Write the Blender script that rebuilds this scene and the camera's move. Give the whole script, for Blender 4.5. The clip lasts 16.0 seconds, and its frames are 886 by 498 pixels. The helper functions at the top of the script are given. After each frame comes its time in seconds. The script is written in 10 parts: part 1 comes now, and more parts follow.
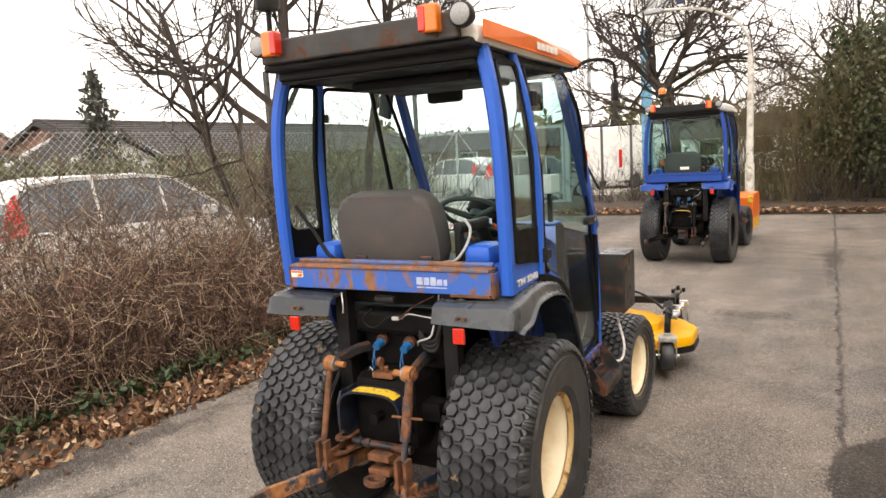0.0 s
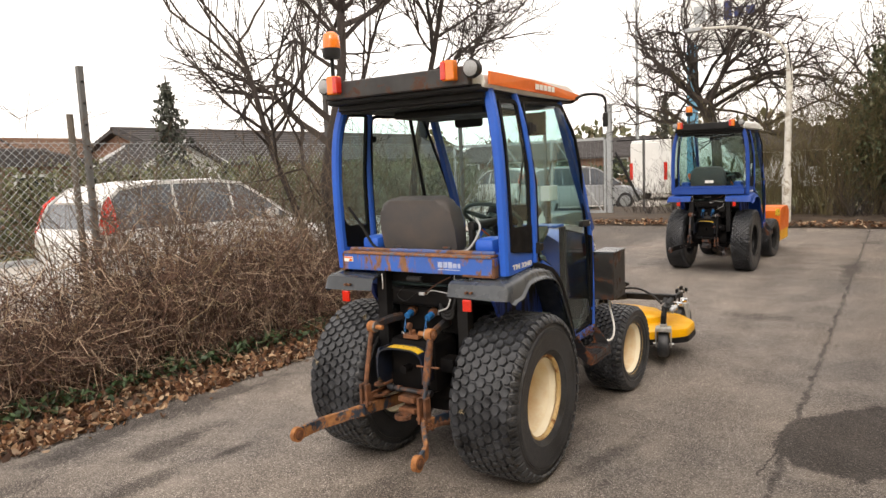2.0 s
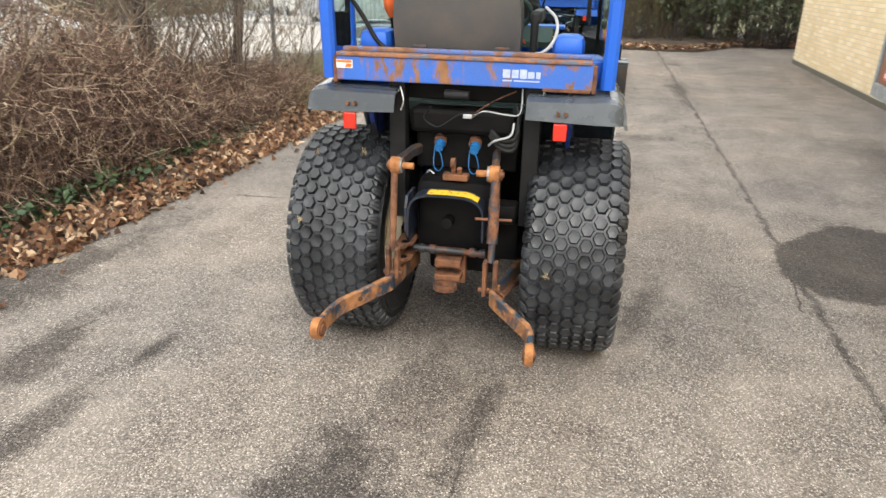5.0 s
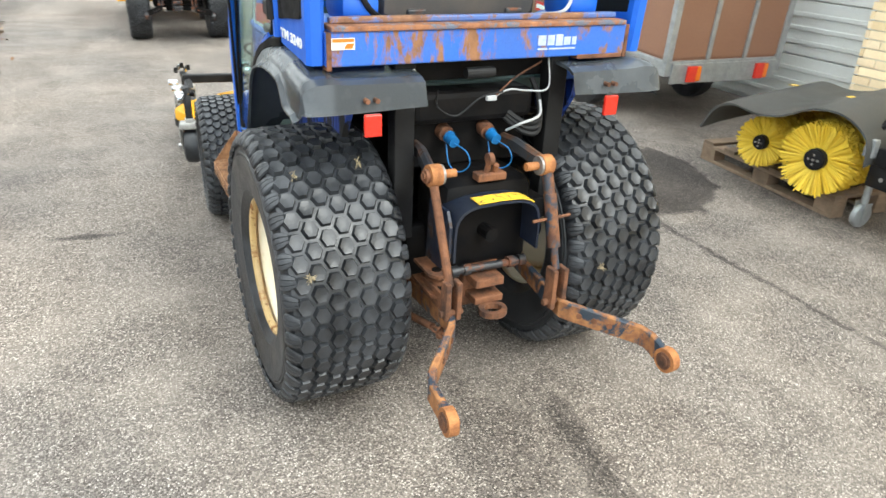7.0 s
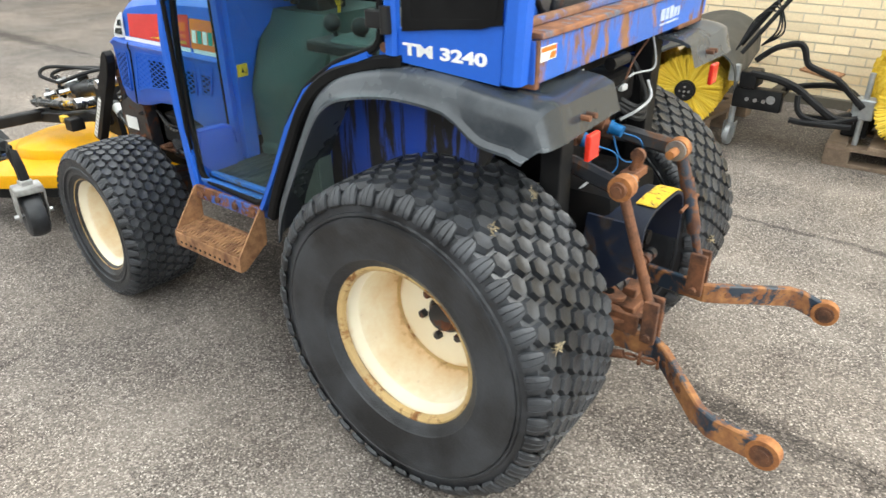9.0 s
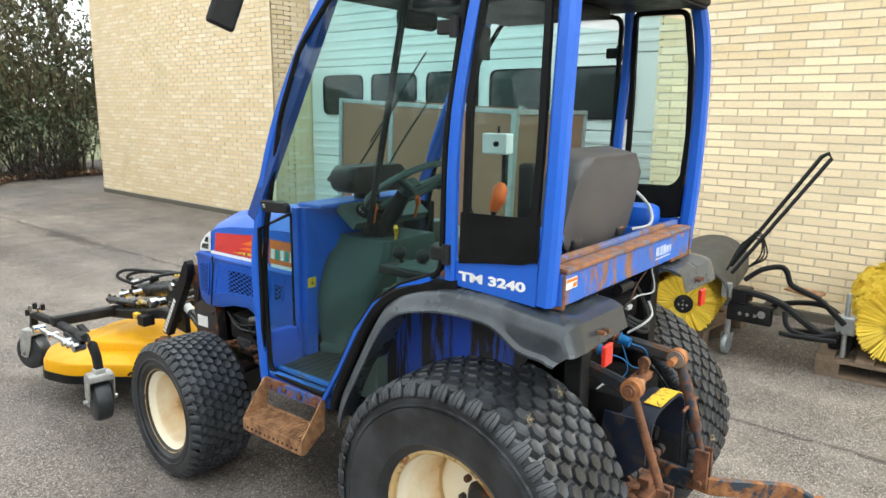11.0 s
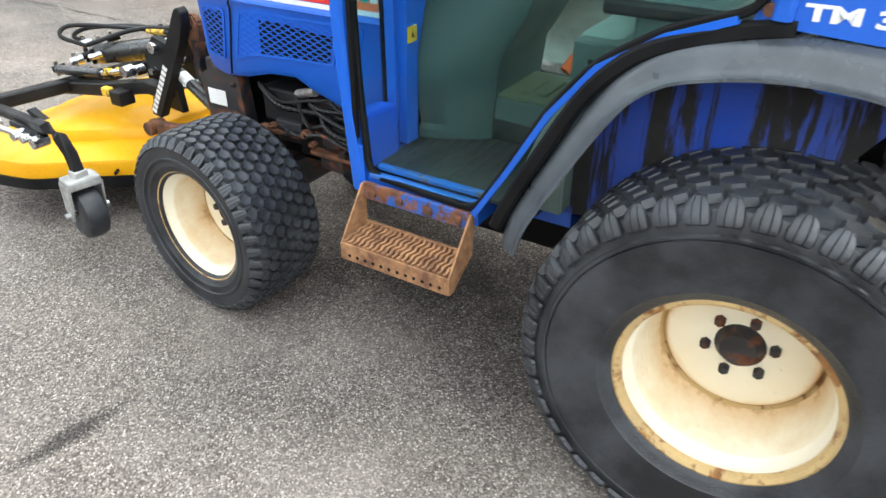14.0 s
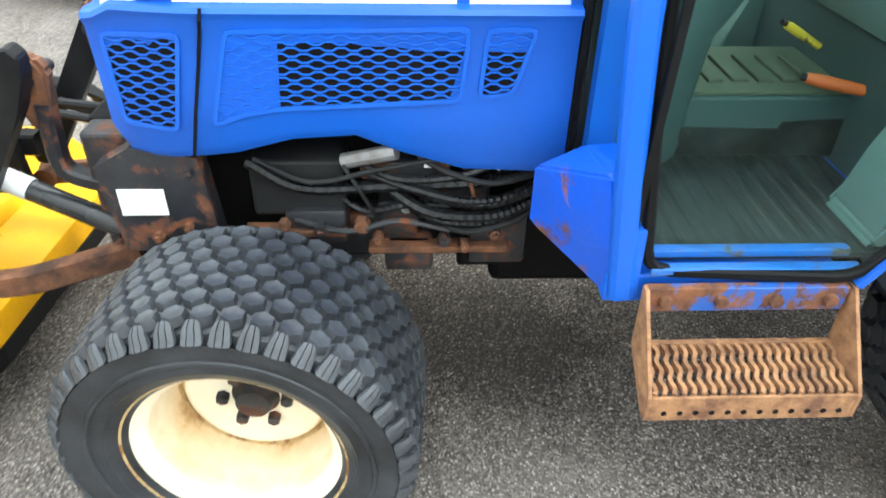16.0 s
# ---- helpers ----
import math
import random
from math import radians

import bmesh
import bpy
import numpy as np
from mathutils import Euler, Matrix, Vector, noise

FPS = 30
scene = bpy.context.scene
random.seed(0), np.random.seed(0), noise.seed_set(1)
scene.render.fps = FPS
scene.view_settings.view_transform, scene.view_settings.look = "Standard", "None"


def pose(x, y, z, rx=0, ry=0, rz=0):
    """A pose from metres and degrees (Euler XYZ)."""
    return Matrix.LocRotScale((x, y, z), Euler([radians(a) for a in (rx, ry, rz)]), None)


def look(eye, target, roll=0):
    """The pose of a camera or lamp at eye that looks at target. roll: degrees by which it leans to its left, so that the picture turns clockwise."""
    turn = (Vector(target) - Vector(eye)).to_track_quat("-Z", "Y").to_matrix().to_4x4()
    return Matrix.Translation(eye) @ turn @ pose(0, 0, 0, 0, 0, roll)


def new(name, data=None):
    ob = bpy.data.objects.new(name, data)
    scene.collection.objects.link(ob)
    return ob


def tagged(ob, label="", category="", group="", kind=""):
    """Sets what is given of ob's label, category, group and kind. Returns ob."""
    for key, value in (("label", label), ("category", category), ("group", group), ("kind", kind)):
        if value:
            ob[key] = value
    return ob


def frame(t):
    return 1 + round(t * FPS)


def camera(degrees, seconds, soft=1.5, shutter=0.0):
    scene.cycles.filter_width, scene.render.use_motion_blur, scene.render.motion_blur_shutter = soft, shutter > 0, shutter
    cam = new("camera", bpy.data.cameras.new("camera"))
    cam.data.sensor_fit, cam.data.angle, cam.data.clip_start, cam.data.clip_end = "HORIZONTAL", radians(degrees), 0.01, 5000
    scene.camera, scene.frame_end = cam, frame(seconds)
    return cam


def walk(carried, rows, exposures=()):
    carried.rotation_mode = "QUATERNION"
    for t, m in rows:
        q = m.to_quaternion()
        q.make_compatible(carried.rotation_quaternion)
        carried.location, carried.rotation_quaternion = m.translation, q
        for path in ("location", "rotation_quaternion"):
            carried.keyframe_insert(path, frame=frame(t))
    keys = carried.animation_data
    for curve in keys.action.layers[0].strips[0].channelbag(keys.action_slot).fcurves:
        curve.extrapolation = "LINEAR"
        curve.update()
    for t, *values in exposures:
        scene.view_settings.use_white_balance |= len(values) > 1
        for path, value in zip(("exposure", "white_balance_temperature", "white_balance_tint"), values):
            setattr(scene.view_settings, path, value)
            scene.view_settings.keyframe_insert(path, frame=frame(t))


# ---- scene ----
cam = camera(65.2, 16.0, shutter=0.2)
PATH = [
    (0, (1.662, -2.612, 1.708), (0.657, -0.904, 1.442), -3.2),
    (0.5, (1.843, -2.927, 1.717), (0.899, -1.188, 1.426), -1.9),
    (1, (2.023, -3.127, 1.724), (0.996, -1.426, 1.501), -1.8),
    (1.5, (2.24, -3.279, 1.724), (1.155, -1.617, 1.48), -2.0),
    (2, (2.274, -3.296, 1.729), (1.147, -1.661, 1.495), -2.4),
    (2.5, (2.269, -3.28, 1.726), (1.144, -1.646, 1.479), -2.3),
    (3, (2.204, -3.247, 1.698), (1.08, -1.627, 1.361), -1.3),
    (3.5, (1.868, -3.178, 1.65), (0.847, -1.529, 1.159), 1.1),
    (4, (1.474, -3.113, 1.613), (0.465, -1.498, 1.001), -1.8),
    (4.5, (1.036, -2.959, 1.565), (0.185, -1.290, 0.868), -1.2),
    (5, (0.565, -2.896, 1.547), (0.133, -1.087, 0.812), 1.1),
    (5.2, (0.398, -2.873, 1.528), (0.081, -1.045, 0.781), 1.8),
    (7.3, (-1.175, -2.022, 1.534), (-0.251, -0.494, 0.633), 1.2),
    (7.5, (-1.282, -1.945, 1.558), (-0.25, -0.499, 0.64), -0.0),
    (8, (-1.437, -1.62, 1.527), (-0.227, -0.331, 0.593), -0.4),
    (8.5, (-1.576, -1.339, 1.529), (-0.289, -0.104, 0.626), 0.1),
    (9, (-1.742, -1.078, 1.538), (-0.386, 0.058, 0.606), -0.9),
    (9.5, (-1.82, -0.912, 1.544), (-0.467, 0.28, 0.679), 0.2),
    (10, (-2.012, -1.046, 1.614), (-0.516, 0.04, 0.851), 1.6),
    (10.2, (-2.064, -1.124, 1.657), (-0.532, -0.006, 1.022), 1.4),
    (12.3, (-2.135, -1.279, 1.703), (-0.693, 0.069, 1.379), 0.1),
    (12.5, (-2.132, -1.185, 1.679), (-0.685, 0.104, 1.186), 0.8),
    (13, (-2.076, -0.937, 1.606), (-0.691, 0.262, 0.802), 1.8),
    (13.5, (-1.904, -0.573, 1.536), (-0.536, 0.534, 0.584), 0.5),
    (14, (-1.867, -0.144, 1.48), (-0.463, 0.808, 0.421), 0.0),
    (14.5, (-1.775, 0.282, 1.451), (-0.308, 1.093, 0.36), -1.9),
    (15, (-1.669, 0.672, 1.42), (-0.244, 1.431, 0.239), -3.8),
    (15.5, (-1.598, 1.010, 1.411), (-0.128, 1.400, 0.113), -2.4),
    (16, (-1.448, 1.318, 1.319), (0.182, 1.293, 0.161), 1.3),
]
EXPOSURES = [(0, 0.19, 7300, 15), (1.0, 0.1, 7050, 13), (1.5, -0.03, 7250, 15), (2.5, -0.1, 7250, 15), (3.0, -0.04, 7250, 14), (3.5, 0.32, 7050, 12), (4.0, 0.4, 6800, 9), (5.0, 0.55, 6650, 8), (7.3, 0.85, 6250, 3), (7.5, 0.85, 6250, 3), (8.0, 0.7, 6400, 5), (9.0, 0.72, 6400, 5),
             (10.0, 0.9, 6100, 1), (10.2, 0.85, 6100, 1), (12.3, 0.1, 6700, 11), (12.5, 0.12, 6700, 11), (13.0, 0.64, 5750, 5), (14.0, 0.9, 6050, 6), (14.5, 1.25, 6000, 6), (15.0, 1.35, 5920, 3), (15.5, 1.33, 5800, 2), (16.0, 1.5, 6000, 1)]
walk(cam, [(t, look(eye, target, roll)) for t, eye, target, roll in PATH], EXPOSURES)

# ---- world and light: flat overcast sky with a broad, weak sun ----
world = bpy.data.worlds.new("overcast")
scene.world = world
world.use_nodes = True
wn = world.node_tree.nodes
wl = world.node_tree.links
sky = wn.new("ShaderNodeTexSky")
sky.sky_type = 'NISHITA'
sky.sun_disc = False
sky.sun_elevation = radians(42)
sky.sun_rotation = radians(150)
sky.air_density = 1.6
sky.dust_density = 6.0
grey = wn.new("ShaderNodeHueSaturation")
grey.inputs["Saturation"].default_value = 0.12
wl.new(sky.outputs[0], grey.inputs["Color"])
cloud = wn.new("ShaderNodeMixRGB")
cloud.inputs[0].default_value = 0.75
cloud.inputs[2].default_value = (15.5, 15.6, 15.6, 1)
wl.new(grey.outputs[0], cloud.inputs[1])
wl.new(cloud.outputs[0], wn["Background"].inputs["Color"])
wn["Background"].inputs["Strength"].default_value = 0.15
sun = new("sun", bpy.data.lights.new("sun", 'SUN'))
sun.data.energy = 1.4
sun.data.angle = radians(25)
sun.data.color = (1.0, 0.97, 0.93)
sun.matrix_world = look((6, -12, 14), (0, 0, 0))


# ---- mesh helpers ----
def part(name, bm, material, parent=None, label="", smooth=False):
    """Links a bmesh as one mesh object under a thing or part."""
    bmesh.ops.recalc_face_normals(bm, faces=bm.faces[:])
    me = bpy.data.meshes.new(name)
    bm.to_mesh(me)
    bm.free()
    if smooth:
        me.polygons.foreach_set("use_smooth", [True] * len(me.polygons))
        me.set_sharp_from_angle(angle=radians(38))
    me.materials.append(material)
    ob = new(name, me)
    ob.parent = parent
    return tagged(ob, label)


def raw(name, verts, faces, material, parent=None, label="", smooth=False):
    """The same from plain lists of vertices and faces."""
    me = bpy.data.meshes.new(name)
    me.from_pydata([tuple(v) for v in verts], [], [tuple(f) for f in faces])
    me.materials.append(material)
    if smooth:
        me.polygons.foreach_set("use_smooth", [True] * len(me.polygons))
        me.set_sharp_from_angle(angle=radians(38))
    ob = new(name, me)
    ob.parent = parent
    return tagged(ob, label)


def thing(name, m, label, category, group=""):
    ob = new(name)
    ob.empty_display_size = 0.1
    ob.matrix_basis = m
    return tagged(ob, label, category, group)


def box(bm, lo, hi, bevel=0.0, m=None):
    """An upright box between two corners, with rounded edges if bevel is given."""
    lo, hi = [min(a, b) for a, b in zip(lo, hi)], [max(a, b) for a, b in zip(lo, hi)]
    vs = [bm.verts.new((x, y, z)) for x in (lo[0], hi[0]) for y in (lo[1], hi[1]) for z in (lo[2], hi[2])]
    fs = [bm.faces.new([vs[i] for i in f]) for f in
          ((0, 1, 3, 2), (4, 6, 7, 5), (0, 4, 5, 1), (2, 3, 7, 6), (0, 2, 6, 4), (1, 5, 7, 3))]
    if bevel:
        es = list({e for f in fs for e in f.edges})
        out = bmesh.ops.bevel(bm, geom=es, offset=bevel, segments=2, profile=0.5, affect='EDGES')
        vs = list({v for f in out["faces"] for v in f.verts} | {v for v in vs if v.is_valid})
    if m is not None:
        bmesh.ops.transform(bm, matrix=m, verts=vs)
    return vs


def prism(bm, poly, depth):
    """A flat polygon of 3D points, pushed along the vector depth."""
    d = Vector(depth)
    a = [bm.verts.new(p) for p in poly]
    b = [bm.verts.new(Vector(p) + d) for p in poly]
    bm.faces.new(a)
    bm.faces.new(b[::-1])
    for i in range(len(a)):
        j = (i + 1) % len(a)
        bm.faces.new((a[i], a[j], b[j], b[i]))
    return a + b


def ring_frames(pts, up):
    pts = [Vector(p) for p in pts]
    out = []
    for i, p in enumerate(pts):
        t = (pts[min(i + 1, len(pts) - 1)] - pts[max(i - 1, 0)]).normalized()
        u = Vector(up)
        s = t.cross(u)
        if s.length < 1e-4:
            s = t.cross(Vector((1, 0.01, 0)))
        s.normalize()
        out.append((p, s, s.cross(t).normalized()))
    return out


def sweep(bm, pts, section, up=(0, 0, 1), closed=False, scale=None):
    """Pushes a closed 2D section (side, up) along points."""
    rings = []
    for i, (p, s, u) in enumerate(ring_frames(pts, up)):
        k = scale[i] if scale else 1.0
        rings.append([bm.verts.new(p + s * a * k + u * b * k) for a, b in section])
    n = len(section)
    pairs = list(zip(rings, rings[1:])) + ([(rings[-1], rings[0])] if closed else [])
    for a, b in pairs:
        for i in range(n):
            j = (i + 1) % n
            bm.faces.new((a[i], a[j], b[j], b[i]))
    if not closed:
        bm.faces.new(rings[0][::-1])
        bm.faces.new(rings[-1])


def disc(r, n=10):
    return [(r * math.cos(2 * math.pi * i / n), r * math.sin(2 * math.pi * i / n)) for i in range(n)]


def rect(w, h, c=0.0):
    """A rectangle section, w by h, with cut corners."""
    w, h = w / 2, h / 2
    if not c:
        return [(-w, -h), (w, -h), (w, h), (-w, h)]
    return [(-w + c, -h), (w - c, -h), (w, -h + c), (w, h - c), (w - c, h), (-w + c, h), (-w, h - c), (-w, -h + c)]


def tube(bm, pts, r, n=10, up=(0, 0, 1)):
    if isinstance(r, (list, tuple)):
        sweep(bm, pts, disc(1.0, n), up, scale=list(r))
    else:
        sweep(bm, pts, disc(r, n), up)


def rod(bm, a, b, r, n=12, r2=None):
    a, b = Vector(a), Vector(b)
    up = (0, 0, 1) if abs((b - a).normalized().z) < 0.9 else (1, 0, 0)
    sweep(bm, [a, b], disc(1.0, n), up, scale=[r, r if r2 is None else r2])


def smooth_path(pts, steps=6):
    """A Catmull-Rom curve through points."""
    p = [Vector(q) for q in pts]
    p = [2 * p[0] - p[1]] + p + [2 * p[-1] - p[-2]]
    out = []
    for i in range(1, len(p) - 2):
        for k in range(steps):
            t = k / steps
            a, b, c, d = p[i - 1], p[i], p[i + 1], p[i + 2]
            out.append(0.5 * ((2 * b) + (c - a) * t + (2 * a - 5 * b + 4 * c - d) * t * t + (3 * b - a - 3 * c + d) * t ** 3))
    return out + [p[-2]]


def lathe(bm, profile, n=48, centre=(0, 0, 0), axis="x"):
    """Turns a profile of (radius, along) round an axis through centre."""
    c = Vector(centre)
    rings = []
    for r, a in profile:
        ring = []
        for i in range(n):
            w = 2 * math.pi * i / n
            q = (a, r * math.cos(w), r * math.sin(w)) if axis == "x" else \
                ((r * math.cos(w), a, r * math.sin(w)) if axis == "y" else (r * math.cos(w), r * math.sin(w), a))
            ring.append(bm.verts.new(c + Vector(q)))
        rings.append(ring)
    for a, b in zip(rings, rings[1:]):
        for i in range(n):
            j = (i + 1) % n
            bm.faces.new((a[i], a[j], b[j], b[i]))
    return rings


def turned(name, profile, material, parent, n=40, centre=(0, 0, 0), axis="x", label="", caps=True):
    bm = bmesh.new()
    rings = lathe(bm, profile, n, centre, axis)
    if caps:
        for ring in (rings[0], rings[-1]):
            if (ring[0].co - ring[n // 2].co).length > 1e-5:
                bm.faces.new(ring)
    return part(name, bm, material, parent, label, smooth=True)


def threads(strands, sides=3):
    """Vertices and faces of many thin tapered stems; a strand is (points, radius at root, radius at tip)."""
    verts, faces = [], []
    for pts, r0, r1 in strands:
        base, n = len(verts), len(pts)
        for i, p in enumerate(pts):
            t = (pts[min(i + 1, n - 1)] - pts[max(i - 1, 0)])
            t = t / (np.linalg.norm(t) + 1e-9)
            s = np.cross(t, (0.31, 0.17, 0.93) if abs(t[2]) < 0.9 else (1.0, 0.2, 0.1))
            s = s / (np.linalg.norm(s) + 1e-9)
            u = np.cross(s, t)
            r = r0 + (r1 - r0) * i / max(1, n - 1)
            for k in range(sides):
                w = 2 * math.pi * k / sides
                verts.append(p + r * (math.cos(w) * s + math.sin(w) * u))
        for i in range(n - 1):
            for k in range(sides):
                q = (k + 1) % sides
                faces.append((base + i * sides + k, base + i * sides + q, base + (i + 1) * sides + q, base + (i + 1) * sides + k))
    return verts, faces


def lettering(name, words, size, m, material, parent, depth=0.002, wide=1.0, bold=0.0, label=""):
    """Raised lettering in the built-in font; m puts its baseline start."""
    cu = bpy.data.curves.new(name, 'FONT')
    cu.body, cu.size, cu.extrude, cu.offset = words, size, depth, bold
    tmp = bpy.data.objects.new(name, cu)
    scene.collection.objects.link(tmp)
    bpy.context.view_layer.update()
    me = bpy.data.meshes.new_from_object(tmp)
    bpy.data.objects.remove(tmp)
    me.transform(m @ Matrix.Diagonal((wide, 1, 1, 1)))
    me.materials.clear()
    me.materials.append(material)
    ob = new(name, me)
    ob.parent = parent
    return tagged(ob, label)


# ---- materials ----
def shader(name):
    ma = bpy.data.materials.new(name)
    ma.use_nodes = True
    nt = ma.node_tree
    return ma, nt.nodes, nt.links, nt.nodes["Principled BSDF"]


def rgb(c):
    return (c[0], c[1], c[2], 1.0)


def noise_tex(n, l, scale, detail=6.0, rough=0.6, coord=None, distort=0.0):
    t = n.new("ShaderNodeTexNoise")
    t.inputs["Scale"].default_value, t.inputs["Detail"].default_value = scale, detail
    t.inputs["Roughness"].default_value, t.inputs["Distortion"].default_value = rough, distort
    if coord is not None:
        l.new(coord, t.inputs["Vector"])
    return t.outputs["Fac"]


def ramp(n, l, fac, a, b):
    r = n.new("ShaderNodeMapRange")
    r.inputs["From Min"].default_value, r.inputs["From Max"].default_value = a, b
    l.new(fac, r.inputs["Value"])
    return r.outputs[0]


def mixed(n, l, fac, a, b, mode='MIX'):
    m = n.new("ShaderNodeMixRGB")
    m.blend_type = mode
    for i, v in ((0, fac), (1, a), (2, b)):
        if isinstance(v, (int, float)):
            m.inputs[i].default_value = v
        elif isinstance(v, tuple):
            m.inputs[i].default_value = rgb(v)
        else:
            l.new(v, m.inputs[i])
    return m.outputs[0]


def maths(n, l, op, a, b=0.0):
    m = n.new("ShaderNodeMath")
    m.operation = op
    for i, v in ((0, a), (1, b)):
        if isinstance(v, (int, float)):
            m.inputs[i].default_value = v
        else:
            l.new(v, m.inputs[i])
    return m.outputs[0]


def bumped(n, l, p, height, strength, distance=0.01):
    b = n.new("ShaderNodeBump")
    b.inputs["Strength"].default_value, b.inputs["Distance"].default_value = strength, distance
    l.new(height, b.inputs["Height"])
    l.new(b.outputs[0], p.inputs["Normal"])


def surface(name, base, second, rough=0.5, metal=0.0, scale=6.0, grain=90.0, bump=0.15, amount=0.6, spread=0.12, coat=0.0, random_tint=0.0, spec=0.5):
    """A worn everyday surface: two colours in patches, fine grain, uneven gloss and slight relief."""
    ma, n, l, p = shader(name)
    co = n.new("ShaderNodeTexCoord").outputs["Object"]
    big = ramp(n, l, noise_tex(n, l, scale, 5.0, 0.6, co), 0.38, 0.66)
    fine = noise_tex(n, l, grain, 3.0, 0.6, co)
    col = mixed(n, l, maths(n, l, 'MULTIPLY', big, amount), base, second)
    shade = n.new("ShaderNodeMapRange")
    shade.inputs["To Min"].default_value, shade.inputs["To Max"].default_value = 1.0 - spread, 1.0 + spread
    l.new(fine, shade.inputs["Value"])
    tone = n.new("ShaderNodeHueSaturation")
    l.new(shade.outputs[0], tone.inputs["Value"])
    l.new(col, tone.inputs["Color"])
    out = tone.outputs[0]
    if random_tint:
        info = n.new("ShaderNodeObjectInfo").outputs["Random"]
        r = n.new("ShaderNodeMapRange")
        r.inputs["To Min"].default_value, r.inputs["To Max"].default_value = 1 - random_tint, 1 + random_tint
        l.new(info, r.inputs["Value"])
        t2 = n.new("ShaderNodeHueSaturation")
        l.new(r.outputs[0], t2.inputs["Value"])
        l.new(out, t2.inputs["Color"])
        out = t2.outputs[0]
    l.new(out, p.inputs["Base Color"])
    rr = n.new("ShaderNodeMapRange")
    rr.inputs["To Min"].default_value, rr.inputs["To Max"].default_value = max(0.02, rough - 0.12), min(1.0, rough + 0.12)
    l.new(big, rr.inputs["Value"])
    l.new(rr.outputs[0], p.inputs["Roughness"])
    p.inputs["Metallic"].default_value = metal
    p.inputs["Coat Weight"].default_value = coat
    p.inputs["Specular IOR Level"].default_value = spec
    if bump:
        bumped(n, l, p, fine, bump, 0.004)
    return ma


def rusted(name, paint, rust, edge=0.55, scale=9.0, rough=0.42, dark=(0.07, 0.03, 0.018), streak=1.0):
    """Paint that has rusted through in blotches and runs."""
    ma, n, l, p = shader(name)
    co = n.new("ShaderNodeTexCoord").outputs["Object"]
    stretch = n.new("ShaderNodeMapping")
    stretch.inputs["Scale"].default_value = (1.0, 1.0, streak)
    l.new(co, stretch.inputs["Vector"])
    blot = noise_tex(n, l, scale, 9.0, 0.68, stretch.outputs[0], 0.4)
    mask = ramp(n, l, blot, edge - 0.035, edge + 0.035)
    fine = noise_tex(n, l, 140.0, 4.0, 0.7, co)
    big = noise_tex(n, l, 22.0, 4.0, 0.6, co)
    rustcol = mixed(n, l, ramp(n, l, big, 0.35, 0.65), rust, dark)
    worn = mixed(n, l, ramp(n, l, noise_tex(n, l, 4.0, 4.0, 0.6, co), 0.4, 0.7), paint, tuple(0.72 * c + 0.03 for c in paint))
    col = mixed(n, l, mask, worn, rustcol)
    shade = n.new("ShaderNodeMapRange")
    shade.inputs["To Min"].default_value, shade.inputs["To Max"].default_value = 0.8, 1.2
    l.new(fine, shade.inputs["Value"])
    tone = n.new("ShaderNodeHueSaturation")
    l.new(shade.outputs[0], tone.inputs["Value"])
    l.new(col, tone.inputs["Color"])
    l.new(tone.outputs[0], p.inputs["Base Color"])
    rr = n.new("ShaderNodeMapRange")
    rr.inputs["To Min"].default_value, rr.inputs["To Max"].default_value = rough, 0.9
    l.new(mask, rr.inputs["Value"])
    l.new(rr.outputs[0], p.inputs["Roughness"])
    bumped(n, l, p, maths(n, l, 'ADD', maths(n, l, 'MULTIPLY', mask, 0.4), fine), 0.25, 0.003)
    return ma


def island_tints(name, colours, rough=0.8, light=0.35, through=0.0):
    """Colour picked piece by piece, for leaves, twigs and bristles joined in one mesh."""
    ma, n, l, p = shader(name)
    rnd = n.new("ShaderNodeNewGeometry").outputs["Random Per Island"]
    cr = n.new("ShaderNodeValToRGB")
    cr.color_ramp.interpolation = 'LINEAR'
    els = cr.color_ramp.elements
    els[0].color, els[0].position = rgb(colours[0]), 0.0
    els[1].color, els[1].position = rgb(colours[-1]), 1.0
    for i, c in enumerate(colours[1:-1], 1):
        e = els.new(i / (len(colours) - 1))
        e.color = rgb(c)
    l.new(rnd, cr.inputs[0])
    co = n.new("ShaderNodeTexCoord").outputs["Object"]
    shade = n.new("ShaderNodeMapRange")
    shade.inputs["To Min"].default_value, shade.inputs["To Max"].default_value = 1 - light, 1 + light
    l.new(noise_tex(n, l, 30.0, 4.0, 0.6, co), shade.inputs["Value"])
    tone = n.new("ShaderNodeHueSaturation")
    l.new(shade.outputs[0], tone.inputs["Value"])
    l.new(cr.outputs[0], tone.inputs["Color"])
    l.new(tone.outputs[0], p.inputs["Base Color"])
    p.inputs["Roughness"].default_value = rough
    return ma


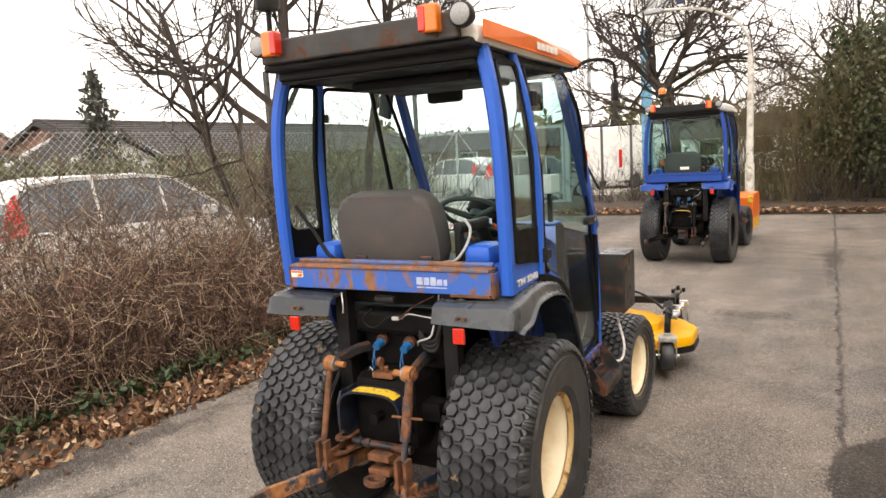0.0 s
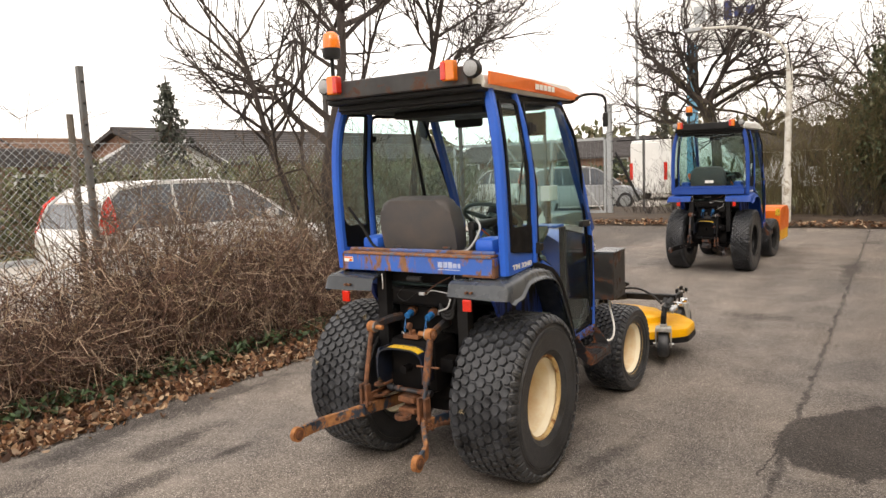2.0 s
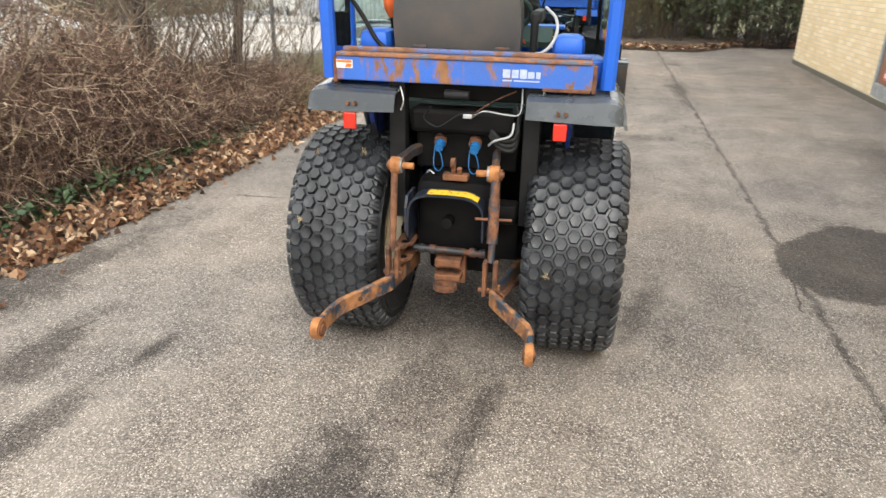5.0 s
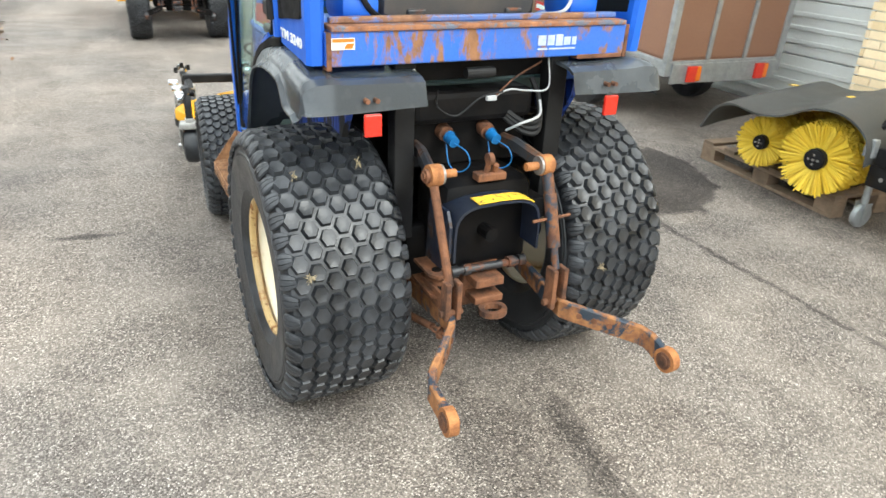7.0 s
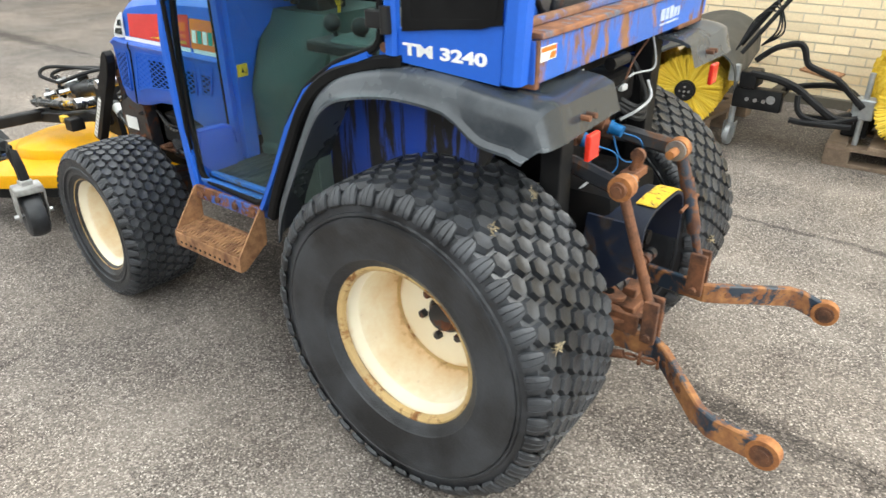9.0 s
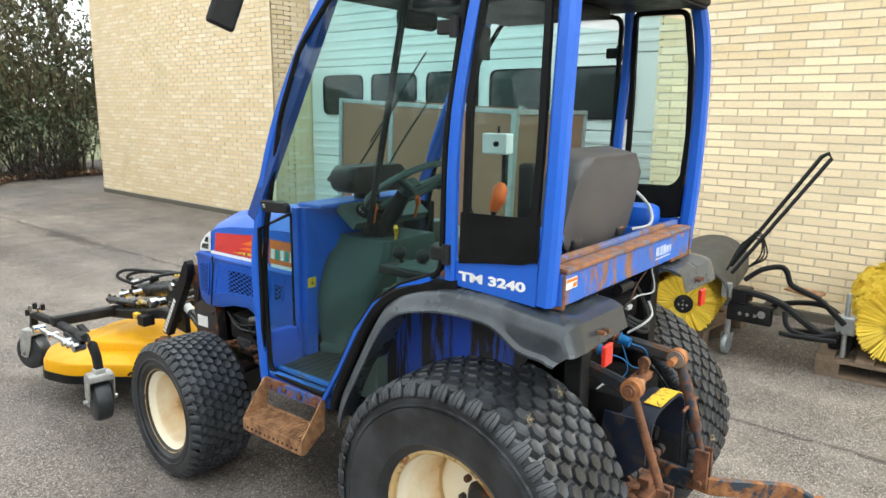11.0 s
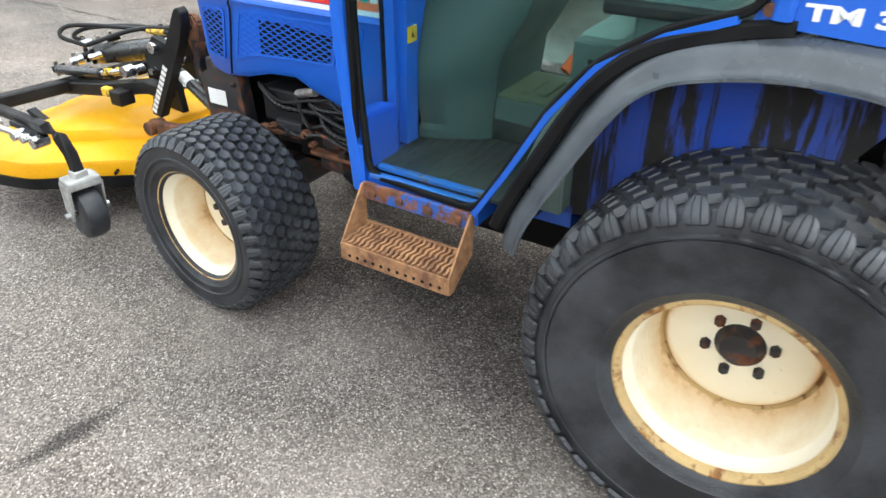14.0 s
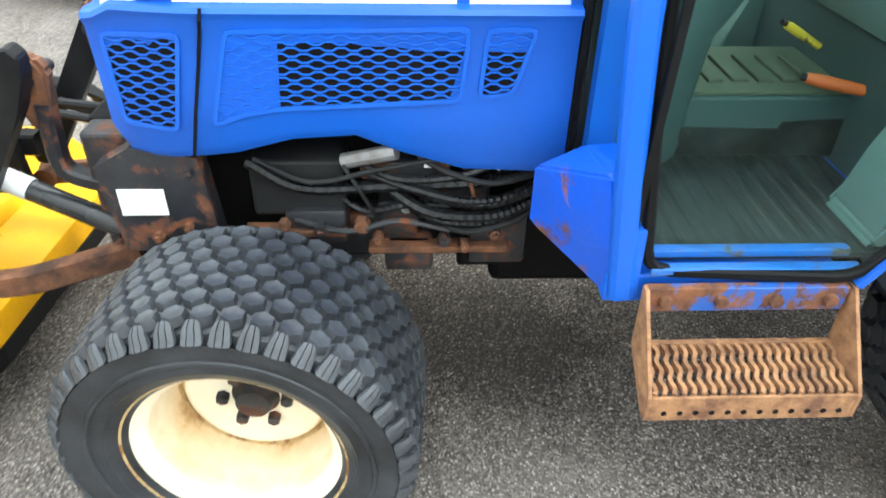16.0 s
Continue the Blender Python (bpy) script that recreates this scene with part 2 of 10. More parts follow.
def pane(name, tint, gloss=1.0, dirt=0.05):
    """Thin clear or tinted glass with a little grime."""
    ma, n, l, p = shader(name)
    n.remove(p)
    out = n["Material Output"]
    clear = n.new("ShaderNodeBsdfTransparent")
    clear.inputs[0].default_value = rgb(tint)
    shine = n.new("ShaderNodeBsdfGlossy")
    shine.inputs["Roughness"].default_value = 0.03
    facing = n.new("ShaderNodeLayerWeight").outputs["Facing"]
    fac = maths(n, l, 'MULTIPLY', maths(n, l, 'ADD', maths(n, l, 'MULTIPLY', maths(n, l, 'POWER', facing, 3.4), 0.85), 0.035), gloss)
    mix = n.new("ShaderNodeMixShader")
    l.new(fac, mix.inputs[0])
    l.new(clear.outputs[0], mix.inputs[1])
    l.new(shine.outputs[0], mix.inputs[2])
    grime = n.new("ShaderNodeBsdfDiffuse")
    grime.inputs[0].default_value = (0.35, 0.36, 0.33, 1)
    co = n.new("ShaderNodeTexCoord").outputs["Object"]
    dirtmask = maths(n, l, 'MULTIPLY', ramp(n, l, noise_tex(n, l, 7.0, 6.0, 0.65, co), 0.35, 0.8), dirt * 2)
    last = n.new("ShaderNodeMixShader")
    l.new(dirtmask, last.inputs[0])
    l.new(mix.outputs[0], last.inputs[1])
    l.new(grime.outputs[0], last.inputs[2])
    l.new(last.outputs[0], out.inputs[0])
    return ma


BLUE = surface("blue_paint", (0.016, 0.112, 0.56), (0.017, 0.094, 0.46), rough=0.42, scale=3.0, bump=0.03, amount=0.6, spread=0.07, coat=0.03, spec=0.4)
BLUE_DULL = surface("dull_dark_blue_paint", (0.012, 0.066, 0.33), (0.014, 0.055, 0.26), rough=0.45, scale=3.0, bump=0.03, amount=0.6, spread=0.1, spec=0.35)
# dirt runs on blue, darkened further to paint the shade inside the arch
BLUE_DIRTY_SHADED = rusted("blue_paint_dirty_shaded", (0.009, 0.052, 0.36), (0.013, 0.012, 0.012), edge=0.505, scale=17.0, streak=0.13, dark=(0.02, 0.018, 0.016))
# body blue for the windscreen posts, darkened: cab shade in the colour
SHADED_POST = surface("shaded_blue_post", (0.011, 0.055, 0.26), (0.012, 0.045, 0.20), rough=0.5, scale=6.0)
BLUE_DARK = surface("dark_blue_paint", (0.007, 0.012, 0.028), (0.014, 0.016, 0.02), rough=0.5, scale=8.0)
BLUE_EDGE = rusted("blue_paint_rust_flecked", (0.010, 0.088, 0.60), (0.24, 0.09, 0.035), edge=0.615, scale=9.0)
RUST_BLUE = rusted("rust_with_blue_traces", (0.012, 0.024, 0.042), (0.215, 0.088, 0.036), edge=0.47, scale=11.0)
STEP_BLUE = rusted("worn_blue_step_bar", (0.02, 0.10, 0.42), (0.24, 0.095, 0.038), edge=0.50, scale=16.0)
RUST = surface("rusty_iron", (0.185, 0.074, 0.032), (0.036, 0.020, 0.015), rough=0.85, scale=19.0, grain=160.0, bump=0.5, amount=0.9, spread=0.3)
RUST_PLATE = surface("rusty_plate", (0.38, 0.195, 0.088), (0.13, 0.06, 0.034), rough=0.85, scale=24.0, grain=170.0, bump=0.5, amount=0.9, spread=0.3)
RUST_DARK = rusted("dark_oily_iron", (0.012, 0.013, 0.017), (0.19, 0.065, 0.025), edge=0.545, scale=12.0)
BLACK = surface("black_paint", (0.008, 0.008, 0.009), (0.022, 0.022, 0.022), rough=0.48, scale=9.0, spec=0.18)
BLACK_PLASTIC = surface("black_plastic", (0.012, 0.012, 0.013), (0.028, 0.028, 0.028), rough=0.5, scale=7.0, grain=220.0, spec=0.2)
# oily iron, and the painted dark of grille openings and holes
OIL_SHADE_BLACK = surface("oily_and_shade_black", (0.004, 0.0042, 0.005), (0.013, 0.0105, 0.009), rough=0.6, scale=14.0, spec=0.1)
RUBBER = surface("tyre_rubber", (0.0130, 0.0142, 0.0165), (0.060, 0.065, 0.074), rough=0.40, scale=7.0, grain=150.0, bump=0.3, amount=0.7, spread=0.22, spec=0.5)
RUBBER_DUSTY = surface("dusty_tyre_rubber", (0.027, 0.0295, 0.034), (0.092, 0.098, 0.109), rough=0.44, scale=5.0, grain=150.0, bump=0.3, amount=0.6, spread=0.3, spec=0.5)
SEAL = surface("rubber_seal", (0.006, 0.006, 0.0065), (0.012, 0.012, 0.012), rough=0.6, scale=12.0, spec=0.12)
LINK_RUST = rusted("rusty_link_with_navy_paint", (0.012, 0.026, 0.046), (0.36, 0.165, 0.060), edge=0.475, scale=13.0, dark=(0.17, 0.07, 0.032))
ORANGE_RUST = surface("orange_rust", (0.40, 0.165, 0.052), (0.20, 0.078, 0.030), rough=0.85, scale=24.0, grain=160.0, bump=0.5, amount=0.9, spread=0.3)
FENDER = surface("weathered_grey_plastic", (0.030, 0.036, 0.043), (0.094, 0.107, 0.121), rough=0.29, scale=4.0, grain=200.0, bump=0.08, amount=0.8)


def rim_paint(name, rb):
    """Cream wheel paint with rust that creeps from the disc's seam and the rim's edge."""
    ma, n, l, p = shader(name)
    co = n.new("ShaderNodeTexCoord").outputs["Object"]
    xyz = n.new("ShaderNodeSeparateXYZ")
    l.new(co, xyz.inputs[0])
    y, z = xyz.outputs[1], xyz.outputs[2]
    r = maths(n, l, 'SQRT', maths(n, l, 'ADD', maths(n, l, 'MULTIPLY', y, y), maths(n, l, 'MULTIPLY', z, z)))
    wide = noise_tex(n, l, 9.0, 6.0, 0.65, co)
    fine = noise_tex(n, l, 60.0, 6.0, 0.7, co)
    ragged = maths(n, l, 'ADD', maths(n, l, 'MULTIPLY', wide, 0.75), maths(n, l, 'MULTIPLY', fine, 0.35))
    seam = maths(n, l, 'ABSOLUTE', maths(n, l, 'SUBTRACT', r, 0.775 * rb))
    near = maths(n, l, 'SUBTRACT', 1.0, ramp(n, l, seam, 0.0, 0.18 * rb))
    rim = ramp(n, l, r, 0.93 * rb, 1.02 * rb)
    field = maths(n, l, 'ADD', maths(n, l, 'MAXIMUM', near, maths(n, l, 'MULTIPLY', rim, 0.8)), maths(n, l, 'SUBTRACT', ragged, 0.55))
    bloom = ramp(n, l, field, 0.38, 1.08)
    core = ramp(n, l, field, 0.86, 1.18)
    spots = ramp(n, l, noise_tex(n, l, 26.0, 8.0, 0.72, co), 0.655, 0.72)
    cream = mixed(n, l, ramp(n, l, noise_tex(n, l, 4.0, 4.0, 0.6, co), 0.35, 0.7), (0.95, 0.885, 0.70), (0.90, 0.81, 0.60))
    col = mixed(n, l, maths(n, l, 'MULTIPLY', bloom, 0.85), cream, (0.66, 0.37, 0.085))
    col = mixed(n, l, maths(n, l, 'MAXIMUM', core, maths(n, l, 'MULTIPLY', spots, 0.7)), col, (0.22, 0.09, 0.028))
    l.new(col, p.inputs["Base Color"])
    rr = n.new("ShaderNodeMapRange")
    rr.inputs["To Min"].default_value, rr.inputs["To Max"].default_value = 0.36, 0.85
    l.new(bloom, rr.inputs["Value"])
    l.new(rr.outputs[0], p.inputs["Roughness"])
    bumped(n, l, p, maths(n, l, 'ADD', fine, core), 0.15, 0.003)
    return ma


RIM_REAR, RIM_FRONT = rim_paint("stained_rear_rim_paint", 0.232), rim_paint("stained_front_rim_paint", 0.189)
SEAT_GREY = surface("grey_seat_vinyl", (0.058, 0.057, 0.06), (0.12, 0.098, 0.085), rough=0.7, scale=5.0, grain=260.0, bump=0.2)
CAB_GREEN = surface("grey_green_cab_plastic", (0.043, 0.070, 0.066), (0.066, 0.094, 0.087), rough=0.6, scale=4.0, grain=200.0)
MAT_FLOOR = surface("dusty_rubber_mat", (0.008, 0.013, 0.012), (0.050, 0.058, 0.052), rough=0.5, scale=13.0, grain=40.0, bump=0.35, spread=0.4)
YELLOW = surface("yellow_deck_paint", (0.86, 0.43, 0.004), (0.76, 0.36, 0.006), rough=0.42, scale=4.0, bump=0.05, coat=0.05, spec=0.3)
YELLOW_MARK = rusted("yellow_marking", (0.78, 0.50, 0.03), (0.26, 0.17, 0.06), edge=0.555, scale=26.0, dark=(0.05, 0.04, 0.03), rough=0.5)
ORANGE = surface("orange_paint", (0.80, 0.17, 0.015), (0.70, 0.14, 0.02), rough=0.4, scale=4.0, bump=0.03)
ORANGE_GRIP = surface("orange_plastic", (0.72, 0.13, 0.02), (0.6, 0.1, 0.02), rough=0.5)
RED = surface("red_decal", (0.62, 0.035, 0.03), (0.55, 0.03, 0.03), rough=0.4)
WHITE = surface("white_paint", (0.78, 0.79, 0.78), (0.70, 0.71, 0.70), rough=0.45, scale=3.0, bump=0.03)
LABEL_WHITE = surface("white_label", (0.80, 0.80, 0.78), (0.70, 0.70, 0.68), rough=0.5)
GREEN_MARK = surface("teal_decal", (0.02, 0.30, 0.24), (0.02, 0.25, 0.2), rough=0.45)
CHROME = surface("bright_steel", (0.62, 0.63, 0.64), (0.45, 0.45, 0.45), rough=0.28, metal=1.0, scale=14.0)
STEEL = surface("galvanised_steel", (0.40, 0.42, 0.43), (0.28, 0.30, 0.31), rough=0.5, metal=0.6, scale=16.0, grain=60.0)
BLUE_CAP = surface("light_blue_plastic", (0.012, 0.13, 0.34), (0.010, 0.09, 0.26), rough=0.45)
GLASS = pane("tinted_cab_glass", (0.84, 0.945, 0.937), gloss=0.42, dirt=0.003)
GLASS_DARK = pane("dark_car_glass", (0.22, 0.25, 0.26), dirt=0.02)


def lens(name, c, glow=0.0):
    ma, n, l, p = shader(name)
    co = n.new("ShaderNodeTexCoord").outputs["Object"]
    w = n.new("ShaderNodeTexVoronoi")
    w.inputs["Scale"].default_value = 160.0
    l.new(co, w.inputs["Vector"])
    l.new(mixed(n, l, w.outputs["Distance"], c, tuple(0.7 * q for q in c)), p.inputs["Base Color"])
    p.inputs["Roughness"].default_value = 0.18
    p.inputs["Coat Weight"].default_value = 0.6
    bumped(n, l, p, w.outputs["Distance"], 0.15, 0.002)
    return ma


LENS_RED = lens("red_lens", (0.70, 0.03, 0.015))
LENS_AMBER = lens("amber_lens", (0.85, 0.20, 0.012))
LENS_CLEAR = lens("clear_lens", (0.34, 0.35, 0.36))


def asphalt_material():
    """Worn asphalt: pale stones in grey binder, damp patches, a tarred joint and tyre grime, some shade painted in."""
    ma, n, l, p = shader("worn_asphalt")
    co = n.new("ShaderNodeTexCoord").outputs["Object"]
    xyz = n.new("ShaderNodeSeparateXYZ")
    l.new(co, xyz.inputs[0])
    x, y = xyz.outputs[0], xyz.outputs[1]
    stones = n.new("ShaderNodeTexVoronoi")
    stones.inputs["Scale"].default_value = 185.0
    l.new(co, stones.inputs["Vector"])
    pick = n.new("ShaderNodeSeparateColor")
    l.new(stones.outputs["Color"], pick.inputs[0])
    cr = n.new("ShaderNodeValToRGB")
    e = cr.color_ramp.elements
    e[0].position, e[0].color = 0.0, rgb((0.060, 0.052, 0.047))
    e[1].position, e[1].color = 1.0, rgb((0.61, 0.575, 0.53))
    for at, c in ((0.35, (0.152, 0.136, 0.124)), (0.72, (0.272, 0.247, 0.226)), (0.90, (0.385, 0.353, 0.324))):
        q = e.new(at)
        q.color = rgb(c)
    l.new(pick.outputs[0], cr.inputs[0])
    binder = maths(n, l, 'GREATER_THAN', stones.outputs["Distance"], 0.52)
    col = mixed(n, l, maths(n, l, 'MULTIPLY', binder, 0.45), cr.outputs[0], (0.10, 0.09, 0.082))
    drawn = n.new("ShaderNodeMapping")
    drawn.inputs["Scale"].default_value = (3.4, 0.42, 1.0)
    drawn.inputs["Rotation"].default_value = (0, 0, radians(4))
    l.new(co, drawn.inputs["Vector"])
    lanes = ramp(n, l, noise_tex(n, l, 0.8, 6.0, 0.6, drawn.outputs[0]), 0.36, 0.68)
    wear = ramp(n, l, noise_tex(n, l, 0.55, 5.0, 0.55, co), 0.36, 0.66)
    col = mixed(n, l, wear, mixed(n, l, 1.0, col, (0.80, 0.80, 0.81), 'MULTIPLY'), mixed(n, l, 1.0, col, (1.20, 1.14, 1.07), 'MULTIPLY'))
    col = mixed(n, l, maths(n, l, 'MULTIPLY', lanes, 0.55), col, mixed(n, l, 1.0, col, (0.66, 0.63, 0.61), 'MULTIPLY'))
    dust = ramp(n, l, noise_tex(n, l, 2.3, 6.0, 0.6, co), 0.45, 0.75)
    col = mixed(n, l, maths(n, l, 'MULTIPLY', dust, 0.4), col, (0.36, 0.32, 0.28))
    wob = noise_tex(n, l, 3.0, 5.0, 0.6, co)
    fine = noise_tex(n, l, 9.0, 7.0, 0.72, co)
    streaks = noise_tex(n, l, 2.2, 7.0, 0.68, drawn.outputs[0])
    masks = []

    def blot(cx, cy, rx, ry, strength, turn=0.0, ragged=0.55, soft=0.75):
        """A dark patch, for stains and for painted shade, with a ragged outline round a place on the yard."""
        ca, sa = math.cos(radians(turn)), math.sin(radians(turn))
        dx, dy = maths(n, l, 'SUBTRACT', x, cx), maths(n, l, 'SUBTRACT', y, cy)
        u = maths(n, l, 'ADD', maths(n, l, 'MULTIPLY', dx, ca / rx), maths(n, l, 'MULTIPLY', dy, sa / rx))
        v = maths(n, l, 'SUBTRACT', maths(n, l, 'MULTIPLY', dy, ca / ry), maths(n, l, 'MULTIPLY', dx, sa / ry))
        d = maths(n, l, 'SQRT', maths(n, l, 'ADD', maths(n, l, 'MULTIPLY', u, u), maths(n, l, 'MULTIPLY', v, v)))
        d = maths(n, l, 'ADD', d, maths(n, l, 'MULTIPLY', maths(n, l, 'SUBTRACT', wob, 0.5), ragged * 2))
        d = maths(n, l, 'ADD', d, maths(n, l, 'MULTIPLY', maths(n, l, 'SUBTRACT', fine, 0.5), ragged * 1.5))
        d = maths(n, l, 'ADD', d, maths(n, l, 'MULTIPLY', maths(n, l, 'SUBTRACT', streaks, 0.5), ragged * 1.6))
        masks.append(maths(n, l, 'MULTIPLY', maths(n, l, 'SUBTRACT', 1.0, ramp(n, l, d, 1.04 - soft, 1.04)), strength))

    blot(2.12, 1.42, 0.46, 0.74, 1.0, -28, 0.22, 0.10)
    blot(1.52, 8.2, 0.17, 1.8, 0.75, 0, 0.5)
    blot(1.62, 11.8, 0.35, 0.5, 0.5)
    blot(-0.20, -1.22, 0.30, 0.40, 0.80, 10, 0.9)
    blot(0.18, -0.75, 0.09, 0.58, 0.75, -3, 0.8)
    blot(0.02, -0.65, 0.26, 0.45, 0.45, 0, 1.0)
    blot(-1.34, -1.35, 0.11, 0.85, 0.70, 0, 0.8)
    blot(-1.27, -0.62, 0.06, 0.20, 0.85, -6, 0.6)
    blot(-1.74, -0.80, 0.16, 0.55, 0.70, -3, 0.9)
    blot(-1.73, -0.53, 0.022, 0.15, 1.0, -18, 0.3)
    blot(-1.95, -1.7, 0.16, 0.5, 0.55, 0, 0.9)
    blot(-2.05, 0.35, 0.18, 0.5, 0.40, 0, 0.9)
    blot(-1.33, 1.50, 0.22, 0.045, 0.95, -6, 0.35)
    blot(-1.95, 1.55, 0.28, 0.03, 0.75, 6, 0.5)
    # shade below the tractor, painted into the asphalt
    blot(0.0, 0.8, 0.75, 1.6, 0.45, 0, 0.4)
    # oil stain and painted shade together, below the engine
    blot(-0.02, 1.15, 0.40, 0.65, 1.0, 0, 0.4)
    # soft shadow behind the left rear wheel, put into the colour
    blot(-0.50, -0.90, 0.50, 0.45, 0.22, 0, 0.9)
    blot(0.85, -1.05, 0.65, 0.40, 0.20, 20, 1.0)
    blot(-2.28, -0.4, 0.26, 1.9, 0.75, 0, 0.9)
    blot(-2.02, -2.6, 0.14, 1.0, 0.6, 4, 0.9)
    blot(0.80, 0.40, 0.10, 0.55, 0.55, -14, 0.9)
    blot(0.92, 0.10, 0.05, 0.22, 0.45, 0, 0.8)
    blot(0.9, 4.6, 0.5, 0.25, 0.5, 0, 0.9)
    # darker patch where the second tractor stands
    blot(-0.2, 8.1, 0.8, 0.9, 0.35)
    # damp ground with the sweepers' and pallets' shade painted over it
    blot(3.2, 0.2, 0.95, 2.6, 0.62, 0, 0.4)
    blot(3.9, 10.0, 0.2, 3.2, 0.4, 0, 0.5)
    blot(2.1, 10.5, 0.9, 0.16, 0.3, 0, 0.9)
    blot(2.6, 6.3, 0.5, 0.10, 0.4, 10, 0.9)
    cx = maths(n, l, 'ADD', x, maths(n, l, 'MULTIPLY', maths(n, l, 'SUBTRACT', fine, 0.5), 0.07))
    cy = maths(n, l, 'ADD', y, maths(n, l, 'MULTIPLY', maths(n, l, 'SUBTRACT', wob, 0.5), 0.10))

    def crack(ax, ay, bx, by, w=0.006):
        """A thin open crack from a to b."""
        L = math.hypot(bx - ax, by - ay)
        ux, uy = (bx - ax) / L, (by - ay) / L
        dx, dy = maths(n, l, 'SUBTRACT', cx, ax), maths(n, l, 'SUBTRACT', cy, ay)
        al = maths(n, l, 'ADD', maths(n, l, 'MULTIPLY', dx, ux), maths(n, l, 'MULTIPLY', dy, uy))
        side = maths(n, l, 'ABSOLUTE', maths(n, l, 'SUBTRACT', maths(n, l, 'MULTIPLY', dx, uy), maths(n, l, 'MULTIPLY', dy, ux)))
        far = maths(n, l, 'SUBTRACT', maths(n, l, 'ABSOLUTE', maths(n, l, 'SUBTRACT', al, L / 2)), L / 2)
        d = maths(n, l, 'MAXIMUM', side, far)
        masks.append(maths(n, l, 'SUBTRACT', 1.0, ramp(n, l, d, w * 0.5, w * 1.5)))

    crack(0.05, -1.55, 0.25, -1.35)
    crack(0.25, -1.35, 0.48, -1.10, 0.007)
    crack(0.25, -1.35, 0.19, -1.24)
    crack(0.19, -1.24, 0.20, -0.55, 0.005)
    crack(-1.92, -1.80, -1.80, -1.62)
    crack(-1.80, -1.62, -1.40, -1.43, 0.005)
    crack(-1.80, -1.62, -1.95, -1.40, 0.005)
    crack(1.66, 1.15, 1.60, 0.60, 0.006)
    jx = maths(n, l, 'ADD', maths(n, l, 'MULTIPLY', maths(n, l, 'SUBTRACT', fine, 0.5), 0.09), maths(n, l, 'MULTIPLY', maths(n, l, 'SUBTRACT', wob, 0.5), 0.12))
    line = maths(n, l, 'ADD', maths(n, l, 'ADD', x, maths(n, l, 'MULTIPLY', y, 0.018)), jx)
    joint = maths(n, l, 'SUBTRACT', 1.0, ramp(n, l, maths(n, l, 'ABSOLUTE', maths(n, l, 'SUBTRACT', line, 1.70)), 0.008, 0.03))
    masks.append(maths(n, l, 'MULTIPLY', joint, maths(n, l, 'ADD', 0.35, maths(n, l, 'MULTIPLY', ramp(n, l, wob, 0.35, 0.6), 0.6))))
    edge = maths(n, l, 'SUBTRACT', 1.0, ramp(n, l, maths(n, l, 'ADD', x, maths(n, l, 'MULTIPLY', wob, 0.5)), -2.35, -1.95))
    masks.append(maths(n, l, 'MULTIPLY', edge, 0.55))
    total = masks[0]
    for m in masks[1:]:
        total = maths(n, l, 'MAXIMUM', total, m)
    speck = maths(n, l, 'MULTIPLY', maths(n, l, 'SUBTRACT', pick.outputs[1], 0.5), maths(n, l, 'MULTIPLY', ramp(n, l, total, 0.0, 0.3), 0.75))
    total = ramp(n, l, maths(n, l, 'ADD', total, speck), 0.12, 0.92)
    col = mixed(n, l, total, col, mixed(n, l, 1.0, col, (0.24, 0.235, 0.24), 'MULTIPLY'))
    l.new(col, p.inputs["Base Color"])
    rr = n.new("ShaderNodeMapRange")
    rr.inputs["To Min"].default_value, rr.inputs["To Max"].default_value = 0.92, 0.8
    l.new(total, rr.inputs["Value"])
    l.new(rr.outputs[0], p.inputs["Roughness"])
    p.inputs["Specular IOR Level"].default_value = 0.3
    bumped(n, l, p, maths(n, l, 'ADD', maths(n, l, 'MULTIPLY', stones.outputs["Distance"], -1.0), maths(n, l, 'MULTIPLY', fine, 0.6)), 0.58, 0.004)
    return ma


ASPHALT = asphalt_material()
SOIL = surface("leaf_mould_soil", (0.045, 0.032, 0.022), (0.09, 0.062, 0.04), rough=0.95, scale=3.0, grain=40.0, bump=0.6, amount=0.9, spread=0.4)
FIELD = surface("rough_grass", (0.085, 0.10, 0.035), (0.14, 0.125, 0.06), rough=0.95, scale=0.6, grain=12.0, bump=0.4, amount=0.9, spread=0.35)
ROAD = surface("street_asphalt", (0.36, 0.335, 0.30), (0.42, 0.39, 0.35), rough=0.9, scale=0.8, grain=120.0, bump=0.2)
BRICK = surface("yellow_brick", (0.81, 0.66, 0.43), (0.85, 0.73, 0.52), rough=0.85, scale=2.0, grain=70.0, bump=0.3, amount=0.9, spread=0.16, random_tint=0.14)
MORTAR = surface("grey_mortar", (0.62, 0.55, 0.43), (0.53, 0.47, 0.36), rough=0.95, scale=5.0, grain=90.0, bump=0.3)
DOOR_WHITE = surface("white_door_panel", (0.72, 0.75, 0.74), (0.66, 0.69, 0.69), rough=0.45, scale=1.5, bump=0.04)
FOOTING = surface("dark_footing", (0.10, 0.09, 0.07), (0.16, 0.14, 0.11), rough=0.9, scale=4.0)
ROOF_EDGE = surface("grey_roof_trim", (0.18, 0.18, 0.18), (0.22, 0.22, 0.22), rough=0.6)


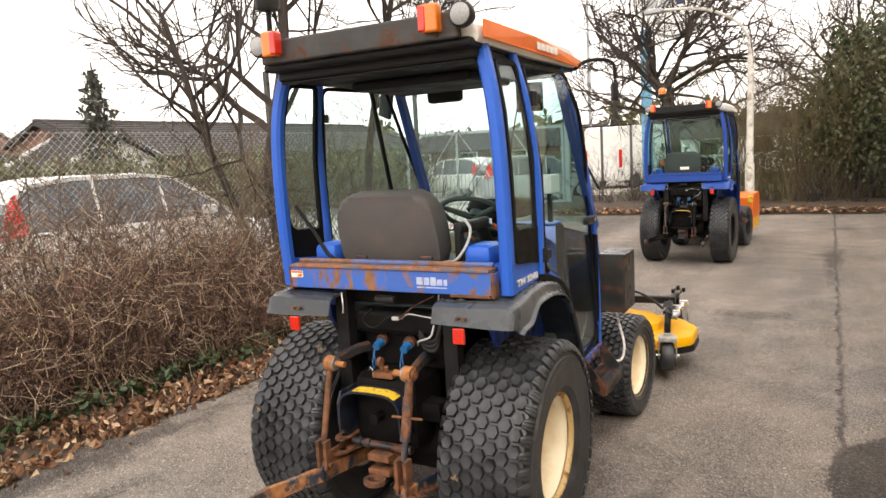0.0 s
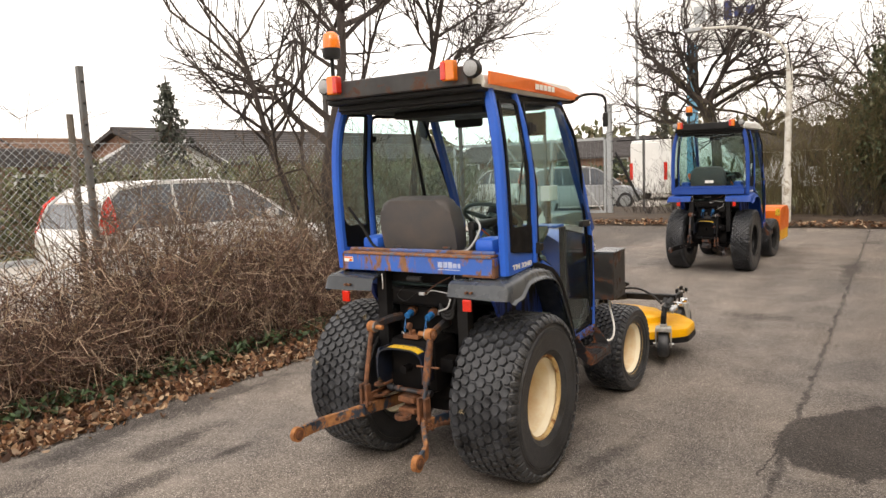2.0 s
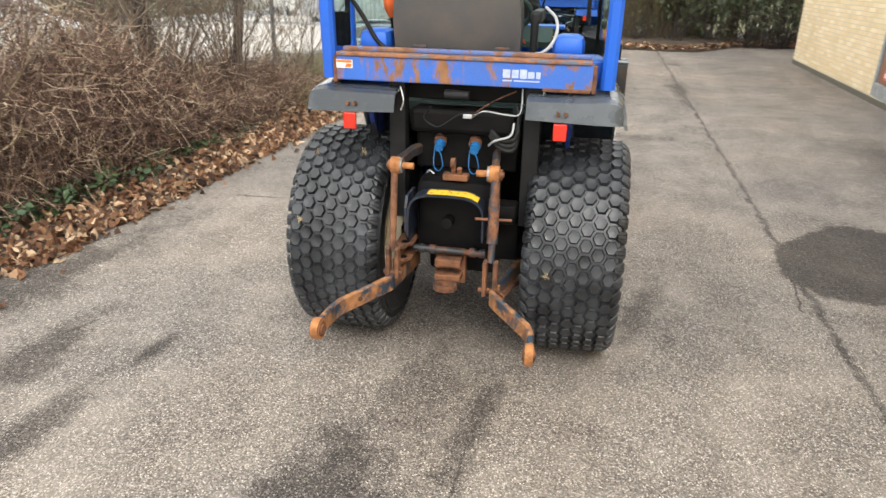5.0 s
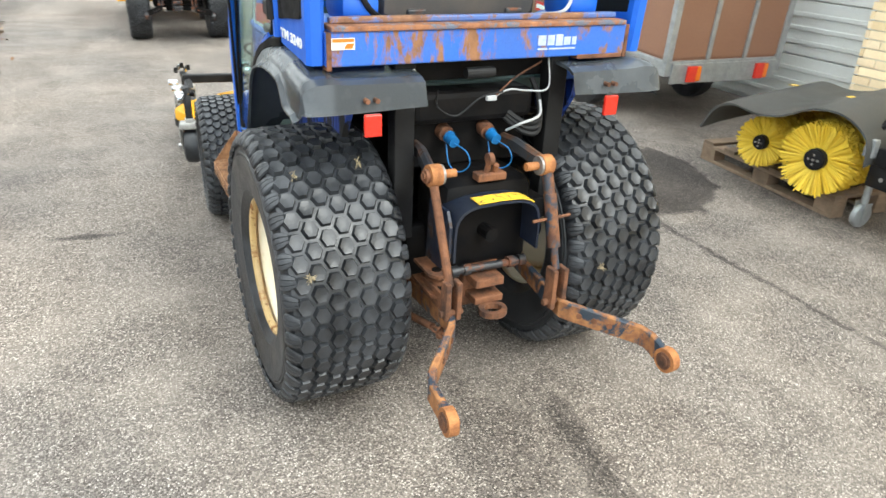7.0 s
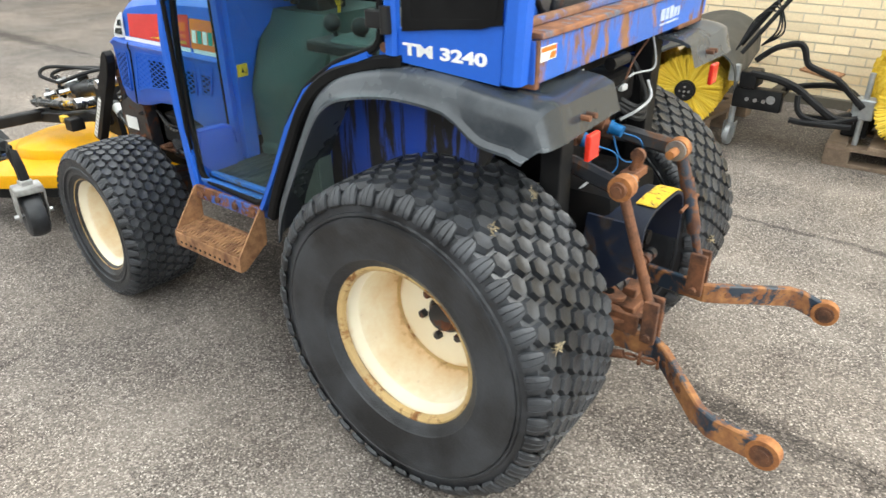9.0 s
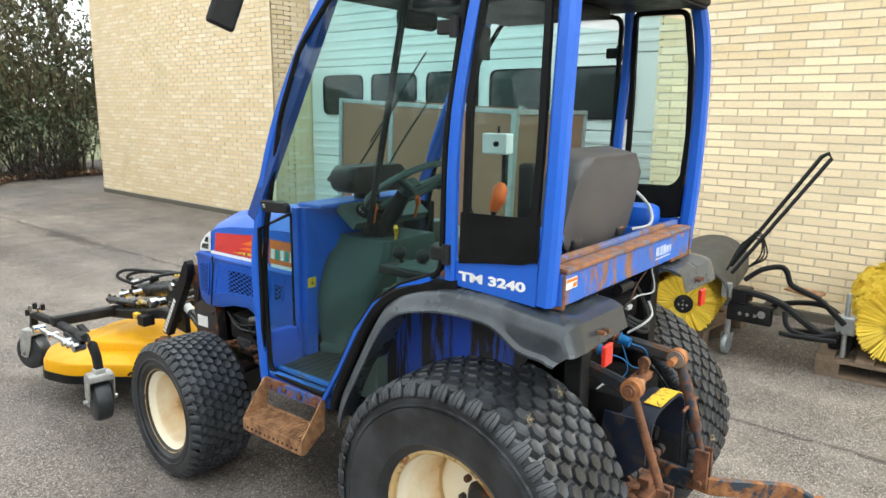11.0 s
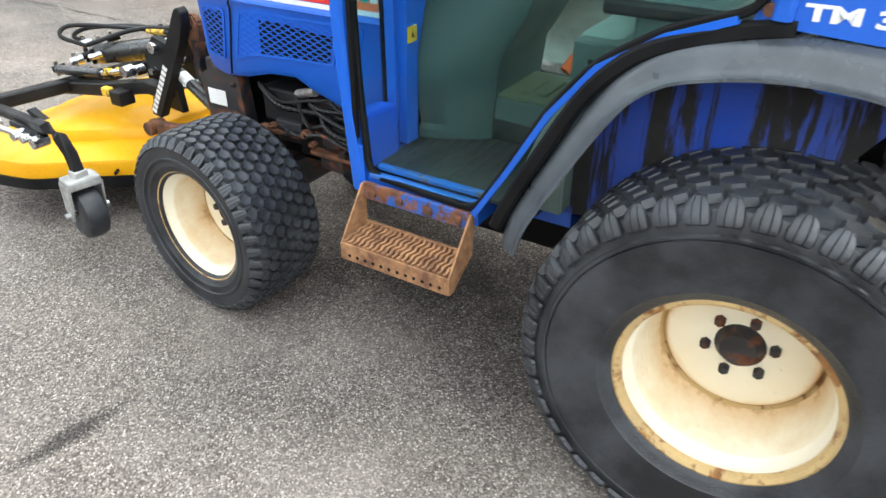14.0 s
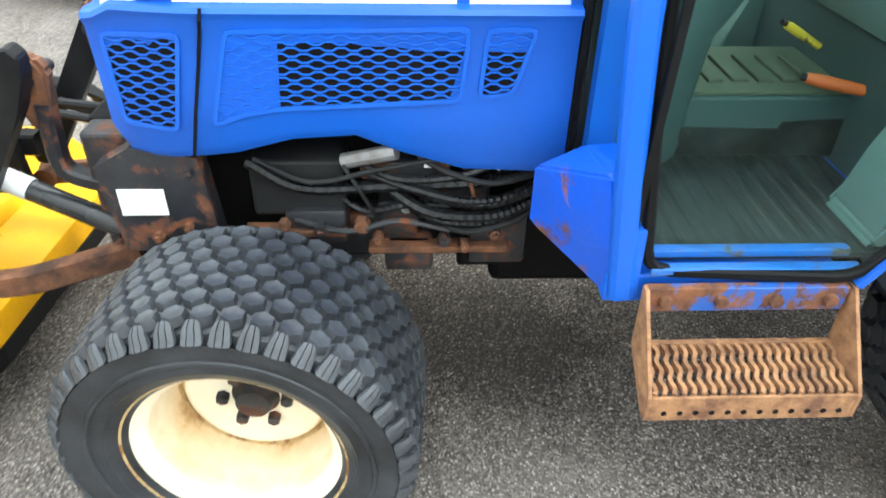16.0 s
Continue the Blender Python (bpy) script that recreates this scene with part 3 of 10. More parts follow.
def brick_islands(name):
    """Yellow brick whose tint changes from piece to piece of one mesh."""
    ma, n, l, p = shader(name)
    rnd = n.new("ShaderNodeNewGeometry").outputs["Random Per Island"]
    cr = n.new("ShaderNodeValToRGB")
    els = cr.color_ramp.elements
    els[0].color, els[1].color = rgb((0.73, 0.575, 0.34)), rgb((0.84, 0.72, 0.52))
    for at, c in ((0.3, (0.76, 0.61, 0.385)), (0.7, (0.78, 0.635, 0.42))):
        q = els.new(at)
        q.color = rgb(c)
    l.new(rnd, cr.inputs[0])
    co = n.new("ShaderNodeTexCoord").outputs["Object"]
    grain = noise_tex(n, l, 70.0, 4.0, 0.65, co)
    s = n.new("ShaderNodeMapRange")
    s.inputs["To Min"].default_value, s.inputs["To Max"].default_value = 0.82, 1.16
    l.new(grain, s.inputs["Value"])
    tone = n.new("ShaderNodeHueSaturation")
    l.new(s.outputs[0], tone.inputs["Value"])
    l.new(cr.outputs[0], tone.inputs["Color"])
    green = ramp(n, l, noise_tex(n, l, 1.3, 5.0, 0.6, co), 0.55, 0.8)
    l.new(mixed(n, l, maths(n, l, 'MULTIPLY', green, 0.35), tone.outputs[0], (0.36, 0.33, 0.12)), p.inputs["Base Color"])
    p.inputs["Roughness"].default_value = 0.88
    bumped(n, l, p, grain, 0.3, 0.004)
    return ma


BRICK_MANY = brick_islands("yellow_bricks")

# ---- ground: one sheet to the horizon, the yard's asphalt on it ----
WEST, NORTH, EAST = -2.5, 14.2, 4.0


def far_edge(x):
    """Where the asphalt ends at the far side; it runs on past the brick wing."""
    k = min(1.0, max(0.0, (x - 2.0) / 1.8))
    return NORTH + 2.0 * k * k * (3 - 2 * k)


def ground_sheet():
    bm = bmesh.new()
    r = 900.0
    vs = [bm.verts.new(p) for p in ((-r, -r, -0.06), (r, -r, -0.06), (r, r, -0.06), (-r, r, -0.06))]
    bm.faces.new(vs)
    return tagged(part("ground", bm, FIELD), "rough winter grass round the yard", "ground", kind="structure")


def yard_slab():
    bm = bmesh.new()
    edge = []
    y = -12.0
    while y < 9.6:
        edge.append((WEST + 0.10 * noise.noise((0.0, y * 0.9, 3.0)) + 0.05 * noise.noise((0.0, y * 3.1, 7.0)), y))
        y += 0.25
    pts = edge + [(-14.0, 9.8), (-14.0, 16.6), (9.0, 16.6), (9.0, -12.0)]
    prism(bm, [(a, b, 0.0) for a, b in pts], (0, 0, -0.05))
    return tagged(part("pavement", bm, ASPHALT), "worn grey asphalt yard with damp dark stains and painted shade", "asphalt yard", kind="structure")


ground_sheet()
yard_slab()


def bumpy(name, x0, x1, y0, y1, step, height, material, label, category):
    """A low uneven bank of earth between four borders."""
    nx, ny = int((x1 - x0) / step), int((y1 - y0) / step)
    verts = [(x0 + (x1 - x0) * i / nx, y0 + (y1 - y0) * j / ny, height(x0 + (x1 - x0) * i / nx, y0 + (y1 - y0) * j / ny))
             for i in range(nx + 1) for j in range(ny + 1)]
    faces = [(i * (ny + 1) + j, (i + 1) * (ny + 1) + j, (i + 1) * (ny + 1) + j + 1, i * (ny + 1) + j + 1)
             for i in range(nx) for j in range(ny)]
    return tagged(raw(name, verts, faces, material, None, "", True), label, category, kind="structure")


def bank_height(x, y):
    d = max(0.0, WEST - 0.02 - x)
    rise = 0.16 * min(1.0, d / 1.6)
    return -0.012 + rise + (0.035 * noise.noise((x * 2.2, y * 2.2, 1.0)) + 0.015 * noise.noise((x * 7, y * 7, 4.0))) * min(1.0, d * 3)


bumpy("verge", -5.6, WEST + 0.22, -7.0, 9.5, 0.10, bank_height, SOIL, "dark soil bank under brambles along the asphalt", "verge")


def street():
    bm = bmesh.new()
    prism(bm, [(-12.5, y, z) for y, z in ((-30, 0.12), (8.5, 0.12), (11.5, 0.012), (60, 0.012), (60, -0.05), (-30, -0.05))], (6.8, 0, 0))
    tagged(part("road", bm, ROAD), "pale street asphalt behind the wire fence", "road", kind="structure")
    bm = bmesh.new()
    box(bm, (-12.75, -30, -0.05), (-12.5, 60, 0.22), 0.02)
    tagged(part("kerb", bm, STEEL), "pale grey kerb along the street", "kerb", kind="structure")


street()


# ---- the yellow brick building ----
def brick_rows(u0, u1, z0, z1, spot, shift=0):
    """Places of the bricks of a wall from u0 to u1 in stretcher bond; spot(u, z) gives the lower corner."""
    out = []
    row, z = 0, z0
    while z + 0.054 <= z1:
        u = u0 - (0.12 if (row + shift) % 2 else 0.0)
        while u < u1 - 0.03:
            a, b = max(u, u0), min(u + 0.228, u1)
            if b - a > 0.05:
                out.append((a, b, z))
            u += 0.24
        row, z = row + 1, z + 0.0667
    return out


def wall_of_bricks(name, x, u0, u1, z0, z1, label, single=None, facing=-1.0):
    """A brick wall facing west: a mortar core, bricks proud of it; those in the stretch `single` are objects."""
    bm = bmesh.new()
    box(bm, (x + 0.008, u0 + 0.035, -0.05), (x + 0.34, u1 - 0.035, z1))
    wall = tagged(part(name, bm, MORTAR), label, "wall", kind="structure")
    verts, faces = [], []
    rnd = random.Random(5)
    one = None
    for a, b, z in brick_rows(u0, u1, z0, z1, None):
        proud = rnd.uniform(-0.002, 0.002)
        if single and single[0] < a < single[1] and single[2] < z < single[3] and b - a > 0.2279:
            if one is None:
                bm = bmesh.new()
                box(bm, (0, 0, 0), (0.05, 0.228, 0.054))
                one = part("brick", bm, BRICK, wall)
                ob = one
            else:
                ob = new("brick", one.data)
                ob.parent = wall
            ob.matrix_basis = pose(x + proud, a, z)
            continue
        k = len(verts)
        verts += [(x + proud, a, z), (x + proud, b, z), (x + proud, b, z + 0.054), (x + proud, a, z + 0.054),
                  (x + 0.03, a, z), (x + 0.03, b, z), (x + 0.03, b, z + 0.054), (x + 0.03, a, z + 0.054)]
        faces += [(k, k + 1, k + 2, k + 3)[::-1], (k, k + 1, k + 5, k + 4), (k + 1, k + 2, k + 6, k + 5), (k + 2, k + 3, k + 7, k + 6), (k + 3, k, k + 4, k + 7)]
    rest = raw("bricks", verts, faces, BRICK_MANY, wall)
    tagged(rest, kind="stuff")
    return wall


WALL_X, DOOR_X, TOP = 4.08, 4.76, 4.9
DOOR_A, DOOR_B = 1.50, 7.25
near = wall_of_bricks("wall_south", WALL_X, -11.0, DOOR_A, 0.06, TOP, "yellow brick wall in stretcher bond with grey joints", (-1.2, 1.3, 0.25, 2.1))
far_wall = wall_of_bricks("wall_north", WALL_X - 0.03, DOOR_B, 13.0, 0.10, TOP, "yellow brick wall of the far building wing", None)


def building_rest():
    bm = bmesh.new()
    for y0, y1 in ((-11.0, DOOR_A), (DOOR_B, 13.0)):
        box(bm, (WALL_X - 0.04, y0, -0.04), (WALL_X + 0.02, y1, 0.075), 0.006)
    tagged(part("trim", bm, FOOTING), "dark damp footing at the foot of the brick wall", "footing", kind="structure")
    bm = bmesh.new()
    box(bm, (WALL_X, 12.70, 0), (12, 13.0, TOP))
    box(bm, (WALL_X + 0.345, -11.0, 0), (12, -10.7, TOP))
    box(bm, (11.7, -10.7, 0), (12, 12.7, TOP))
    tagged(part("wall_back", bm, MORTAR), "plain outer walls of the brick building", "wall", kind="structure")
    bm = bmesh.new()
    box(bm, (WALL_X - 0.12, -11.2, TOP), (12.1, 13.2, TOP + 0.28), 0.02)
    tagged(part("roof", bm, ROOF_EDGE), "flat roof with a grey metal edge", "roof", kind="structure")
    for name, y0, y1, face in (("wall_jamb_south", DOOR_A - 0.34, DOOR_A, 1), ("wall_jamb_north", DOOR_B, DOOR_B + 0.34, -1)):
        bm = bmesh.new()
        y = y1 - 0.008 if face > 0 else y0 + 0.008
        box(bm, (WALL_X + 0.345, min(y, y - face * 0.3), 0), (DOOR_X + 0.1, max(y, y - face * 0.3), TOP))
        jamb = tagged(part(name, bm, MORTAR), "brick reveal beside the recessed white door", "wall", kind="structure")
        verts, faces = [], []
        yy = y1 if face > 0 else y0
        for a, b, z in brick_rows(WALL_X + (0 if face > 0 else -0.03), DOOR_X, 0.06, TOP, None):
            k = len(verts)
            back = yy - face * 0.03
            verts += [(a, yy, z), (b, yy, z), (b, yy, z + 0.054), (a, yy, z + 0.054), (a, back, z), (b, back, z), (b, back, z + 0.054), (a, back, z + 0.054)]
            faces += [(k, k + 1, k + 2, k + 3), (k, k + 1, k + 5, k + 4), (k + 1, k + 2, k + 6, k + 5), (k + 2, k + 3, k + 7, k + 6), (k + 3, k, k + 4, k + 7)]
        tagged(raw("bricks", verts, faces, BRICK_MANY, jamb), kind="stuff")


building_rest()


def sectional_door():
    """The wide white folding door in the recess: ribbed panels and a row of rounded windows."""
    root = thing("door_1", pose(DOOR_X, 0, 0), "wide white ribbed industrial door with rounded dark windows", "door")
    root["kind"] = "structure"
    heights = [0.04, 0.52, 1.0, 1.48, 2.28, 2.76, 3.24, 3.72, 4.2, 4.86]
    bm = bmesh.new()
    box(bm, (0.02, DOOR_A, 0), (0.08, DOOR_B, TOP))
    part("door_core", bm, DOOR_WHITE, root)
    for z0, z1 in zip(heights, heights[1:]):
        bm = bmesh.new()
        box(bm, (-0.02, DOOR_A + 0.03, z0 + 0.006), (0.018, DOOR_B - 0.03, z1 - 0.006), 0.004)
        if z1 - z0 < 0.6:
            for k in range(1, 4):
                z = z0 + (z1 - z0) * k / 4
                box(bm, (-0.032, DOOR_A + 0.03, z - 0.02), (-0.018, DOOR_B - 0.03, z + 0.02), 0.006)
        part("panel", bm, DOOR_WHITE, root)
    y = DOOR_B - 1.15
    while y > DOOR_A + 0.2:
        bm = bmesh.new()
        c, w, h, r = Vector((-0.022, y + 0.41, 1.88)), 0.41, 0.27, 0.09
        loop = []
        for sx, sz, a0 in ((1, 1, 0), (-1, 1, 90), (-1, -1, 180), (1, -1, 270)):
            for k in range(5):
                a = radians(a0 + k * 22.5)
                loop.append((c.x, c.y + sx * (w - r) + r * math.cos(a), c.z + sz * (h - r) + r * math.sin(a)))
        prism(bm, loop, (-0.012, 0, 0))
        win = part("window_pane", bm, GLASS_BLACK, root, "dark rounded window pane")
        bm = bmesh.new()
        sweep(bm, [(-0.036, b, cc) for _, b, cc in loop], rect(0.02, 0.028), (1, 0, 0), closed=True)
        part("window_frame", bm, SEAL, win)
        y -= 1.02
    return root


GLASS_BLACK = surface("dark_window_glass", (0.015, 0.02, 0.02), (0.03, 0.035, 0.035), rough=0.12, scale=1.2, bump=0.0)
sectional_door()


# ---- wheels ----
def tyre_mesh(R, w, rb, cols, n, label):
    """A turf tyre on the x axis, outer side at -x: carcass by turning, tread of staggered six-sided blocks."""
    bm = bmesh.new()
    prof = [(rb - 0.004, -0.80 * w), (rb + 0.012, -0.90 * w), (rb + 0.026, -0.930 * w), (rb + 0.029, -0.93 * w - 0.004), (rb + 0.035, -0.935 * w - 0.004), (rb + 0.039, -0.955 * w), (rb + 0.05, -0.965 * w), ((rb + R) / 2 - 0.012, -0.985 * w), ((rb + R) / 2 + 0.006, -1.000 * w), ((rb + R) / 2 + 0.018, -1.002 * w - 0.003), ((rb + R) / 2 + 0.030, -1.0 * w - 0.002),
            (R - 0.083, -0.985 * w), (R - 0.080, -0.985 * w - 0.004), (R - 0.074, -0.982 * w - 0.004), (R - 0.071, -0.978 * w), (R - 0.045, -0.955 * w), (R - 0.027, -0.90 * w), (R - 0.019, -0.75 * w), (R - 0.014, -0.4 * w), (R - 0.013, 0.0)]
    prof = prof + [(r, -x) for r, x in prof[-2::-1]]
    lathe(bm, prof, 72)
    skin = RUBBER if R > 0.4 else RUBBER_DUSTY
    tyre = part("tyre", bm, RUBBER, None, label, smooth=True)
    bm = bmesh.new()
    rnd = random.Random(17)

    def crown(x):
        return R - 0.010 * (abs(x) / w) ** 3
    pitch = 2 * math.pi / n
    half_u, dx = 0.577 * pitch * R, 2 * w * 0.86 / cols
    for c in range(cols):
        x = (c - (cols - 1) / 2) * dx
        for k in range(n):
            a = (k + 0.5 * (c % 2)) * pitch
            low, top = [], []
            worn = rnd.uniform(0.95, 1.05)
            for j in range(6):
                ang = radians(60 * j)
                du, dv = half_u * math.sin(ang), 0.667 * dx * math.cos(ang)
                for ring, s, h in ((low, 0.88, -0.017), (top, 0.705 * worn, 0.0)):
                    vx = x + dv * s
                    r = crown(x) + h
                    t = a + du * s / R
                    ring.append(bm.verts.new((vx, r * math.sin(t), r * math.cos(t))))
            dish = []
            for j in range(6):
                ang = radians(60 * j)
                r, t = crown(x) - 0.0022, a + half_u * 0.42 * math.sin(ang) / R
                dish.append(bm.verts.new((x + 0.667 * dx * 0.42 * math.cos(ang), r * math.sin(t), r * math.cos(t))))
            bm.faces.new(dish)
            for j in range(6):
                q = (j + 1) % 6
                bm.faces.new((low[j], low[q], top[q], top[j]))
                bm.faces.new((top[j], top[q], dish[q], dish[j]))
    # rounded, grooved blocks on both shoulders
    cross = ((-1.0, 0.0), (-0.90, 0.72), (-0.62, 0.94), (-0.40, 1.0), (-0.34, 0.72), (-0.28, 1.0), (0.0, 1.04), (0.28, 1.0), (0.34, 0.72), (0.40, 1.0), (0.62, 0.94), (0.90, 0.72), (1.0, 0.0))
    down = ((0.80, 0.020, 0.16, 0.2), (0.83, 0.017, 0.25, 1.0), (0.90, 0.021, 0.36, 1.0), (0.955, 0.032, 0.42, 1.0), (0.985, 0.068 * R + 0.012, 0.43, 0.9), (0.994, 0.105 * R, 0.40, 0.75), (0.994, 0.118 * R, 0.34, 0.0))
    for side in (-1, 1):
        for k in range(n):
            a = (k + 0.25 + 0.5 * (side > 0)) * pitch
            grid = []
            for i, (fx, dr, wid, tall) in enumerate(down):
                lean = min(1.0, i / 4.0)
                row = []
                for u, h in cross:
                    up = 0.014 * h * tall
                    r = R - dr + up * (1.0 - lean)
                    t = a + u * wid * pitch
                    row.append(bm.verts.new((side * (fx * w + up * lean * 0.75), r * math.sin(t), r * math.cos(t))))
                grid.append(row)
            for p, q in zip(grid, grid[1:]):
                for j in range(len(p) - 1):
                    bm.faces.new((p[j], p[j + 1], q[j + 1], q[j]))
    tread = part("tread", bm, skin, None, "worn tread of staggered six-sided rubber blocks", smooth=True)
    tagged(tread, kind="stuff")
    return tyre, tread


def build_wheel(name, root, m, R, w, rb, dish, cols, n, label, tyre=None, lip=0.84, paint=None, stain=None):
    """A wheel under root: dished cream rim as the part, with tyre, hub and bolts under it."""
    bm = bmesh.new()
    o = -lip * w
    prof = [(rb + 0.012, o - 0.006), (rb + 0.014, o + 0.004), (rb - 0.002, o + 0.006), (rb - 0.010, o + 0.02), (rb - 0.026, o + 0.034), (rb - 0.030, o + 0.06), (0.85 * rb, dish - 0.07), (0.80 * rb, dish - 0.02),
            (0.770 * rb, dish + 0.002), (0.755 * rb, dish + 0.002), (0.735 * rb, dish - 0.012), (0.70 * rb, dish - 0.018), (0.245 * rb, dish - 0.018), (0.24 * rb, dish - 0.005)]
    back = [(0.24 * rb, dish + 0.012), (rb - 0.03, dish + 0.012), (rb - 0.014, dish + 0.05), (rb - 0.012, -o), (rb + 0.012, -o + 0.006)]
    lathe(bm, prof + back, 64)
    rim = part(name, bm, paint or (RIM_REAR if rb > 0.2 else RIM_FRONT), root, label, smooth=True)
    rim.matrix_basis = m
    if tyre is None:
        tyre = tyre_mesh(R, w, rb, cols, n, "black turf tyre with staggered hexagonal blocks")
        pieces = tyre
    else:
        pieces = []
        for src in tyre:
            ob = new(src.name.split(".")[0], src.data)
            tagged(ob, src["label"], kind="stuff" if ob.name.startswith("tread") else "")
            pieces.append(ob)
    for ob in pieces:
        ob.parent = rim
    turned("weld_seam", [(0.732 * rb, dish - 0.0125), (0.746 * rb, dish - 0.006), (0.768 * rb, dish - 0.003), (0.792 * rb, dish - 0.0135)], stain or RIM_RUST, rim, 64, label="rust-stained seam round the disc", caps=False)
    turned("rim_edge", [(rb + 0.0050, o - 0.0040), (rb + 0.0115, o - 0.0074), (rb + 0.0156, o + 0.0002), (rb + 0.0150, o + 0.0055)], stain or RIM_RUST, rim, 64, label="rusty outer rim edge", caps=False)
    if lip < 0.8:
        turned("bead_edge", [(rb - 0.017, -0.80 * w + 0.012), (rb - 0.013, -0.80 * w - 0.003), (rb - 0.004, -0.80 * w - 0.008), (rb + 0.003, -0.81 * w - 0.004), (rb + 0.002, -0.79 * w)], stain or RIM_RUST, rim, 64, label="rusty outer rim edge", caps=False)
    turned("hub", [(0.001, dish - 0.042), (0.175 * rb, dish - 0.042), (0.205 * rb, dish - 0.027), (0.245 * rb, dish - 0.0185), (0.245 * rb, dish + 0.005)], RUST_DARK, rim, 24, label="rust-brown wheel hub")
    for k in range(6):
        a = radians(60 * k + 20)
        turned("bolt", [(0.001, dish - 0.036), (0.011, dish - 0.036), (0.013, dish - 0.032), (0.013, dish - 0.015)], RUST_DARK, rim, 6, (0, 0.325 * rb * math.cos(a), 0.325 * rb * math.sin(a)))
    turned("valve", [(0.001, dish - 0.05), (0.006, dish - 0.05), (0.006, dish)], BLACK, rim, 8, (0, 0, 0.66 * rb))
    return rim, tyre


RIM_RUST = rusted("rust_stained_cream", (0.60, 0.42, 0.18), (0.34, 0.16, 0.05), edge=0.545, scale=12.0, dark=(0.14, 0.06, 0.025))
REAR_R, REAR_W = 0.462, 0.190
REAR_XS = {-1: -0.505, 1: 0.466}
FRONT_R, FRONT_W, FRONT_X, BASE = 0.323, 0.147, 0.479, 1.675


def fender(root, side, material, label, inner=0.30):
    """A rear mudguard: swept top with a rounded, turned-down outer lip and a broad rear face."""
    path = [(0.575, 0.60), (0.545, 0.70), (0.46, 0.86), (0.385, 0.99), (0.325, 1.07), (0.24, 1.125), (0.12, 1.155), (0.0, 1.165), (-0.15, 1.155),
            (-0.24, 1.145), (-0.31, 1.138), (-0.345, 1.125)]
    path = [(p.y, p.z) for p in (Vector(q) for q in smooth_path([(0.0, y, z) for y, z in path], 4))]
    n = len(path)
    rings = []
    bm = bmesh.new()
    for i, (y, z) in enumerate(path):
        a = Vector((path[min(i + 1, n - 1)][0] - path[max(i - 1, 0)][0], path[min(i + 1, n - 1)][1] - path[max(i - 1, 0)][1]))
        a.normalize()
        nx, nz = a[1], -a[0]
        if nz < 0:
            nx, nz = -nx, -nz
        def at(x, d):
            return bm.verts.new((side * x, y + nx * d, z + nz * d))
        drop = min(1.0, max(0.0, (-0.10 - y) / 0.14))
        drop = drop * drop * (3 - 2 * drop)
        leg = min(1.0, max(0.0, (y - 0.20) / 0.20))
        lip = 0.056 + 0.044 * drop - 0.006 * leg
        o = 0.598 + 0.010 * drop - 0.006 * leg
        ins = 0.42 if y > -0.16 else 0.25
        row = [at(ins, -0.004), at(0.490, 0.0), at(0.510, 0.005), at(0.535, 0.005), at(o - 0.040, 0.001), at(o - 0.022, -0.008), at(o - 0.010, -0.022), at(o - 0.005, -0.038 - 0.2 * (lip - 0.05)), at(o, -lip + 0.009), at(o + 0.007, -lip + 0.003), at(o + 0.014, -lip - 0.001), at(o + 0.015, -lip - 0.007), at(o + 0.004, -lip - 0.006), at(o - 0.012, -0.034), at(0.54, -0.014), at(ins, -0.014)]
        rings.append(row)
    m = len(rings[0])
    for p, q in zip(rings, rings[1:]):
        for j in range(m):
            h = (j + 1) % m
            bm.faces.new((p[j], p[h], q[h], q[j]))
    bm.faces.new(rings[0])
    # rear face
    last = rings[-1]
    low = []
    for j in range(12):
        co = last[j].co
        low.append(bm.verts.new((co.x, co.y - 0.022 + 0.004 * (j > 8), min(co.z - 0.004, 1.052 + (0.006 if j == 0 else 0)))))
    for j in range(11):
        bm.faces.new((last[j], last[j + 1], low[j + 1], low[j]))
    return part("mudguard", bm, material, root, label, smooth=True)


STRAW_BITS = island_tints("dry_grass_bits", [(0.30, 0.24, 0.14), (0.40, 0.33, 0.21), (0.20, 0.15, 0.08)], 0.8)


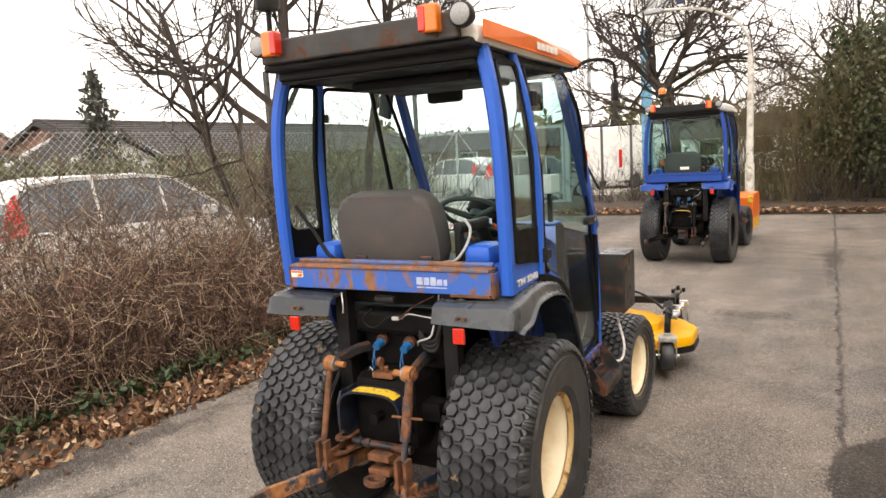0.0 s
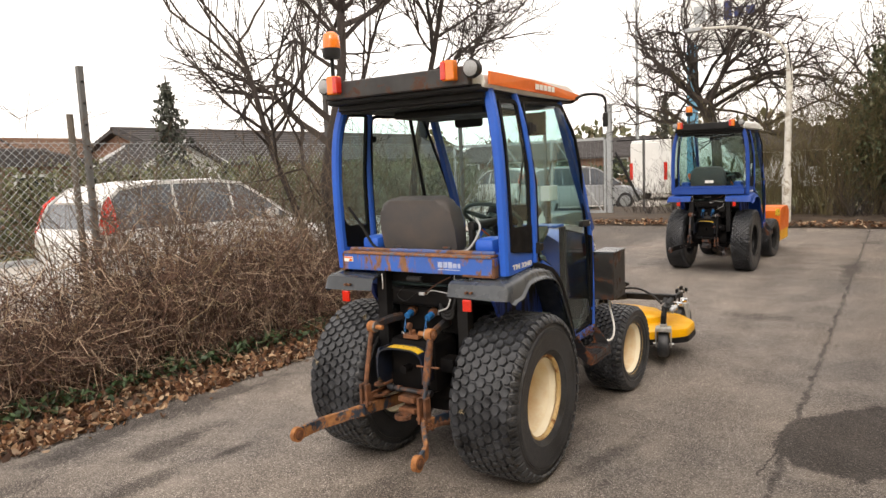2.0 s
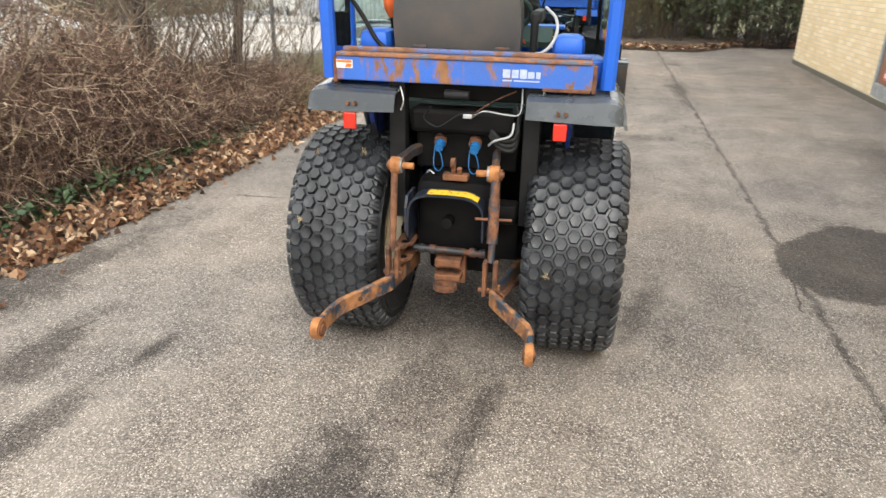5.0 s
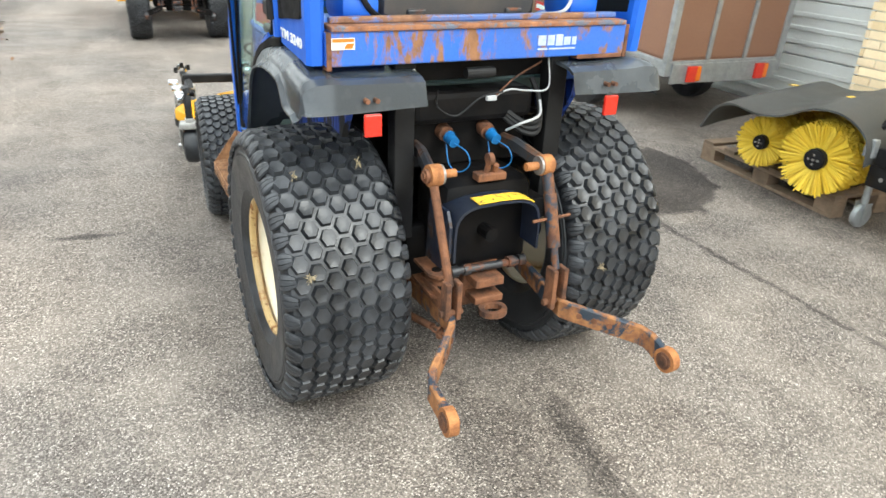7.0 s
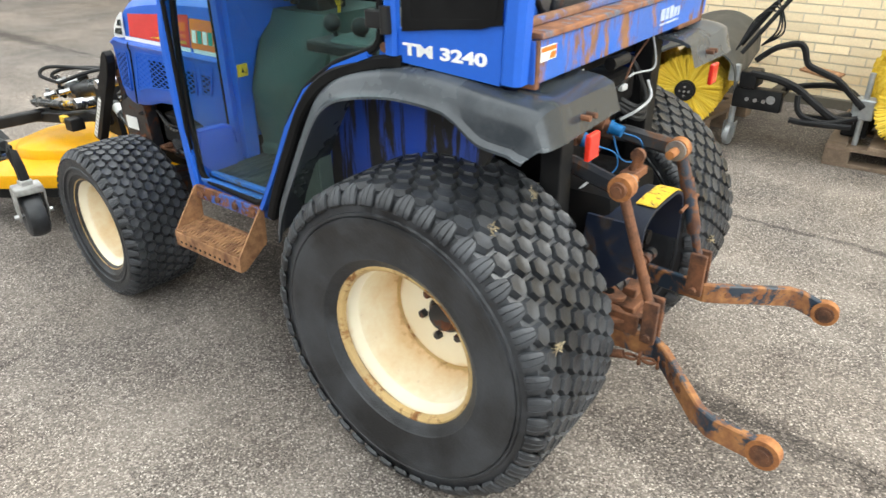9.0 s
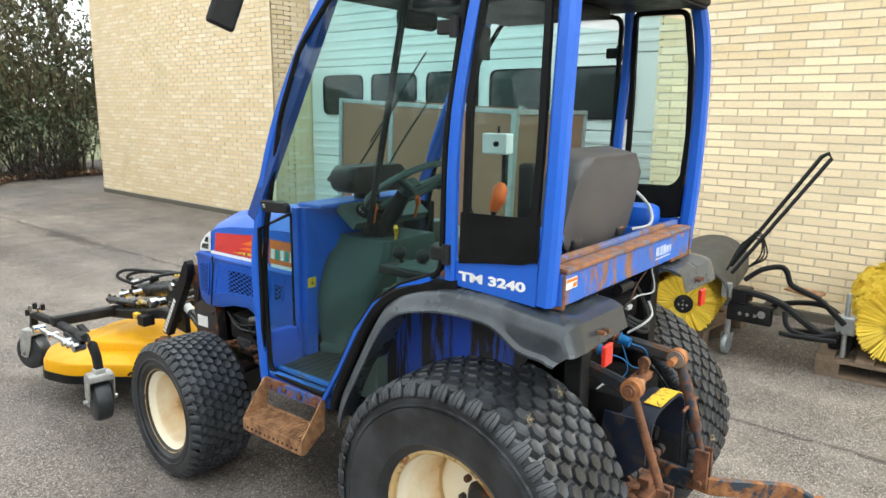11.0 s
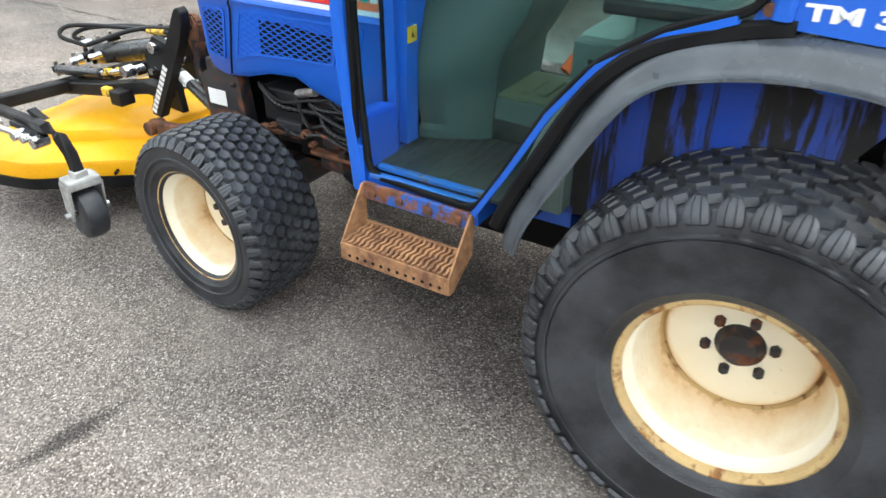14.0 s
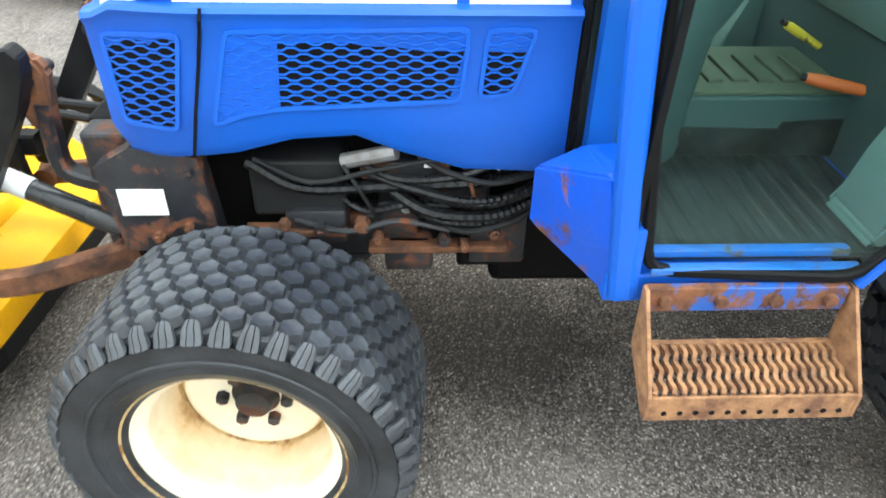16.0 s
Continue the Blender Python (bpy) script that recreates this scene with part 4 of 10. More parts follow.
def build_tractor(m, label, worn, group):
    """The compact cab tractor; worn: the rusty machine, with open back and three-point linkage in full."""
    root = thing("tractor", m, label, "tractor", group)
    BODY = BLUE if worn else BLUE_DULL
    # wheels
    global REAR_TYRE, FRONT_TYRE
    slim = Matrix.Diagonal((1.0 if worn else 0.69, 1, 1, 1))
    paint, stain = (None, None) if worn else (BLACK, OIL_SHADE_BLACK)
    for s in (-1, 1):
        x = REAR_XS[s] if worn else s * 0.475
        mm = (pose(x, 0, REAR_R - 0.006, 25, 0, 0) if s < 0 else pose(x, 0, REAR_R - 0.006, 0, 0, 180)) @ slim
        _, t = build_wheel("rear_wheel", root, mm, REAR_R, REAR_W, 0.232, 0.055, 7, 46, "cream steel rear wheel with rust stains" if worn else "dark rear wheel", REAR_TYRE, 0.70, paint, stain)
        REAR_TYRE = REAR_TYRE or t
        mm = (pose(s * FRONT_X, BASE, FRONT_R - 0.005, 40, 0, -4) if s < 0 else pose(s * FRONT_X, BASE, FRONT_R - 0.005, 0, 0, 176)) @ slim
        _, t = build_wheel("front_wheel", root, mm, FRONT_R, FRONT_W, 0.189, 0.035, 7, 44, "cream steel front wheel" if worn else "dark front wheel", FRONT_TYRE, 0.84, paint, stain)
        FRONT_TYRE = FRONT_TYRE or t
    # wisps of dry grass caught in the tread
    if worn:
        rng = np.random.default_rng(77)
        for cx, cy, cz in ((-0.625, -0.440, 0.622), (-0.41, -0.236, 0.866), (-0.612, -0.250, 0.857), (0.372, -0.467, 0.487)):
            st = []
            for k in range(11):
                q = np.array((cx, cy, cz)) + rng.normal(0, 0.004, 3)
                d = rng.normal(0, 0.0075, 3)
                st.append(([q - d, q + rng.normal(0, 0.004, 3), q + d], 0.0012, 0.0006))
            v, f = threads(st)
            tagged(raw("straw_wisp", v, f, STRAW_BITS, root, "pale wisp of dry grass stuck in the tread"), kind="stuff")
    # mudguards with reflectors
    for s in (-1, 1):
        f = fender(root, s, FENDER if worn else BLUE_DULL, "weathered grey plastic mudguard" if worn else "blue mudguard")
        bm = bmesh.new()
        box(bm, (s * 0.375 - 0.02, -0.388, 0.99), (s * 0.425 - 0.02, -0.374, 1.052), 0.004)
        part("reflector", bm, LENS_RED, f, "square red reflector")
        for dx in (-0.012, 0.016):
            bm = bmesh.new()
            rod(bm, (s * 0.40 - 0.02 + dx, -0.378, 1.085), (s * 0.40 - 0.02 + dx, -0.352, 1.085), 0.007, 8)
            part("bolt", bm, RUST, f, "rusty bolt head")
        bm = bmesh.new()
        path = [(s * 0.415, y, z) for y, z in ((0.60, 0.62), (0.55, 0.72), (0.46, 0.88), (0.36, 1.02), (0.24, 1.10), (0.10, 1.13), (-0.04, 1.13), (-0.17, 1.12), (-0.15, 1.0), (-0.06, 0.86), (0.20, 0.80), (0.36, 0.70), (0.41, 0.645), (0.59, 0.632))]
        prism(bm, path, (s * -0.02, 0, 0))
        part("wheel_arch", bm, BLUE_DIRTY_SHADED, root, "blue inner wheel arch with dirt runs and painted shade")
        bm = bmesh.new()
        sweep(bm, smooth_path([(s * 0.562, 0.588, 0.640), (s * 0.562, 0.554, 0.720), (s * 0.562, 0.470, 0.882), (s * 0.562, 0.391, 1.015), (s * 0.560, 0.302, 1.100), (s * 0.556, 0.19, 1.147), (s * 0.550, 0.10, 1.170), (s * 0.542, 0.05, 1.174)], 4), rect(0.034, 0.034, 0.007), (1, 0, 0))
        part("arch_trim", bm, SEAL, root, "black rubber arch edge")
    # lower body, floor and chassis
    bm = bmesh.new()
    box(bm, (-0.515, 0.665, 0.585), (0.515, 1.06, 0.642), 0.006)
    box(bm, (-0.40, 0.46, 0.590), (0.40, 0.665, 0.645))
    part("cab_floor", bm, BODY, root, "blue cab floor pan")
    bm = bmesh.new()
    box(bm, (-0.40, -0.10, 1.02), (0.40, 0.50, 1.06), 0.004)
    box(bm, (-0.40, 0.46, 0.64), (0.40, 0.50, 1.03), 0.004)
    part("seat_platform", bm, CAB_GREEN, root, "grey-green platform under the seat")
    bm = bmesh.new()
    sec = [(0.52, 0.656)]
    for k in range(13):
        y = 0.545 + k * 0.036
        sec += [(y, 0.656), (y + 0.006, 0.6575), (y + 0.014, 0.6575), (y + 0.020, 0.656)]
    sec += [(1.03, 0.656), (1.03, 0.646), (0.52, 0.646)]
    prism(bm, [(-0.48, y, z) for y, z in sec], (0.98, 0, 0))
    part("floor_mat", bm, MAT_FLOOR, root, "dusty dark rubber floor mat")
    for nm, lo, hi, r, lb in (("gear_case", (-0.15, -0.16, 0.34), (0.15, 1.2, 0.58), 0.02, "oily black gear case"), ("engine_block", (-0.13, 1.15, 0.40), (0.13, 1.98, 0.72), 0.02, "oily black engine block"),
                              ("rear_axle", (-0.30, -0.10, 0.38), (0.30, 0.10, 0.52), 0.03, "black rear axle housing"), ("front_axle", (-0.33, 1.62, 0.28), (0.33, 1.75, 0.42), 0.02, "rust-brown front axle beam"),
                              ("seat_pan", (-0.24, 0.15, 0.42), (0.24, 0.45, 0.85), 0.03, "black pan under the seat")):
        bm = bmesh.new()
        box(bm, lo, hi, r)
        part(nm, bm, RUST_DARK if nm == "front_axle" else OIL_SHADE_BLACK, root, lb)
    bm = bmesh.new()
    prism(bm, [(-0.262, y, z) for y, z in ((1.74, 0.50), (1.93, 0.52), (1.95, 0.70), (1.88, 0.74), (1.76, 0.72))], (0.05, 0, 0))
    part("axle_bracket", bm, RUST_DARK, root, "rusty front axle bracket")
    for k, (lo, hi) in enumerate((((-0.25, 1.50, 0.52), (-0.16, 1.62, 0.60)), ((-0.25, 1.33, 0.45), (-0.13, 1.43, 0.52)), ((-0.24, 1.14, 0.46), (-0.14, 1.26, 0.58)))):
        bm = bmesh.new()
        box(bm, lo, hi, 0.012)
        part("casting", bm, RUST_DARK, root, "rust-brown casting below the bonnet", True)
    bm = bmesh.new()
    box(bm, (-0.2655, 1.832, 0.602), (-0.2635, 1.918, 0.658))
    part("blank_plate", bm, LABEL_WHITE, root, "blank white plate on the axle bracket")
    return root, BODY


REAR_TYRE = None
FRONT_TYRE = None


# ---- cab ----
def half_width(z, y=0.0):
    """Half the cab's width at a height; it draws in towards the roof and the front."""
    nose = (0.033 + 0.040 * min(1.0, max(0.0, (z - 0.6) / 0.85))) * max(0.0, (y - 0.15) / 0.87) ** 1.5 if y > 0.15 else 0.0
    if z > 1.5:
        nose *= max(0.0, 1.0 - (z - 1.5) / 0.6)
    ks = [(0.5, 0.548), (1.2, 0.552), (1.6, 0.556), (1.85, 0.540), (2.0, 0.515), (2.12, 0.480), (2.3, 0.46)]
    for (a, p), (b, q) in zip(ks, ks[1:]):
        if z <= b:
            return p + (q - p) * max(0.0, (z - a) / (b - a)) - nose
    return ks[-1][1] - nose


def on_side(s, outline, out=0.0):
    return [(s * (half_width(z, y) + out), y, z) for y, z in outline]


def glass_fill(bm, outline, s, out, levels=22, thick=0.005):
    """Fills a side outline of (y, z) with strips that follow the cab's bowed side."""
    zs = [z for _, z in outline]
    lo, hi = min(zs) + 1e-4, max(zs) - 1e-4
    rows = []
    for k in range(levels + 1):
        z = lo + (hi - lo) * k / levels
        hits = []
        for (y0, z0), (y1, z1) in zip(outline, outline[1:] + outline[:1]):
            if (z0 - z) * (z1 - z) <= 0 and z0 != z1:
                hits.append(y0 + (y1 - y0) * (z - z0) / (z1 - z0))
        rows.append((min(hits), max(hits), z))
    for o in (out, out - thick):
        cuts = 6
        vs = [[bm.verts.new((s * (half_width(z, y) + o), y, z)) for y in [a + (b - a) * c / cuts for c in range(cuts + 1)]] for a, b, z in rows]
        for p, q in zip(vs, vs[1:]):
            for c in range(cuts):
                bm.faces.new((p[c], p[c + 1], q[c + 1], q[c]))


DOOR_LINE = [(1.000, 0.655), (0.660, 0.650), (0.575, 0.790), (0.48, 0.955), (0.385, 1.070), (0.26, 1.150), (0.105, 1.205),
             (0.090, 1.60), (0.055, 2.055), (0.610, 2.070), (0.755, 1.90), (0.885, 1.67), (0.975, 1.45), (1.028, 1.22), (1.040, 1.09), (1.028, 0.90)]
QUARTER = [(0.020, 1.262), (-0.205, 1.285), (-0.225, 1.60), (-0.222, 1.86), (-0.205, 2.055), (-0.005, 2.06), (0.012, 1.7)]


def rounded(outline, r=0.05, steps=4):
    """Rounds the corners of a 2D outline."""
    out = []
    n = len(outline)
    for i in range(n):
        p, a, b = Vector(outline[i]), Vector(outline[i - 1]), Vector(outline[(i + 1) % n])
        da, db = (a - p), (b - p)
        k = min(r, da.length * 0.45, db.length * 0.45)
        p0, p1 = p + da.normalized() * k, p + db.normalized() * k
        for j in range(steps + 1):
            t = j / steps
            q = p0 * (1 - t) ** 2 + p * 2 * t * (1 - t) + p1 * t * t
            out.append((q.x, q.y))
    return out


def cab(root, BODY, worn):
    for s in (-1, 1):
        # rear, middle and front posts
        bm = bmesh.new()
        sweep(bm, smooth_path(on_side(s, [(-0.245, 1.165), (-0.262, 1.45), (-0.270, 1.75), (-0.266, 1.95), (-0.245, 2.11)], -0.015), 4), rect(0.052, 0.05, 0.012), (0, 1, 0))
        part("rear_post", bm, BODY, root, "blue painted rear cab post", True)
        bm = bmesh.new()
        sweep(bm, smooth_path(on_side(s, [(0.075, 1.19), (0.062, 1.6), (0.032, 1.9), (0.015, 2.10)], 0.0), 4), rect(0.030, 0.036, 0.008), (0, 1, 0))
        part("middle_post", bm, BODY, root, "blue painted middle cab post", True)
        bm = bmesh.new()
        sweep(bm, smooth_path([(s * 0.520, 1.034, 0.605), (s * 0.517, 1.062, 0.90), (s * 0.512, 1.074, 1.09), (s * 0.506, 1.060, 1.22), (s * 0.496, 1.012, 1.45), (s * 0.492, 0.922, 1.67), (s * 0.482, 0.795, 1.90), (s * 0.465, 0.655, 2.10)], 4), rect(0.040, 0.034, 0.008), (1, 0, 0))
        part("front_post", bm, BODY, root, "blue painted front cab post", True)
        # door
        bm = bmesh.new()
        line = rounded(DOOR_LINE, 0.04, 3)
        sweep(bm, on_side(s, line, 0.006), rect(0.018, 0.018, 0.004), (1, 0, 0), closed=True)
        door = part("door", bm, SEAL, root, "full-height glass cab door in a black rubber seal", True)
        bm = bmesh.new()
        glass_fill(bm, line, s, 0.010)
        g = part("door_glass", bm, GLASS, door, "greenish door glass", True)
        g.visible_shadow = False
        bm = bmesh.new()
        z = 1.325
        x = s * (half_width(z, 0.95) + 0.012)
        prism(bm, [(x, 1.014, z + 0.022), (x, 0.875, z + 0.024), (x, 0.858, z + 0.010), (x, 0.858, z - 0.016), (x, 0.998, z - 0.022)], (s * 0.028, 0, 0))
        bmesh.ops.bevel(bm, geom=bm.edges[:], offset=0.005, segments=1, affect='EDGES')
        part("door_handle", bm, BLACK_PLASTIC, door, "black plastic door handle")
        bm = bmesh.new()
        box(bm, (x + s * 0.026, 0.975, z - 0.006), (x + s * 0.033, 0.990, z + 0.010), 0.002)
        part("lock", bm, CHROME, door, "small bright door lock")
        bm = bmesh.new()
        sweep(bm, on_side(s, [(0.66, 0.640), (0.575, 0.775), (0.48, 0.94), (0.385, 1.058), (0.26, 1.138), (0.14, 1.185)], 0.012), rect(0.014, 0.016), (1, 0, 0))
        part("door_sill", bm, BODY, root, "blue door sill strip")
        for zz in (1.92, 1.27):
            bm = bmesh.new()
            xx = s * (half_width(zz) + 0.020)
            rod(bm, (xx, 0.075, zz - 0.03), (xx, 0.075, zz + 0.03), 0.014, 10)
            box(bm, (xx - 0.012, 0.075, zz - 0.02), (xx + 0.012, 0.13, zz + 0.02), 0.004)
            part("hinge", bm, BLACK_PLASTIC, door, "black door hinge")
        # quarter window with a black lower part
        bm = bmesh.new()
        ql = rounded(QUARTER, 0.03, 3)
        glass_fill(bm, ql, s, 0.0)
        qw = part("quarter_window", bm, GLASS, root, "rear side window with a black lower band", True)
        qw.visible_shadow = False
        bm = bmesh.new()
        sweep(bm, on_side(s, ql, 0.0), rect(0.020, 0.016), (1, 0, 0), closed=True)
        part("window_seal", bm, SEAL, qw)
        bm = bmesh.new()
        band = [(0.022, 1.264), (-0.205, 1.285), (-0.214, 1.46), (-0.19, 1.42), (-0.16, 1.402), (-0.02, 1.396), (0.0, 1.40), (0.016, 1.43)]
        prism(bm, on_side(s, band, 0.003), (s * -0.012, 0, 0))
        part("black_band", bm, SEAL, qw)
        bm = bmesh.new()
        prism(bm, on_side(s, [(0.040, 1.246), (-0.228, 1.284), (-0.232, 1.405), (0.034, 1.400)], 0.007), (s * -0.003, 0, 0))
        part("black_glass", bm, SEAL, qw, "glossy black lower pane")
        # name panel
        bm = bmesh.new()
        prism(bm, [(s * 0.532, y, z) for y, z in ((0.120, 1.180), (0.105, 1.245), (-0.225, 1.282), (-0.220, 1.158))], (s * 0.020, 0, 0))
        np_ = part("side_panel", bm, BODY, root, "blue side panel with white model lettering")
        if worn:
            bm = bmesh.new()
            rod(bm, (s * 0.552, 0.095, 1.205), (s * 0.562, 0.095, 1.205), 0.012, 10)
            part("bolt", bm, RUST, np_, "rusty bolt head")
        mm = Matrix(((0, 0, -1, -0.5525), (-1, 0, 0, 0.043), (0, 1, 0, 1.195), (0, 0, 0, 1))) if s < 0 else \
            Matrix(((0, 0, 1, 0.5525), (1, 0, 0, -0.195), (0, 1, 0, 1.183), (0, 0, 0, 1)))
        lettering("model_lettering", "TM 3240", 0.0365, mm, LABEL_WHITE, np_, 0.0012, 1.72, 0.0014, "white model lettering")
        # front lower corner window and its frame
        bm = bmesh.new()
        q = [(s * 0.325, 1.085, 0.76), (s * 0.525, 1.035, 0.72), (s * 0.53, 1.025, 1.235), (s * 0.325, 1.085, 1.265)]
        prism(bm, q, (0, -0.005, 0))
        cw = part("corner_window", bm, GLASS_DARK if worn and s > 0 else GLASS, root, "low front corner window")
        cw.visible_shadow = False
        bm = bmesh.new()
        sweep(bm, q, rect(0.011, 0.012), (0, 1, 0), closed=True)
        part("window_seal", bm, SEAL, cw)
        bm = bmesh.new()
        prism(bm, [(s * 0.29, 1.075, 0.645), (s * 0.53, 1.030, 0.60), (s * 0.53, 1.034, 0.735), (s * 0.29, 1.078, 0.755)], (0, -0.02, 0))
        prism(bm, [(s * 0.29, 1.078, 0.72), (s * 0.33, 1.072, 0.72), (s * 0.33, 1.072, 1.29), (s * 0.29, 1.078, 1.29)], (0, -0.03, 0))
        part("corner_panel", bm, BLACK if worn and s > 0 else BODY, root, "dark corner panel" if worn and s > 0 else "blue corner panel")
        # wedge-shaped housing at the foot of the front post
        bm = bmesh.new()
        for p in ((0.350, 1.165, 0.752), (0.516, 1.056, 0.690), (0.518, 1.048, 0.592), (0.350, 1.165, 0.640), (0.49, 1.068, 0.806), (0.355, 1.085, 0.795), (0.512, 1.02, 0.690), (0.515, 1.02, 0.592), (0.355, 1.02, 0.62), (0.49, 1.02, 0.806), (0.355, 1.02, 0.80)):
            bm.verts.new((s * p[0], p[1], p[2]))
        bmesh.ops.convex_hull(bm, input=bm.verts[:])
        bmesh.ops.dissolve_limit(bm, angle_limit=radians(4), verts=bm.verts[:], edges=bm.edges[:])
        bmesh.ops.bevel(bm, geom=bm.edges[:], offset=0.005, segments=2, affect='EDGES')
        part("foot_housing", bm, (BLUE_EDGE if s < 0 else BLACK) if worn else BODY, root, "sheet housing with rusty corners")
    # windscreen
    bm = bmesh.new()
    prism(bm, [(-0.51, 1.075, 1.30), (0.51, 1.075, 1.30), (0.455, 0.665, 2.08), (-0.455, 0.665, 2.08)], (0, 0.006, 0.002))
    ws = part("windscreen", bm, GLASS, root, "raked front windscreen")
    ws.visible_shadow = False
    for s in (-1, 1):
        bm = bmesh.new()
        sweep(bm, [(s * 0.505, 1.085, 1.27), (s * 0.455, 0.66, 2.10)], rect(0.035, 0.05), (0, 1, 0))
        part("windscreen_post", bm, SHADED_POST, root, "blue windscreen post")
    bm = bmesh.new()
    tube(bm, smooth_path([(-0.02, 1.06, 1.37), (0.05, 0.96, 1.56), (0.12, 0.87, 1.75)], 4), 0.0045, 6)
    tube(bm, [(0.03, 0.97, 1.55), (0.19, 0.79, 1.93)], 0.004, 6)
    part("wiper", bm, BLACK, ws, "black windscreen wiper")
    bm = bmesh.new()
    tube(bm, smooth_path([(0.18, 1.06, 1.36), (0.24, 0.96, 1.56), (0.33, 0.87, 1.75)], 4), 0.0045, 6)
    part("wiper", bm, BLACK, ws, "black windscreen wiper")
    # roof
    bm = bmesh.new()
    rings = []
    for y, w, z0, z1 in ((-0.355, 0.46, 2.13, 2.185), (-0.33, 0.49, 2.112, 2.20), (0.2, 0.505, 2.10, 2.225), (0.75, 0.50, 2.108, 2.220), (0.87, 0.485, 2.116, 2.208), (0.925, 0.45, 2.130, 2.182)):
        c = 0.03
        rings.append([bm.verts.new((x, y, z)) for x, z in ((-w, z0), (w, z0), (w + 0.01, z0 + 0.02), (w, z1 - c), (w - 0.05, z1), (-w + 0.05, z1), (-w, z1 - c), (-w - 0.01, z0 + 0.02))])
    for p, q in zip(rings, rings[1:]):
        for i in range(8):
            bm.faces.new((p[i], p[(i + 1) % 8], q[(i + 1) % 8], q[i]))
    bm.faces.new(rings[0][::-1]), bm.faces.new(rings[-1])
    roof = part("cab_roof", bm, WHITE, root, "white plastic cab roof", True)
    bm = bmesh.new()
    box(bm, (-0.485, -0.372, 2.094), (0.485, 0.86, 2.128), 0.012)
    part("roof_underside", bm, BLACK_PLASTIC, roof, "black roof underside")
    bm = bmesh.new()
    box(bm, (-0.47, -0.30, 2.06), (0.47, 0.70, 2.103), 0.01)
    part("headliner", bm, BLACK_PLASTIC, roof, "black roof lining")
    bm = bmesh.new()
    box(bm, (-0.46, -0.29, 2.05), (0.46, -0.24, 2.059), 0.003)
    part("rear_trim", bm, BLACK_PLASTIC, roof)
    bm = bmesh.new()
    box(bm, (-0.30, 0.0, 2.02), (0.30, 0.45, 2.059), 0.012)
    part("fan_housing", bm, BLACK_PLASTIC, roof, "black fan housing under the roof")
    for s in (-1, 1):
        bm = bmesh.new()
        prism(bm, [(s * 0.512, -0.32, 2.125), (s * 0.522, 0.2, 2.118), (s * 0.512, 0.86, 2.110), (s * 0.508, 0.89, 2.150), (s * 0.518, 0.2, 2.185), (s * 0.508, -0.31, 2.190)], (s * 0.006, 0, 0))
        st = part("roof_stripe", bm, ORANGE if worn else WHITE, roof, "orange stripe on the roof edge" if worn else "white roof edge")
        if worn:
            for k in range(5):
                bm = bmesh.new()
                y = 0.20 + k * 0.055
                box(bm, (s * 0.526, y, 2.135), (s * 0.530, y + 0.04, 2.165))
                part("logo_bar", bm, LABEL_WHITE, st)
    bm = bmesh.new()
    box(bm, (-0.46, -0.405, 2.120), (0.45, -0.365, 2.215), 0.008)
    part("lamp_bar", bm, rusted_bar(worn), roof, "black bar across the rear of the roof")
    for x, nm in ((-0.385, "l"), (0.355, "r")):
        bm = bmesh.new()
        box(bm, (x - 0.036, -0.445, 2.145), (x + 0.036, -0.40, 2.245), 0.008)
        t = part("tail_lamp", bm, LENS_AMBER, roof, "amber and red tail lamp")
        bm = bmesh.new()
        xo = x - 0.040 if nm == "r" else x + 0.010
        box(bm, (xo, -0.450, 2.150), (xo + 0.030, -0.403, 2.240), 0.006)
        part("red_lens", bm, LENS_RED, t)
    for x in (-0.455, 0.475):
        turned("work_lamp", [(0.001, -0.425), (0.036, -0.43), (0.046, -0.422), (0.046, -0.40), (0.03, -0.36), (0.001, -0.355)], BLACK_PLASTIC, roof, 20, (x, 0, 2.195), "y", "round rear work lamp")
        turned("lamp_glass", [(0.001, -0.436), (0.028, -0.434), (0.038, -0.429)], LENS_CLEAR, roof, 20, (x, 0, 2.195), "y", "clear lamp glass")
    # beacon
    bx, lift = (-0.50, -0.03) if worn else (-0.29, -0.06)
    bm = bmesh.new()
    rod(bm, (bx, -0.29, 2.16), (bx, -0.29, 2.42 + lift), 0.012)
    turned("beacon_base", [(0.001, 2.395 + lift), (0.045, 2.395 + lift), (0.052, 2.41 + lift), (0.052, 2.45 + lift), (0.001, 2.455 + lift)], BLACK_PLASTIC, roof, 20, (bx, -0.29, 0), "z", "black beacon base")
    part("beacon_pole", bm, BLACK, roof, "black beacon pole")
    turned("beacon", [(0.05, 2.452 + lift), (0.05, 2.49 + lift), (0.044, 2.525 + lift), (0.026, 2.542 + lift), (0.001, 2.545 + lift)], LENS_AMBER, roof, 24, (bx, -0.29, 0), "z", "amber rotating beacon")
    if not worn:
        return back_of_cab(root, BODY, worn)
    # mirrors
    bm = bmesh.new()
    tube(bm, smooth_path([(0.50, 0.80, 2.10), (0.56, 0.86, 2.145), (0.66, 0.93, 2.13), (0.672, 0.935, 2.03)], 5), 0.009, 8)
    arm = part("mirror_arm", bm, BLACK, root, "black mirror arm", True)
    bm = bmesh.new()
    box(bm, (-0.014, -0.028, -0.045), (0.014, 0.028, 0.045), 0.010, pose(0.668, 0.935, 1.985, 0, 0, 30))
    part("mirror_head", bm, BLACK_PLASTIC, arm, "black mirror head")
    bm = bmesh.new()
